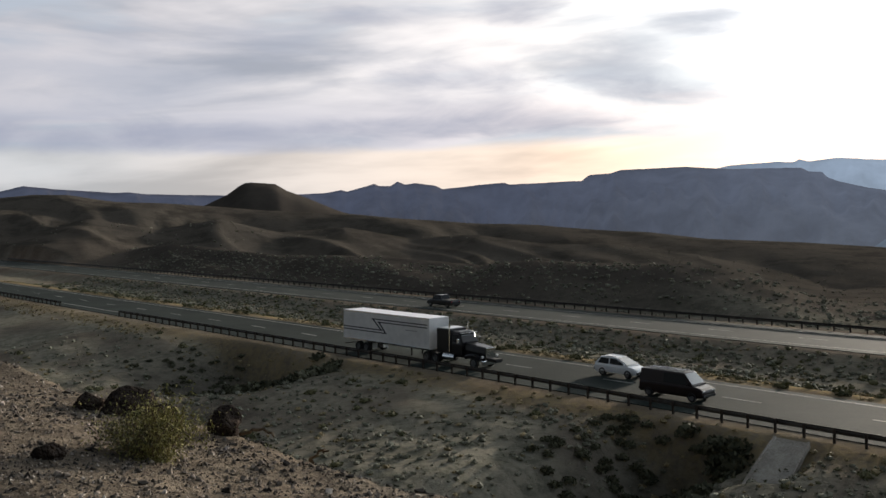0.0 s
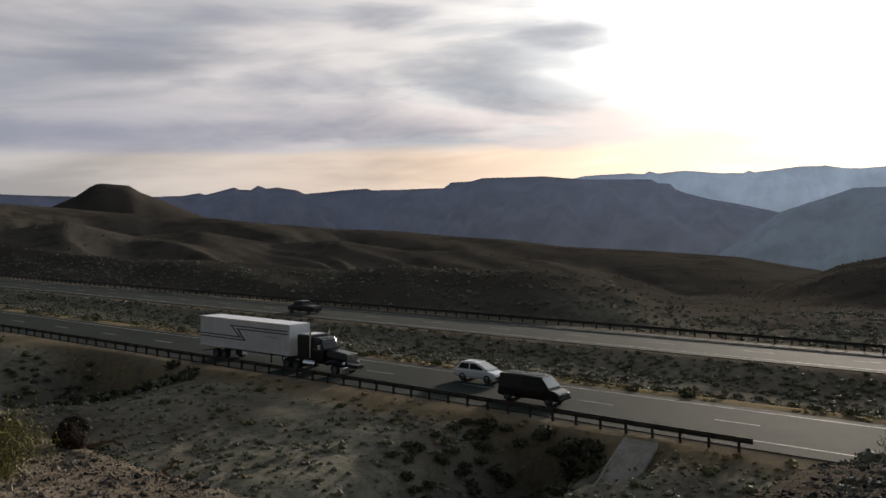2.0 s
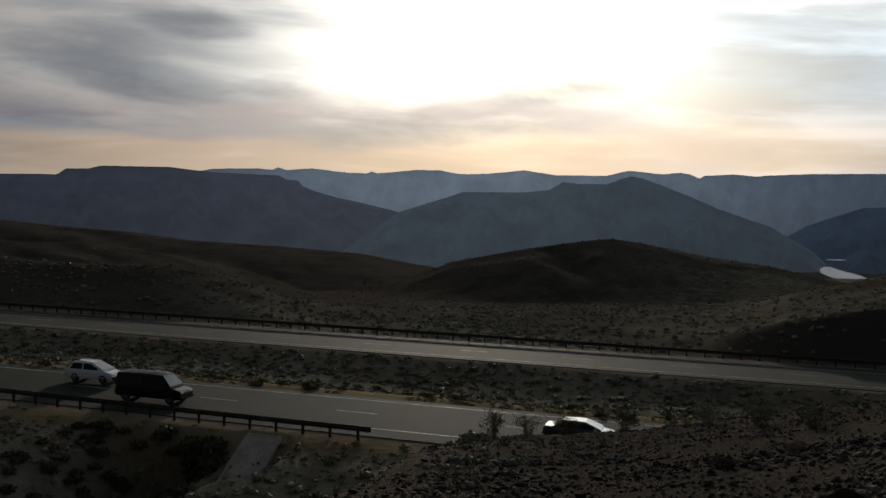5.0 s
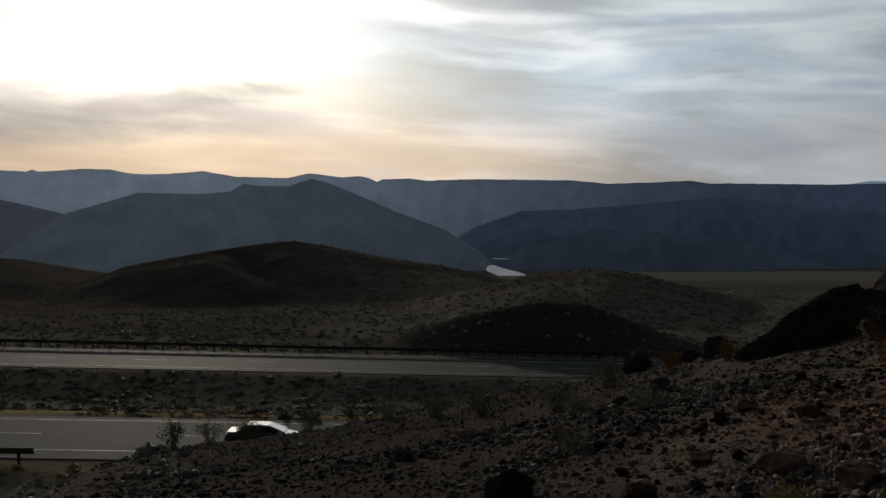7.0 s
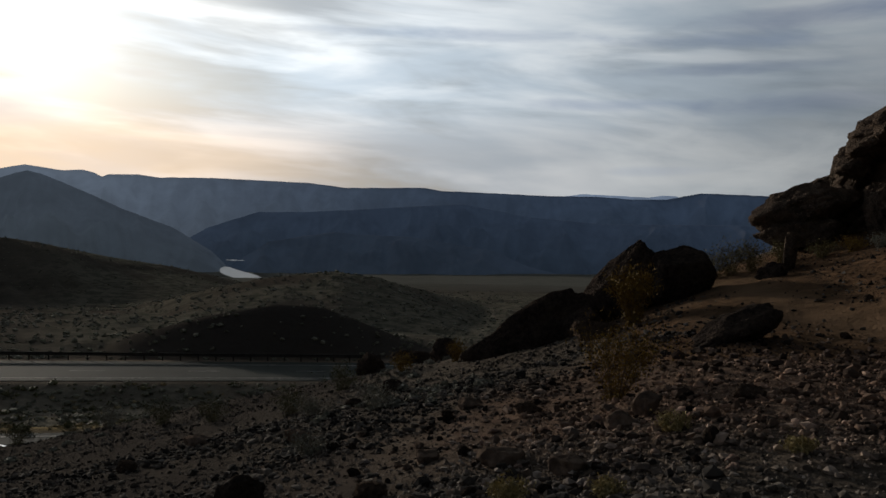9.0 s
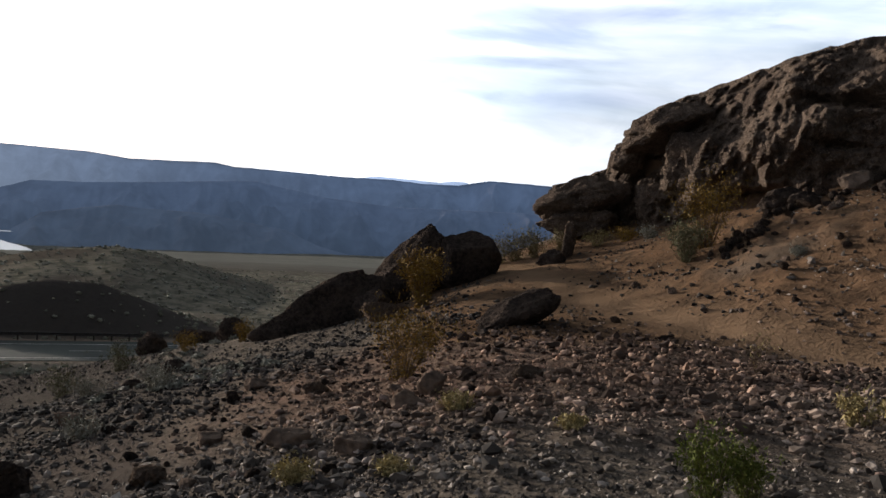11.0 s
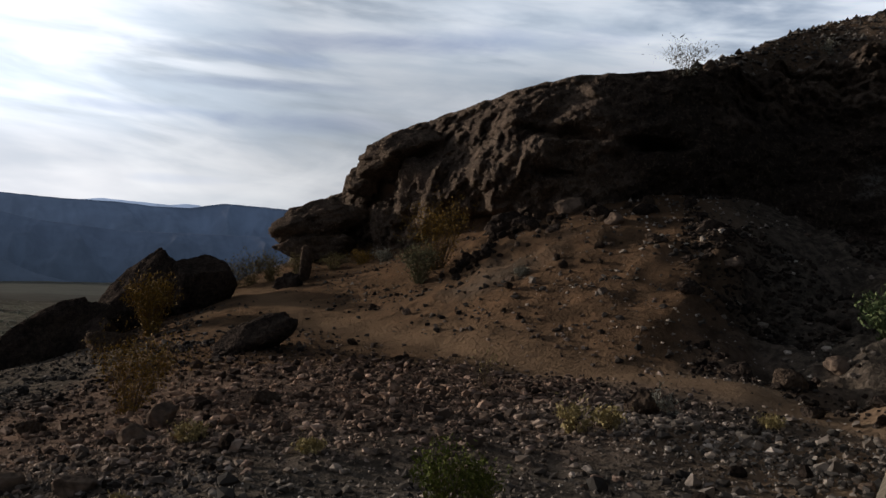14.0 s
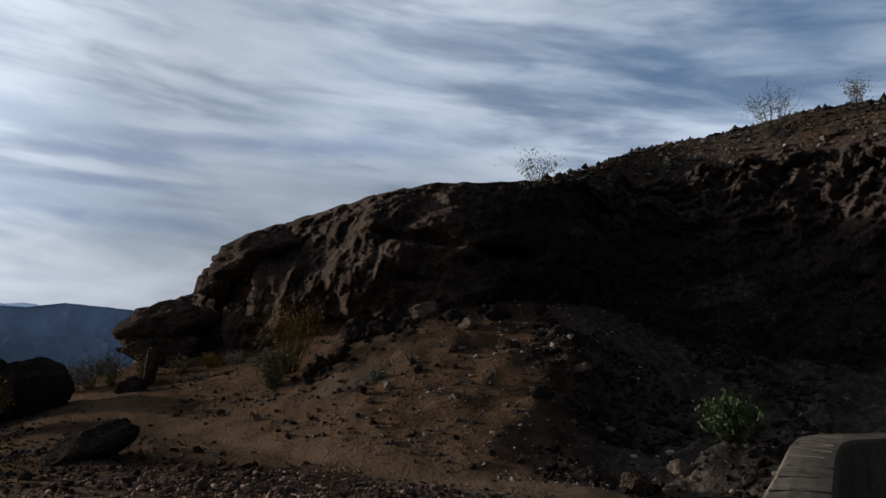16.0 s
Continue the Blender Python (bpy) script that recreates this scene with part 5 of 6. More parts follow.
def boulder_mesh(name, size, seed, mat, rough=0.6, level=4, peak=0.0, smooth_it=True, lean=0.0):
    """A weathered boulder: faceted by random planes, then worn by noise."""
    rng = random.Random(seed)
    bm = bmesh.new()
    bmesh.ops.create_icosphere(bm, subdivisions=level, radius=1.0)
    planes = []
    for _ in range(16):
        d = Vector((rng.gauss(0, 1), rng.gauss(0, 1), rng.gauss(0, 0.8))).normalized()
        planes.append((d, rng.uniform(0.55, 0.88)))
    off = Vector((rng.uniform(0, 50), rng.uniform(0, 50), rng.uniform(0, 50)))
    for v in bm.verts:
        p = v.co.copy()
        for d, k in planes:
            over = p.dot(d) - k
            if over > 0:
                p -= d * over * 0.97
        q = p * 1.5 + off
        nz = noise.fractal(q, 0.9, 2.1, 5) * rough * 0.35 + noise.fractal(q * 3.1, 0.7, 2.1, 4) * rough * 0.20
        p += v.co * nz
        thin = 1 - peak * min(max((p.z + 0.5) / 1.3, 0), 1)
        p.x, p.y = p.x * thin + lean * (p.z + 0.3), p.y * thin
        v.co = (p.x * size[0] / 2, p.y * size[1] / 2, p.z * size[2] / 2)
    me = bpy.data.meshes.new(name)
    bm.to_mesh(me)
    bm.free()
    if smooth_it:
        me.shade_smooth()
    me.materials.append(mat)
    return me


def boulder(label, az, r, size, seed, sink=0.3, mat=None, turn=(0, 0, 0), level=4, name="boulder", group="", peak=0.0, z=None, rough=0.36, lean=0.0):
    """size: across the view, along it, and up, in metres."""
    ob = new(name, boulder_mesh(name, size, seed, mat or DARK_ROCK, 0.40 if name == "rock_block" else rough, level, peak, lean=lean))
    g = on_ground(az, r)
    if z is not None:
        g.z = z - size[2] * (0.5 - sink)
    ob.matrix_world = Matrix.Translation((g.x, g.y, g.z + size[2] * (0.5 - sink))) @ Matrix.Rotation(radians(az), 4, "Z") @ Euler([radians(a) for a in turn]).to_matrix().to_4x4()
    return tagged(ob, label, "rock", group)


boulder("rounded low block at the end of the outcrop", -88.1, 26.8, (3.0, 2.6, 1.35), 203, 0.3, FACE_ROCK, (0, -12, 0), 5, "rock_block", "blocks of the outcrop", z=0.98)
boulder("thin slab under the end of the outcrop", -88.0, 26.7, (2.6, 2.0, 1.1), 205, 0.3, FACE_ROCK, (0, -6, 0), 5, "rock_block", "blocks of the outcrop", z=0.32)
boulder("small square block on a ledge of the outcrop", -90.5, 26.2, (1.25, 1.3, 1.0), 207, 0.3, FACE_ROCK, (0, -8, 0), 5, "rock_block", "blocks of the outcrop", z=2.08)
boulder("overhanging nose of the outcrop", -93.0, 25.4, (2.7, 2.6, 1.15), 211, 0.3, FACE_ROCK, (0, -19, 0), 5, "rock_block", "blocks of the outcrop", z=2.95)
boulder("bulging flank of the outcrop", -95.0, 24.7, (2.3, 2.0, 2.6), 214, 0.3, FACE_ROCK, (0, -24, 0), 5, "rock_block", "blocks of the outcrop", z=1.55)
boulder("upright block in a cleft of the outcrop", -91.9, 25.9, (1.1, 1.2, 1.8), 217, 0.3, FACE_ROCK, (0, 5, 0), 5, "rock_block", "blocks of the outcrop", z=1.0)
boulder("dark leaning slab of rock on the brow", -72.6, 23.2, (4.4, 1.6, 1.7), 3, 0.34, turn=(0, -28, 0), level=5)
boulder("dark rock slab low on the brow", -70.2, 23.4, (1.9, 1.2, 0.8), 33, 0.42, turn=(0, -14, 0))
boulder("tall pointed dark boulder", -77.6, 23.2, (3.3, 1.9, 2.9), 8, 0.40, turn=(0, 0, 0), peak=0.72, level=5, z=-1.0, rough=0.25, lean=0.34)
boulder("big rounded dark boulder", -80.9, 23.0, (1.9, 1.7, 1.75), 91, 0.30, level=5, z=-0.86, rough=0.16)
boulder("dark boulder wedged below the pointed one", -75.6, 22.2, (1.3, 1.2, 1.1), 15, 0.35)
boulder("low brown rock beside the boulders", -76.2, 20.5, (1.3, 1.0, 0.7), 18, 0.4, ROCK)
boulder("flat-topped slab of dark rock beside the path", -83.8, 15.3, (1.75, 1.0, 0.6), 21, 0.30, DARK_ROCK, (14, -25, 8), 5)
boulder("upright stone beside the path", -87.2, 24.0, (0.42, 0.4, 1.15), 24, 0.2, ROCK, (0, 6, 0), name="standing_stone")
boulder("tilted block at the foot of the upright stone", -86.2, 23.2, (0.95, 0.5, 0.5), 27, 0.25, DARK_ROCK, (0, -22, 0))
boulder("dark rock at the edge of the slope", -62.3, 29.0, (0.95, 0.8, 1.1), 30, 0.2)
boulder("dark rock on the edge of the slope", -65.0, 27.5, (1.5, 1.0, 0.8), 31, 0.35)
boulder("low dark rock on the edge of the slope", -67.0, 26.0, (1.2, 0.9, 0.9), 32, 0.3)
boulder("dark stone lying on the slope", -63.9, 20.5, (0.75, 0.5, 0.36), 36, 0.25)
boulder("dark stone lying on the gravel", -61.4, 17.5, (0.42, 0.35, 0.26), 39, 0.25)
boulder("pale brown boulder with a square face", -108.0, 9.6, (0.42, 0.36, 0.36), 42, 0.25, ROCK)
boulder("pinkish brown stone among gravel", -79.2, 9.3, (0.36, 0.3, 0.3), 45, 0.25, STONE)
boulder("pinkish brown flat stone", -77.8, 8.7, (0.42, 0.3, 0.2), 46, 0.25, STONE)
boulder("dark boulder on the near slope", -54.6, 9.2, (0.62, 0.5, 0.52), 48, 0.25)
boulder("dark boulder low on the near slope", -41.2, 9.0, (0.5, 0.42, 0.36), 51, 0.3)
boulder("dark brown rock on the edge of the slope", 19.1, 11.6, (0.72, 0.55, 0.50), 54, 0.25)
boulder("dark brown rock beside a larger one", 17.3, 11.2, (0.45, 0.35, 0.28), 55, 0.25)
boulder("small dark rock on the edge", 21.2, 11.8, (0.5, 0.4, 0.26), 56, 0.25)
boulder("dark angular rock on the edge of the slope", 13.5, 10.4, (0.42, 0.38, 0.40), 57, 0.22)
boulder("dark stone in the gravel", 23.3, 8.2, (0.28, 0.25, 0.2), 60, 0.25)
boulder("block on the skyline of the knoll", -111.3, 25.6, (0.42, 0.5, 0.6), 63, 0.2, ROCK, z=5.36)
for i, (a, r, sz) in enumerate([(-116.3, 12.6, 0.42), (-113.6, 13.4, 0.36), (-119.0, 13.8, 0.4), (-117.6, 11.2, 0.3), (-113.0, 17.2, 0.42), (-110.6, 15.4, 0.4), (-108.5, 18.2, 0.4), (-111.6, 19.0, 0.5), (-106.0, 19.6, 0.4), (-99.5, 21.6, 0.9), (-103.4, 21.0, 0.75), (-100.6, 21.1, 0.6), (-72, 11.0, 0.28), (-68.5, 12.5, 0.3), (-66.0, 9.0, 0.3), (-62.5, 8.0, 0.28), (-70.5, 8.0, 0.34), (-74.8, 7.4, 0.3), (-85.0, 9.5, 0.3), (-58.0, 14.0, 0.4), (-52.0, 18.0, 0.5), (-48.0, 15.0, 0.35)]):
    # beyond -99 every other stone takes dark rock, for the shade there
    boulder("weathered brown stone on the hillside", a, r, (sz * 1.25, sz, sz * 0.75), 100 + i, 0.3, DARK_ROCK if a < -99 and i % 2 else STONE if i % 3 else ROCK, level=4, name="stone", group="stones on the hillside")


def strew(label, count, az_range, r_range, lo, hi, seed, mats, group, clump=0.35):
    """Single cobbles, each a thing of its own on a few shared meshes."""
    rng = random.Random(seed)
    shapes = [boulder_mesh("cobble", (1.0, rng.uniform(0.7, 0.95), rng.uniform(0.55, 0.8)), seed * 50 + i, mats[i % len(mats)], 0.4, 2, smooth_it=False) for i in range(9)]
    made = 0
    while made < count:
        a, r = rng.uniform(*az_range), math.exp(rng.uniform(math.log(r_range[0]), math.log(r_range[1])))
        x, y = polar(a, r)
        if value_noise(np.array([x / 2.6]), np.array([y / 2.6]), seed)[0] < clump or path_distance(np.array([x]), np.array([y]))[0] < 0.9 or r > knot(a, KNOT_R2) + 1.0:
            continue
        size = lo + (hi - lo) * rng.random() ** 2.2
        ob = new("cobble", rng.choice(shapes))
        ob.matrix_world = Matrix.Translation((x, y, ground_z(x, y) + size * 0.16)) @ Euler((rng.uniform(-0.3, 0.3), rng.uniform(-0.3, 0.3), rng.uniform(0, 6.3))).to_matrix().to_4x4() @ Matrix.Scale(size, 4)
        tagged(ob, label, "stone", group)
        made += 1


strew("weathered dark cobble lying on the stony slope", 130, (-124, -56), (5.5, 22), 0.07, 0.24, 3, (DARK_ROCK, STONE, DARK_ROCK), "cobbles on the slope")
strew("pale pinkish cobble lying on the stony slope", 60, (-112, -66), (6.5, 16), 0.06, 0.15, 4, (PINK_STONE,), "cobbles on the slope")
strew("weathered brown cobble lying on the bank below the outcrop", 70, (-113, -90), (14.5, 21.5), 0.08, 0.30, 7, (ROCK, STONE), "cobbles on the bank", 0.2)
strew("dark cobble in the rubble beside a bush", 26, (-99.6, -96.4), (19.4, 21.4), 0.16, 0.42, 5, (DARK_ROCK,), "cobbles beside the bush", 0.0)
strew("brown lump of rock at the foot of the outcrop", 60, (-108.5, -99.4), (20.2, 22.6), 0.10, 0.55, 6, (ROCK, DARK_ROCK), "lumps below the outcrop", 0.0)


# ---------------------------------------------------------------- concrete parapet
OLD_CONCRETE = grainy("old_brown_concrete", (0.105, 0.093, 0.074), (0.235, 0.205, 0.162), 0.7, 0.95, 0.6, 10, spots=(0.09, 0.078, 0.062))


def curve_through(line, steps=6):
    pts = []
    for i in range(len(line) - 1):
        for t in np.linspace(0, 1, steps + 1)[:-1]:
            a, b, c, d = (Vector(line[min(max(i + o, 0), len(line) - 1)]) for o in (-1, 0, 1, 2))
            pts.append(0.5 * ((2 * b) + (c - a) * t + (2 * a - 5 * b + 4 * c - d) * t * t + (3 * b - a - 3 * c + d) * t ** 3))
    return pts + [Vector(line[-1])]


def parapet():
    """Broad concrete wall top that bends round a sunken paved court."""
    ob = new("parapet_wall")
    tagged(ob, "low weathered concrete parapet with a rounded end", "wall", kind="structure")
    z = -0.62
    outer = curve_through([(1.75, -0.98), (3.46, -2.16), (6.4, -4.33), (9.3, -6.48), (10.5, -7.45), (11.3, -8.3), (12.3, -10.2), (13.2, -12.4), (14.0, -15.0)])
    inner = curve_through([(1.75, -1.34), (3.44, -2.62), (6.2, -4.74), (8.5, -6.52), (9.75, -7.6), (10.4, -8.35), (10.8, -9.1), (11.3, -11.6), (11.8, -14.6)])
    bm = bmesh.new()
    rows_ = []
    for p, q in zip(outer, inner):
        u = (q - p).normalized() * 0.04
        wob = noise.noise((p.x * 1.3, p.y * 1.3, 0)) * 0.015
        sec = [(p, -2.6), (p, -0.04), (p + u, 0.0), (p.lerp(q, 0.35), 0.012), (p.lerp(q, 0.65), 0.010), (q - u, 0.0), (q, -0.04), (q, -2.6)]
        rows_.append([bm.verts.new((c.x, c.y, z + h + wob)) for c, h in sec])
    for a, b in zip(rows_, rows_[1:]):
        for j in range(7):
            bm.faces.new((a[j], b[j], b[j + 1], a[j + 1]))
    bm.faces.new(rows_[0])
    bm.faces.new(list(reversed(rows_[-1])))
    bmesh.ops.recalc_face_normals(bm, faces=bm.faces)
    part("wall_body", bm, OLD_CONCRETE, ob)
    # ridges left by the shuttering boards, across the wall top
    rng = random.Random(8)
    for t in (0.08, 0.115, 0.15, 0.178, 0.215, 0.25, 0.29, 0.335, 0.38, 0.42, 0.45, 0.49, 0.52, 0.56, 0.60, 0.65):
        i = t * (len(outer) - 1) * 0.9
        k, f = int(i), i - int(i)
        p, q = outer[k].lerp(outer[k + 1], f), inner[k].lerp(inner[k + 1], f)
        e0, e1 = rng.uniform(0.03, 0.3), rng.uniform(0.7, 0.97)
        a, b = p.lerp(q, e0), p.lerp(q, e1)
        m = Matrix.Translation(((a.x + b.x) / 2, (a.y + b.y) / 2, z + 0.005)) @ Matrix.Rotation(math.atan2(b.y - a.y, b.x - a.x), 4, "Z")
        bm = bmesh.new()
        box_bm(bm, ((b - a).length, rng.uniform(0.010, 0.024), 0.018), bevel=0.005)
        bmesh.ops.transform(bm, matrix=m, verts=bm.verts)
        part("board_mark", bm, OLD_CONCRETE, ob)
    # court floor sunk extra deep and paved dark to deepen its shade
    bm = bmesh.new()
    edge_ = [(p.x, p.y) for p in inner[6:]] + [(4.0, -16.0), (0.5, -9.0), (1.2, -3.0)]
    low = [bm.verts.new((x, y, -3.2)) for x, y in edge_]
    high = [bm.verts.new((x, y, -3.0)) for x, y in edge_]
    bm.faces.new(high)
    bm.faces.new(low[::-1])
    for i in range(len(edge_)):
        j = (i + 1) % len(edge_)
        bm.faces.new((low[i], low[j], high[j], high[i]))
    bmesh.ops.recalc_face_normals(bm, faces=bm.faces)
    me = bpy.data.meshes.new("paved_court")
    bm.to_mesh(me)
    bm.free()
    me.materials.append(ASPHALT_DARK)
    tagged(new("paved_court", me), "plain grey paved court inside the parapet", "floor", kind="structure")


parapet()


# ---------------------------------------------------------------- plants
def leaf_material(name, dark, light):
    m, k, b = material(name)
    rnd = k.n("NewGeometry").outputs["Random Per Island"]
    k.put(b, "Base Color", k.mix(rnd, dark, light))
    b.inputs["Roughness"].default_value = 0.75
    b.inputs["Specular IOR Level"].default_value = 0.05
    b.inputs["Transmission Weight"].default_value = 0.0
    return m


LEAF_OLIVE = leaf_material("olive_leaves", (0.060, 0.064, 0.036), (0.16, 0.155, 0.085))
LEAF_RUST = leaf_material("rusty_leaves", (0.11, 0.072, 0.016), (0.25, 0.158, 0.034))
LEAF_GREEN = leaf_material("fresh_green_leaves", (0.050, 0.068, 0.014), (0.135, 0.152, 0.036))
LEAF_YELLOW = leaf_material("yellow_leaves", (0.20, 0.165, 0.075), (0.40, 0.33, 0.16))
LEAF_STRAW = leaf_material("straw_and_olive", (0.085, 0.075, 0.032), (0.22, 0.18, 0.085))
LEAF_LIME = leaf_material("yellow_green_leaves", (0.15, 0.145, 0.05), (0.36, 0.335, 0.13))
LEAF_BROAD = leaf_material("broad_green_leaves", (0.040, 0.065, 0.028), (0.15, 0.185, 0.085))
LEAF_DARK = leaf_material("dark_olive_leaves", (0.046, 0.048, 0.033), (0.125, 0.125, 0.082))
DRY_GRASS = leaf_material("dry_grass", (0.17, 0.14, 0.08), (0.36, 0.30, 0.18))
DULL_SCRUB = leaf_material("dull_scrub", (0.105, 0.106, 0.080), (0.26, 0.258, 0.198))
LEAF_GREY = leaf_material("silver_grey_leaves", (0.12, 0.122, 0.100), (0.30, 0.295, 0.245))
TWIG = grainy("dry_twigs", (0.07, 0.05, 0.035), (0.19, 0.145, 0.10), 0.2, 0.9, 0.0)


def bush(label, az, r, height, width, leaf_mat, seed, stems=26, leaves=700, leaf=0.03, upright=0.5, name="desert_bush", category="bush", sink=0.03, z=None):
    rng = random.Random(seed)
    ob = new(name)
    g = on_ground(az, r)
    if z is not None:
        g.z = z
    ob.location = (g.x, g.y, g.z - sink)
    tagged(ob, label, category)
    sv, sf, tips = [], [], []
    for i in range(stems):
        a = rng.uniform(0, 2 * math.pi)
        lean = rng.random() ** 0.6
        reach = width / 2 * lean
        top = height * (1 - (0.55 - 0.5 * upright) * lean * lean) * rng.uniform(0.72, 1.0)
        p0 = Vector((math.cos(a) * 0.06 * width, math.sin(a) * 0.06 * width, 0))
        end = Vector((math.cos(a) * reach, math.sin(a) * reach, top))
        bend = Vector((rng.uniform(-1, 1), rng.uniform(-1, 1), 0)) * width * 0.08
        pts = []
        for j in range(5):
            t = j / 4
            pts.append(p0.lerp(end, t) + bend * math.sin(t * math.pi) + Vector((0, 0, height * 0.10 * math.sin(t * math.pi))))
        for j in range(1, 5):
            for _ in range(2):
                tips.append((pts[j - 1].lerp(pts[j], rng.random()), j))
            if j >= 2:  # side twig
                tw = pts[j] + Vector((rng.gauss(0, 1), rng.gauss(0, 1), rng.gauss(0.5, 0.7))) * width * 0.11
                b0 = len(sv)
                d = width * 0.003
                sv += [pts[j] + Vector((d, 0, 0)), pts[j] + Vector((-d, d, 0)), pts[j] + Vector((-d, -d, 0)), tw]
                sf += [(b0, b0 + 1, b0 + 3), (b0 + 1, b0 + 2, b0 + 3), (b0 + 2, b0, b0 + 3)]
                tips.append((tw, 5))
        base = len(sv)
        for j, p in enumerate(pts):
            rad = max(0.002, 0.0045 * height) * (1 - 0.2 * j)
            for q in range(3):
                b = 2 * math.pi * q / 3
                sv.append(p + Vector((math.cos(b) * rad, math.sin(b) * rad, 0)))
        for j in range(4):
            for q in range(3):
                sf.append((base + j * 3 + q, base + j * 3 + (q + 1) % 3, base + j * 3 + 3 + (q + 1) % 3, base + j * 3 + 3 + q))
    mesh_object("branching", sv, sf, TWIG, False, ob)
    if leaves:
        lv, lf = [], []
        for i in range(leaves):
            p, j = rng.choice(tips)
            p = p + Vector((rng.gauss(0, 1), rng.gauss(0, 1), rng.gauss(0, 1))) * width * 0.045
            p.z = max(p.z, 0.02)
            u = Vector((rng.gauss(0, 1), rng.gauss(0, 1), rng.gauss(0.9, 1))).normalized()
            w = u.cross(Vector((rng.gauss(0, 1), rng.gauss(0, 1), rng.gauss(0, 1)))).normalized()
            s = leaf * rng.uniform(0.7, 2.0)
            b0 = len(lv)
            lv += [p - u * s, p + w * s * 0.32, p + u * s, p - w * s * 0.32]
            lf.append((b0, b0 + 1, b0 + 2, b0 + 3))
        mesh_object("foliage", lv, lf, leaf_mat, False, ob)
    return ob


bush("rusty brown half-dry bush among stones", -77.4, 10.9, 0.95, 1.05, LEAF_RUST, 1, 40, 3600, 0.014, 0.55)
bush("fresh green upright bush on the gravel", -96.2, 5.4, 0.52, 0.42, LEAF_GREEN, 2, 34, 2400, 0.011, 0.8)
bush("fresh green upright bush on the gravel", -98.5, 5.5, 0.42, 0.34, LEAF_GREEN, 3, 30, 1900, 0.011, 0.8)
bush("large rusty green bush below the rock face", -95.3, 20.8, 1.65, 1.7, LEAF_RUST, 4, 44, 3000, 0.022, 0.75)
bush("olive green bush beside a rusty one", -94.3, 20.2, 0.95, 1.1, LEAF_OLIVE, 5, 44, 3000, 0.022, 0.6)
bush("dry rusty bush in front of the boulders", -78.4, 20.6, 1.35, 1.1, LEAF_RUST, 6, 54, 3500, 0.028, 0.7)
bush("small yellow bush on the gravel", -104.1, 8.3, 0.30, 0.42, LEAF_YELLOW, 7, 26, 650, 0.018, 0.6)
bush("small yellow bush on the gravel", -106.2, 8.5, 0.26, 0.30, LEAF_YELLOW, 8, 22, 480, 0.018, 0.6)
bush("grey-green low bush beside a stone", -109.2, 9.9, 0.24, 0.5, LEAF_GREY, 9, 20, 380, 0.02, 0.4)
bush("dry pale weed beside the path", -98.6, 11.0, 0.55, 0.4, LEAF_YELLOW, 10, 22, 120, 0.014, 0.8)
bush("broad yellow-green bush on the stony slope", 17.6, 8.6, 0.52, 1.05, LEAF_LIME, 11, 90, 5200, 0.011, 0.3)
bush("olive bush on the stony slope", 18.4, 8.7, 0.42, 0.8, LEAF_OLIVE, 12, 60, 2800, 0.014, 0.3)
bush("round leafy green bush in front of the shaded cliff", -121.7, 15.0, 0.85, 0.95, LEAF_BROAD, 13, 60, 3000, 0.034, 0.25)
bush("sparse grey shrub on the skyline", -124.0, 32.0, 1.75, 2.0, LEAF_GREY, 14, 46, 1100, 0.026, 0.35)
bush("sparse grey shrub on the skyline", -110.0, 23.0, 0.85, 1.5, LEAF_GREY, 15, 40, 500, 0.026, 0.35, z=4.75)
bush("small bush on the skyline", -117.9, 31.0, 0.55, 0.7, LEAF_GREY, 16, 20, 260, 0.03, 0.5)
bush("sparse grey shrub on the skyline", -128.6, 32.0, 1.1, 1.2, LEAF_GREY, 17, 30, 800, 0.028, 0.6)
bush("dry grass tuft on the knoll", -121.0, 30.0, 0.30, 0.9, LEAF_YELLOW, 18, 40, 500, 0.03, 0.7)
bush("silver-grey bush rooted in the rock face", -106.9, 22.2, 0.62, 0.6, LEAF_GREY, 19, 24, 600, 0.03, 0.6, z=3.25)
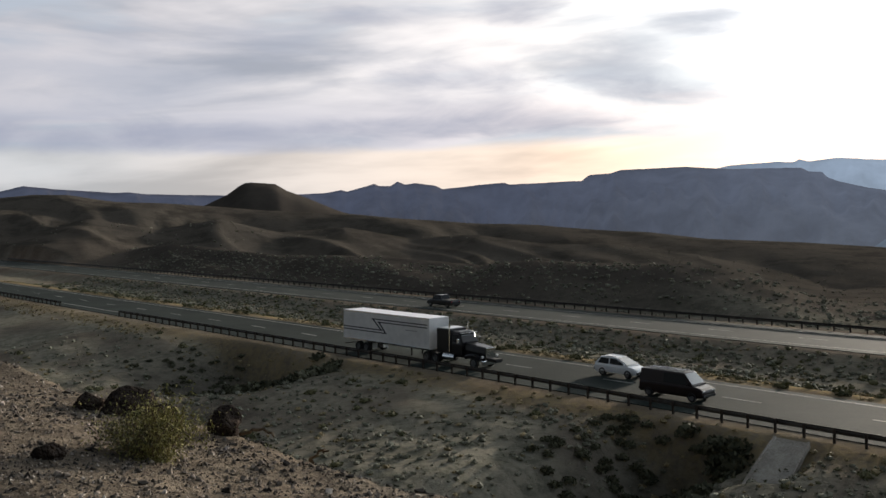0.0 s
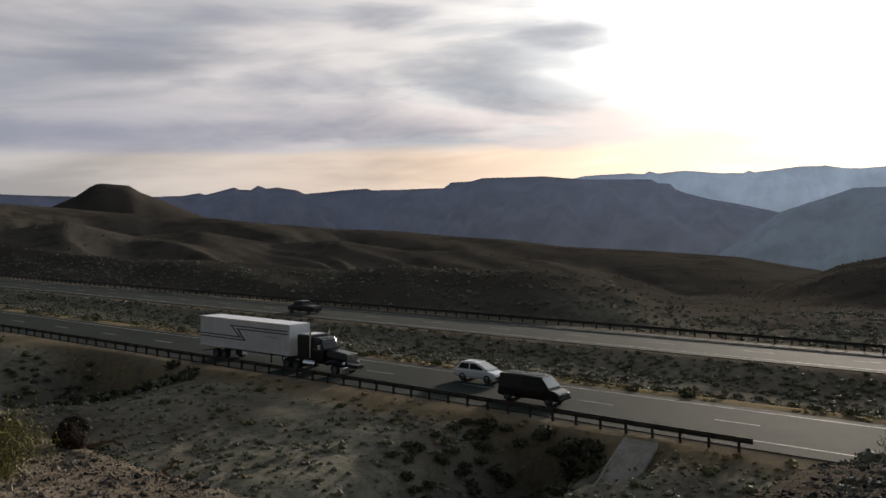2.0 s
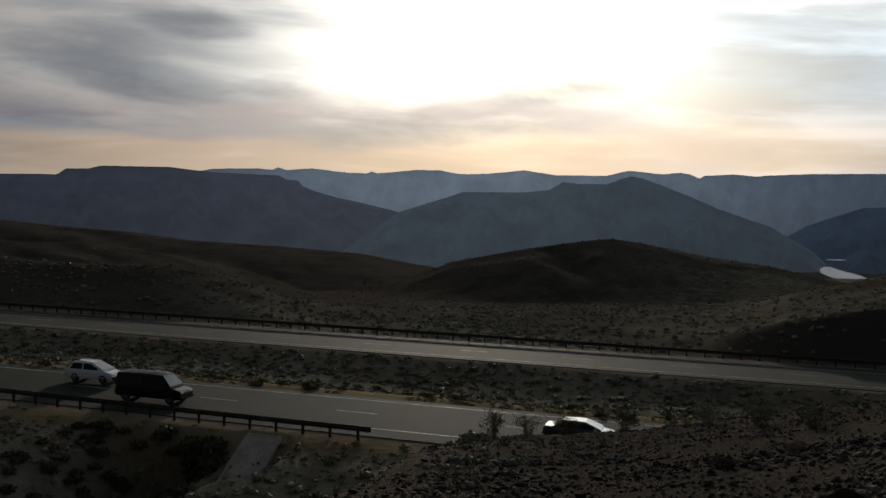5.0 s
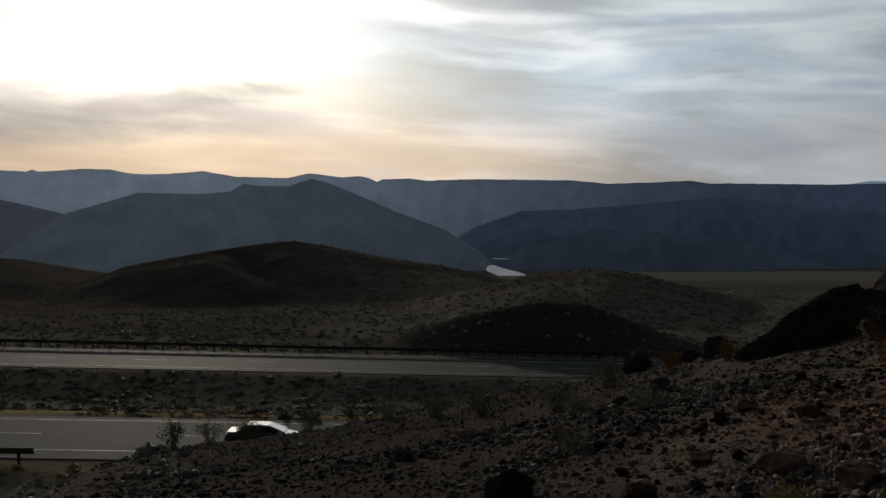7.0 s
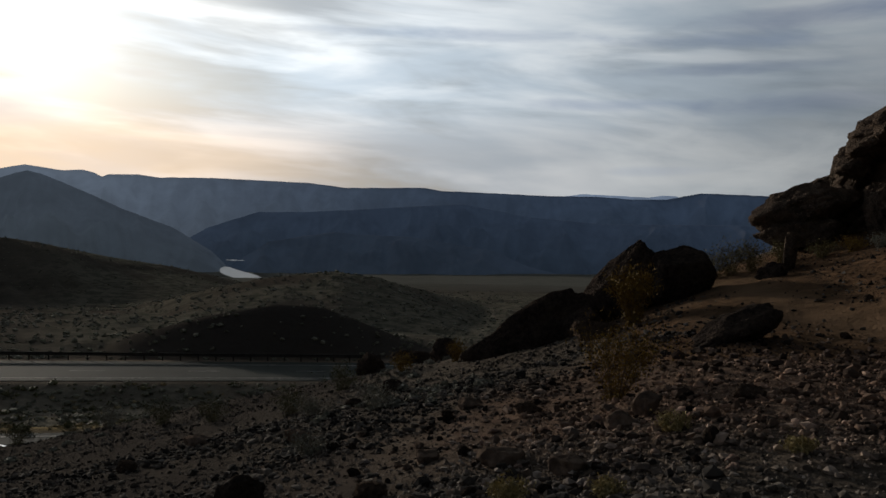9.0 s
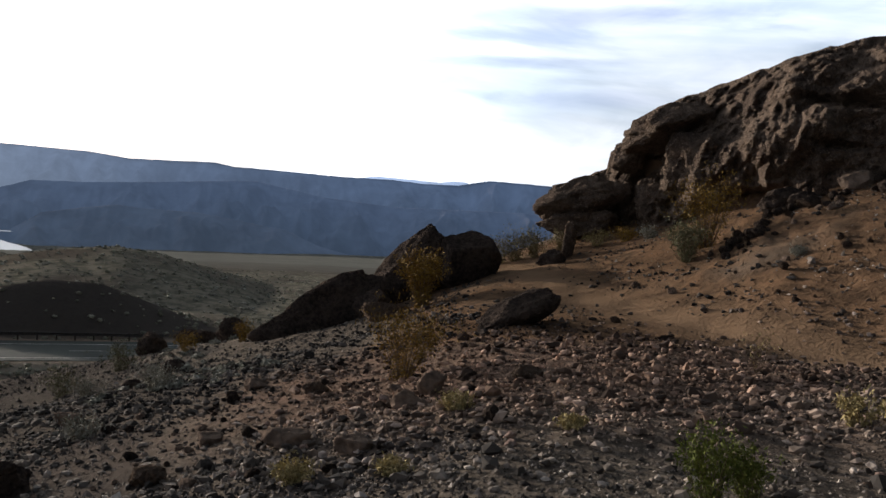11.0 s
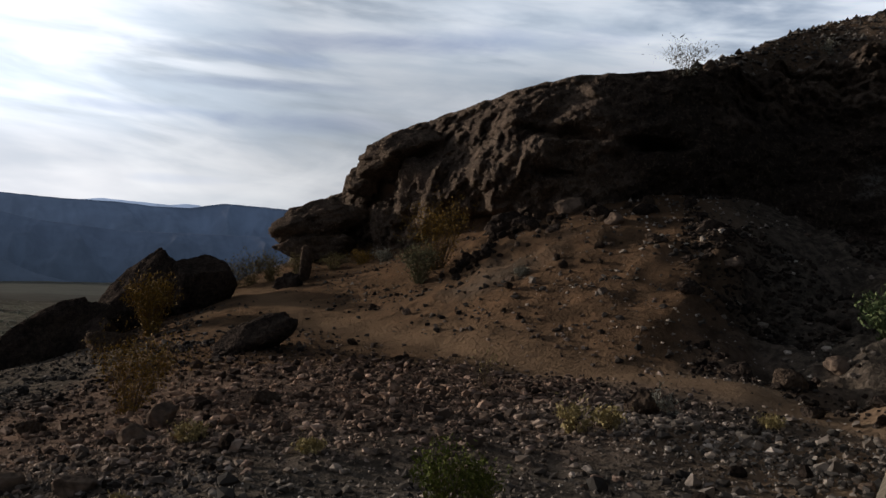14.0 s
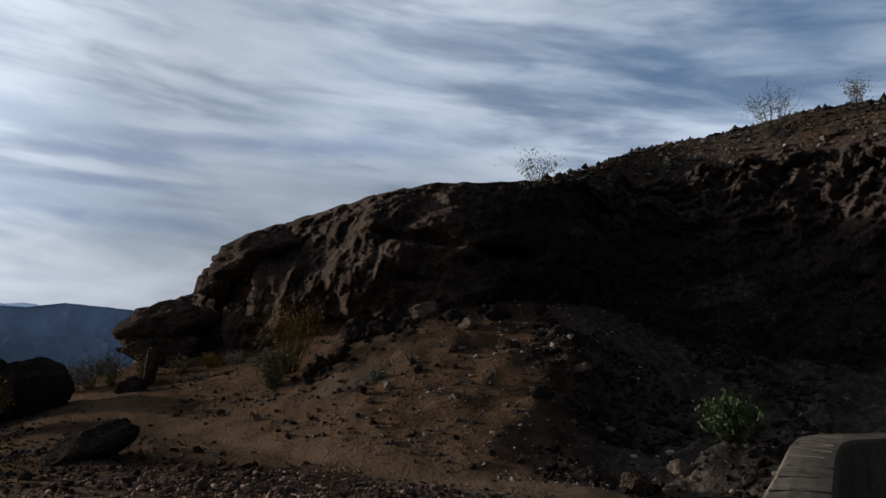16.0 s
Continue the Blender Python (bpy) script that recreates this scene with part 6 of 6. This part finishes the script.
for i, (a, r, h, w, mt) in enumerate([(-34.2, 29.0, 1.25, 1.3, 0), (-36.4, 30.5, 1.0, 1.3, 1), (-38.6, 31.5, 1.0, 1.5, 0), (-42.3, 31.0, 0.9, 1.4, 0), (-47.0, 29.5, 0.9, 1.3, 1), (-50.0, 27.0, 0.9, 1.6, 0), (-53.0, 24.5, 0.8, 1.5, 0), (-57.5, 22.0, 0.8, 1.4, 0), (-60.6, 24.0, 0.9, 1.5, 0), (-64.4, 24.5, 0.8, 1.0, 2), (-67.6, 24.0, 0.8, 0.9, 2), (-59.0, 18.0, 0.55, 1.1, 1), (-62.6, 15.5, 0.6, 1.3, 1), (-58.6, 12.0, 0.4, 0.9, 1), (-84.0, 25.0, 1.1, 1.7, 4), (-82.9, 25.0, 0.9, 1.5, 4), (-85.3, 24.8, 1.0, 1.5, 4), (-86.8, 25.0, 0.7, 1.1, 4), (-89.0, 24.4, 0.6, 1.1, 4), (-90.6, 24.2, 0.55, 1.0, 2), (-92.0, 23.5, 0.45, 0.7, 1), (-101.2, 22.0, 0.4, 0.5, 2), (-80.8, 8.0, 0.25, 0.4, 3), (-71.0, 6.6, 0.28, 0.42, 3), (-77.0, 6.4, 0.22, 0.35, 3), (-88.0, 7.2, 0.2, 0.34, 3), (-46.5, 8.5, 0.3, 0.5, 3), (-100.5, 18.0, 0.3, 0.5, 1), (-115.5, 10.2, 0.22, 0.4, 3)]):
    mat_, word = ((LEAF_OLIVE, "olive"), (LEAF_GREY, "grey-green"), (LEAF_RUST, "rusty brown"), (LEAF_YELLOW, "straw yellow"), (LEAF_STRAW, "olive and straw coloured"))[mt]
    bush(word + " desert bush on the stony hillside", a, r, h * 0.75, w * 0.75, mat_, 40 + i, 30, int(800 + 500 * w), 0.011 + 0.010 * h, 0.45)


def scatter_shrubs(name, spots, sizes, mat, seed, blades=26, label="", spread=0.5):
    """Far scrub: clumps of small leaf blades in one mesh."""
    rng = np.random.default_rng(seed)
    n = len(spots)
    x, y = spots[:, 0], spots[:, 1]
    z = terrain(x, y)
    c = np.repeat(np.stack([x, y, z], -1), blades, 0)
    s = np.repeat(sizes, blades)[:, None]
    d = rng.normal(size=(n * blades, 3))
    d /= np.linalg.norm(d, axis=1)[:, None]
    d[:, 2] = np.abs(d[:, 2]) * 0.75
    c = c + d * s * spread * rng.uniform(0.55, 1.0, (n * blades, 1))
    u = rng.normal(size=(n * blades, 3)) + d * 0.8
    u /= np.linalg.norm(u, axis=1)[:, None]
    w = np.cross(u, rng.normal(size=(n * blades, 3)))
    w /= np.linalg.norm(w, axis=1)[:, None]
    k = s * 0.105 * rng.uniform(0.6, 1.4, (n * blades, 1))
    v = np.stack([c - u * k, c + w * k * 0.6, c + u * k, c - w * k * 0.6], 1).reshape(-1, 3)
    f = np.arange(len(v)).reshape(-1, 4).tolist()
    # twiggy heart of every clump: an uneven low dome
    t = (1 + 5 ** 0.5) / 2
    ico = np.array([(-1, t, 0), (1, t, 0), (-1, -t, 0), (1, -t, 0), (0, -1, t), (0, 1, t), (0, -1, -t), (0, 1, -t), (t, 0, -1), (t, 0, 1), (-t, 0, -1), (-t, 0, 1)]) / 1.9
    dome = ico[None] * rng.uniform(0.55, 1.1, (n, 12, 1)) * (sizes * spread * 0.72)[:, None, None] * np.array([1.0, 1.0, 0.72])
    dome = dome + np.stack([x, y, z + sizes * spread * 0.22], -1)[:, None]
    tri = np.array([(0, 11, 5), (0, 5, 1), (0, 1, 7), (0, 7, 10), (0, 10, 11), (1, 5, 9), (5, 11, 4), (11, 10, 2), (10, 7, 6), (7, 1, 8), (3, 9, 4), (3, 4, 2), (3, 2, 6), (3, 6, 8), (3, 8, 9), (4, 9, 5), (2, 4, 11), (6, 2, 10), (8, 6, 7), (9, 8, 1)])
    f += (tri[None] + len(v) + np.arange(n)[:, None, None] * 12).reshape(-1, 3).tolist()
    v = np.concatenate([v, dome.reshape(-1, 3)])
    ob = mesh_object(name, v.tolist(), f, mat, False)
    return tagged(ob, label, "shrubs", kind="stuff")


def road_spots(count, s_range, n_range, seed, clump=0.0):
    rng = np.random.default_rng(seed)
    s = rng.uniform(*s_range, count * 2)
    n = rng.uniform(*n_range, count * 2)
    keep = value_noise(s / 5, n / 5, seed) > clump
    s, n = s[keep][:count], n[keep][:count]
    return np.stack([s * ROAD_D[0] + n * ROAD_N[0], s * ROAD_D[1] + n * ROAD_N[1]], -1)


def sized(count, lo, hi, seed):
    return lo + (hi - lo) * np.random.default_rng(seed).random(count) ** 1.8


sp = road_spots(5600, (-220, 70), (72.0, 89.5), 5, 0.12)
scatter_shrubs("median_scrub", sp, sized(len(sp), 0.4, 1.2, 1), DULL_SCRUB, 1, 13, "grey-green scrub filling the motorway median")
sp = road_spots(1300, (-220, 70), (72.0, 89.5), 6, 0.3)
scatter_shrubs("median_scrub", sp, sized(len(sp), 0.4, 1.3, 2), LEAF_OLIVE, 2, 22, "olive scrub filling the motorway median")
sp = road_spots(700, (-220, 70), (72.0, 89.5), 16, 0.3)
scatter_shrubs("median_grass", sp, sized(len(sp), 0.3, 0.8, 12), DRY_GRASS, 12, 26, "dry straw tufts in the motorway median")
sp = road_spots(2600, (-260, 70), (107.2, 134.0), 17, 0.2)
scatter_shrubs("roadside_scrub", sp, sized(len(sp), 0.4, 1.3, 13), DULL_SCRUB, 13, 16, "grey scrub on the flat beyond the far carriageway")
sp = road_spots(1700, (-220, 70), (68.6, 72.2), 7, 0.35)
scatter_shrubs("verge_grass", sp, sized(len(sp), 0.3, 0.75, 3), DRY_GRASS, 3, 24, "dry yellow grass along the carriageway edge")
sp = road_spots(160, (-200, 60), (69.0, 72.0), 8, 0.2)
scatter_shrubs("verge_scrub", sp, sized(len(sp), 0.7, 1.5, 4), LEAF_OLIVE, 4, 80, "dark olive bushes on the verge")
sp = road_spots(420, (-170, 20), (49.0, 54.2), 9, 0.35)
scatter_shrubs("verge_grass", sp, sized(len(sp), 0.3, 0.8, 5), DRY_GRASS, 5, 30, "dry yellow grass below the guard rail")


def flat_spots(count, az_range, r_range, seed, test, clump=0.3, unit=12.0):
    rng = np.random.default_rng(seed)
    a = np.radians(rng.uniform(*az_range, count * 4))
    r = np.exp(rng.uniform(math.log(r_range[0]), math.log(r_range[1]), count * 4))
    x, y = -np.sin(a) * r, np.cos(a) * r
    s, n = road_coords(x, y)
    keep = test(s, n, r, np.degrees(a)) & (value_noise(x / unit, y / unit, seed) > clump)
    return np.stack([x[keep], y[keep]], -1)[:count]


sp = flat_spots(600, (-34, 28), (26, 130), 11, lambda s, n, r, a: n < 52)
scatter_shrubs("flat_scrub", sp, sized(len(sp), 0.35, 1.3, 6), LEAF_OLIVE, 6, 46, "olive scrub on the stony flat below the road")
sp = flat_spots(5600, (-34, 28), (26, 130), 12, lambda s, n, r, a: n < 52)
scatter_shrubs("flat_scrub", sp, sized(len(sp), 0.15, 0.95, 7), DULL_SCRUB, 7, 13, "grey scrub on the stony flat below the road")
sp = flat_spots(900, (-34, 28), (26, 130), 13, lambda s, n, r, a: n < 52)
scatter_shrubs("flat_grass", sp, sized(len(sp), 0.3, 0.8, 8), DRY_GRASS, 8, 26, "dry grass tufts on the flat below the road")
sp = road_spots(110, (-40, -29.5), (43, 53.2), 21, 0.05)
scatter_shrubs("gully_bushes", sp, sized(len(sp), 0.9, 2.6, 21), LEAF_DARK, 21, 110, "dark olive bushes in the gully below the road")
sp = road_spots(100, (-97, -71), (42, 53.4), 22, 0.15)
scatter_shrubs("gully_bushes", sp, sized(len(sp), 0.8, 2.3, 22), LEAF_DARK, 22, 90, "dark olive bushes in the wash below the guard rail")
sp = flat_spots(3400, (-72, 28), (108, 420), 14, lambda s, n, r, a: n > 109, 0.32, 30)
scatter_shrubs("hill_scrub", sp, sized(len(sp), 0.5, 1.5, 9), DULL_SCRUB, 9, 12, "sparse dull scrub on the hills beyond the road")
sp = flat_spots(2400, (-72, -30), (108, 420), 15, lambda s, n, r, a: n > 109, 0.38, 30)
scatter_shrubs("hill_scrub", sp, sized(len(sp), 0.5, 1.4, 10), LEAF_GREY, 10, 14, "sparse grey scrub on the hills beyond the road")
sp = flat_spots(240, (-70, -30), (6, 34), 16, lambda s, n, r, a: n < 52, 0.45, 5)
scatter_shrubs("slope_scrub", sp, sized(len(sp), 0.12, 0.4, 11), LEAF_GREY, 11, 60, "small grey weeds on the stony slope")


# ---------------------------------------------------------------- loose stones
def stone_material():
    m, k, b = material("mixed_loose_stones")
    rnd = k.n("NewGeometry").outputs["Random Per Island"]
    p = k.n("TexCoord").outputs["Object"]
    ramp = k.n("ValToRGB")
    k.put(ramp, 0, rnd)
    e = ramp.color_ramp.elements
    e[0].position, e[0].color = 0.0, (0.022, 0.021, 0.020, 1)
    e[1].position, e[1].color = 1.0, (0.60, 0.53, 0.46, 1)
    for pos, col in ((0.34, (0.085, 0.076, 0.067, 1)), (0.66, (0.230, 0.192, 0.158, 1)), (0.92, (0.36, 0.305, 0.255, 1))):
        q = e.new(pos)
        q.color = col
    col = k.mix(k.ramp(k.noise(p, 18, 4, 0.6), 0.35, 0.7), ramp.outputs[0], k.mix(0.5, ramp.outputs[0], (0.06, 0.05, 0.042)))
    col = k.mix(k.math("MULTIPLY", k.ramp(k.noise(p, 0.38, 3, 0.5), 0.48, 0.62), 0.65), col, k.mix(1.0, col, (0.45, 0.46, 0.50), "MULTIPLY"))
    away = k.vmath("LENGTH", k.vmath("MULTIPLY", k.vmath("SUBTRACT", p, (11.6, 0.3, 0.0)), (1.0, 1.0, 0.0)), out=1)
    ruddy = k.ramp(k.math("ADD", away, k.math("MULTIPLY", k.noise(p, 0.5, 3, 0.6), 4.0)), 7.8, 4.0)
    col = k.mix(1.0, col, k.mix(ruddy, (1.0, 1.02, 1.03), (1.18, 0.93, 0.80)), "MULTIPLY")
    # stones on the backlit slope: their shaded sides painted by darkening the colour
    down = k.ramp(k.math("ADD", k.vmath("DOT_PRODUCT", p, (0.69, 0.72, 0.0), 1), k.math("MULTIPLY", k.noise(p, 0.45, 3, 0.6), 3.0)), 9.5, 14.0)
    col = k.mix(k.math("MULTIPLY", down, 0.8), col, k.mix(1.0, col, (0.33, 0.34, 0.35), "MULTIPLY"))
    k.put(b, "Base Color", col)
    b.inputs["Roughness"].default_value = 0.92
    b.inputs["Specular IOR Level"].default_value = 0.04
    return m


STONE_MIX = stone_material()


def loose_stones(name, x, y, size, seed, label, fine=False, mat=None):
    rng = np.random.default_rng(seed)
    n = len(x)
    t = (1 + 5 ** 0.5) / 2
    ico = np.array([(-1, t, 0), (1, t, 0), (-1, -t, 0), (1, -t, 0), (0, -1, t), (0, 1, t), (0, -1, -t), (0, 1, -t), (t, 0, -1), (t, 0, 1), (-t, 0, -1), (-t, 0, 1)])
    ico /= np.linalg.norm(ico[0])
    fc = np.array([(0, 11, 5), (0, 5, 1), (0, 1, 7), (0, 7, 10), (0, 10, 11), (1, 5, 9), (5, 11, 4), (11, 10, 2), (10, 7, 6), (7, 1, 8), (3, 9, 4), (3, 4, 2), (3, 2, 6), (3, 6, 8), (3, 8, 9), (4, 9, 5), (2, 4, 11), (6, 2, 10), (8, 6, 7), (9, 8, 1)])
    if fine:
        ico = np.array([(1, 0, -0.35), (-1, 0, -0.35), (0, 1, -0.35), (0, -1, -0.35), (0, 0, 1)], float)
        fc = np.array([(0, 2, 4), (2, 1, 4), (1, 3, 4), (3, 0, 4)])
    corners = len(ico)
    v = ico[None] * rng.uniform(0.7, 1.2, (n, corners, 1)) + rng.normal(0, 0.17, (n, corners, 3))
    v = v * np.stack([rng.uniform(0.8, 1.3, n), rng.uniform(0.7, 1.1, n), rng.uniform(0.45, 0.9, n)], -1)[:, None]
    a = rng.uniform(0, 2 * math.pi, n)
    c, s = np.cos(a)[:, None], np.sin(a)[:, None]
    vx, vy = v[..., 0] * c - v[..., 1] * s, v[..., 0] * s + v[..., 1] * c
    v = np.stack([vx, vy, v[..., 2]], -1) * (size / 2)[:, None, None]
    z = terrain(x, y) + size * 0.16
    v = v + np.stack([x, y, z], -1)[:, None]
    f = (fc[None] + np.arange(n)[:, None, None] * corners).reshape(-1, 3)
    ob = mesh_object(name, v.reshape(-1, 3).tolist(), f.tolist(), mat or STONE_MIX, False)
    return tagged(ob, label, "stones", kind="stuff")


def stone_field():
    rng = np.random.default_rng(77)
    n = 270000
    a = np.radians(rng.uniform(-128, 30, n))
    r = np.exp(rng.uniform(math.log(1.6), math.log(46), n))
    x, y = -np.sin(a) * r, np.cos(a) * r
    deg = np.degrees(a)
    dens = 0.25 + 0.75 * smooth((value_noise(x / 2.2, y / 2.2, 301) - 0.25) / 0.4)
    dens *= 1 - 0.96 * np.exp(-(path_distance(x, y) / 0.75) ** 2)
    upper = smooth((-84 - deg) / 6) * smooth((r - knot(deg, KNOT_R1)) / 1.5)
    dens *= 1 - 0.1 * upper
    dens *= 1 - 0.2 * smooth((-74 - deg) / 5) * smooth((r - 12.5) / 2)
    r2 = knot(deg, KNOT_R2)
    dens *= np.where((r > r2 + 10) & (deg > -84), 0.3, 1.0) * np.where((r > r2) & (deg < -86), 0.0, 1.0)
    dens *= 1 - 0.75 * crag_mask(deg, r)
    keep = rng.random(n) < dens
    x, y, r = x[keep], y[keep], r[keep]
    size = np.exp(rng.normal(math.log(0.031), 0.52, len(x))) * (0.62 + 0.06 * np.minimum(r, 18))
    size = size * (1 - 0.4 * smooth((np.degrees(np.arctan2(-x, y)) + 30) / 30))
    size = np.clip(size, 0.014, 0.17)
    m = 48000
    ga = np.radians(rng.uniform(-118, 30, m))
    gr = np.exp(rng.uniform(math.log(1.0), math.log(17), m))
    gx, gy = -np.sin(ga) * gr, np.cos(ga) * gr
    ok = rng.random(m) < (1 - 0.9 * np.exp(-(path_distance(gx, gy) / 0.7) ** 2)) * (0.35 + 0.65 * value_noise(gx, gy, 303))
    gx, gy, gr = gx[ok], gy[ok], gr[ok]
    loose_stones("fine_gravel", gx, gy, np.clip(np.exp(rng.normal(math.log(0.028), 0.35, len(gx))) * (0.8 + 0.05 * gr), 0.012, 0.08), 15, "fine angular gravel between the larger stones", True)
    a = np.radians(rng.uniform(-136, -107, 12000))
    q = knot(np.degrees(a), KNOT_R2) + rng.uniform(3.0, 14, 12000)
    kx, ky = -np.sin(a) * q, np.cos(a) * q
    loose_stones("knoll_stones", kx, ky, np.clip(np.exp(rng.normal(math.log(0.085), 0.55, 12000)), 0.04, 0.45), 6, "weathered stones strewn over the top of the knoll", True)
    # talus in dark rock, its tone standing in for the cliff's shade
    a = rng.uniform(-127, -110, 6000)
    q = knot(a, KNOT_R1) + 0.8 + rng.random(6000) ** 0.8 * (knot(a, KNOT_R2) - knot(a, KNOT_R1) - 0.4)
    tx, ty = -np.sin(np.radians(a)) * q, np.cos(np.radians(a)) * q
    ok = value_noise(tx / 1.6, ty / 1.6, 401) > 0.55 - 0.2 * smooth((-112 - a) / 8)
    tx, ty = tx[ok], ty[ok]
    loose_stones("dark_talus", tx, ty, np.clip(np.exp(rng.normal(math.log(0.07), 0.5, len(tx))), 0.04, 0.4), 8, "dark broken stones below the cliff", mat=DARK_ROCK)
    wee = (size < 0.058) | (r > 20)
    loose_stones("small_stones", x[wee], y[wee], size[wee], 16, "small brown and grey stones covering the hillside", True)
    x, y, size = x[~wee], y[~wee], size[~wee]
    loose_stones("loose_stones", x, y, size, 5, "mixed brown and dark loose stones covering the hillside")


stone_field()


# ---------------------------------------------------------------- fallen branches
def fallen_branch(label, ends, thick, seed):
    rng = random.Random(seed)
    ob = new("fallen_branch")
    pts = []
    a, b = (on_ground(*e, lift) for e, lift in zip(ends, (0.02, 0.16)))
    ob.location = a
    for i in range(9):
        t = i / 8
        q = a.lerp(b, t) - a
        pts.append(q + Vector((rng.uniform(-1, 1), rng.uniform(-1, 1), rng.uniform(0, 1))) * 0.03 + Vector((0, 0, 0.06 * math.sin(t * 3.1))))
    verts, faces = [], []
    for i, q in enumerate(pts):
        rad = thick * (1 - 0.07 * i)
        for j in range(6):
            w = 2 * math.pi * j / 6
            verts.append(q + Vector((math.cos(w) * rad * 0.7, math.sin(w) * rad * 0.7, math.cos(w + 1) * rad)))
    for i in range(8):
        for j in range(6):
            faces.append((i * 6 + j, i * 6 + (j + 1) % 6, i * 6 + 6 + (j + 1) % 6, i * 6 + 6 + j))
    faces += [tuple(range(6)), tuple(range(48, 54))]
    me = bpy.data.meshes.new("fallen_branch")
    me.from_pydata(verts, [], faces)
    me.materials.append(TWIG)
    stick = new("stick", me)
    stick.parent = ob
    tagged(ob, label, "branch")


fallen_branch("dark dry branch lying on the stony edge", ((12.6, 10.2), (10.6, 9.6)), 0.025, 1)
fallen_branch("pale dry stick lying on the stony edge", ((8.6, 9.4), (7.4, 8.7)), 0.022, 2)
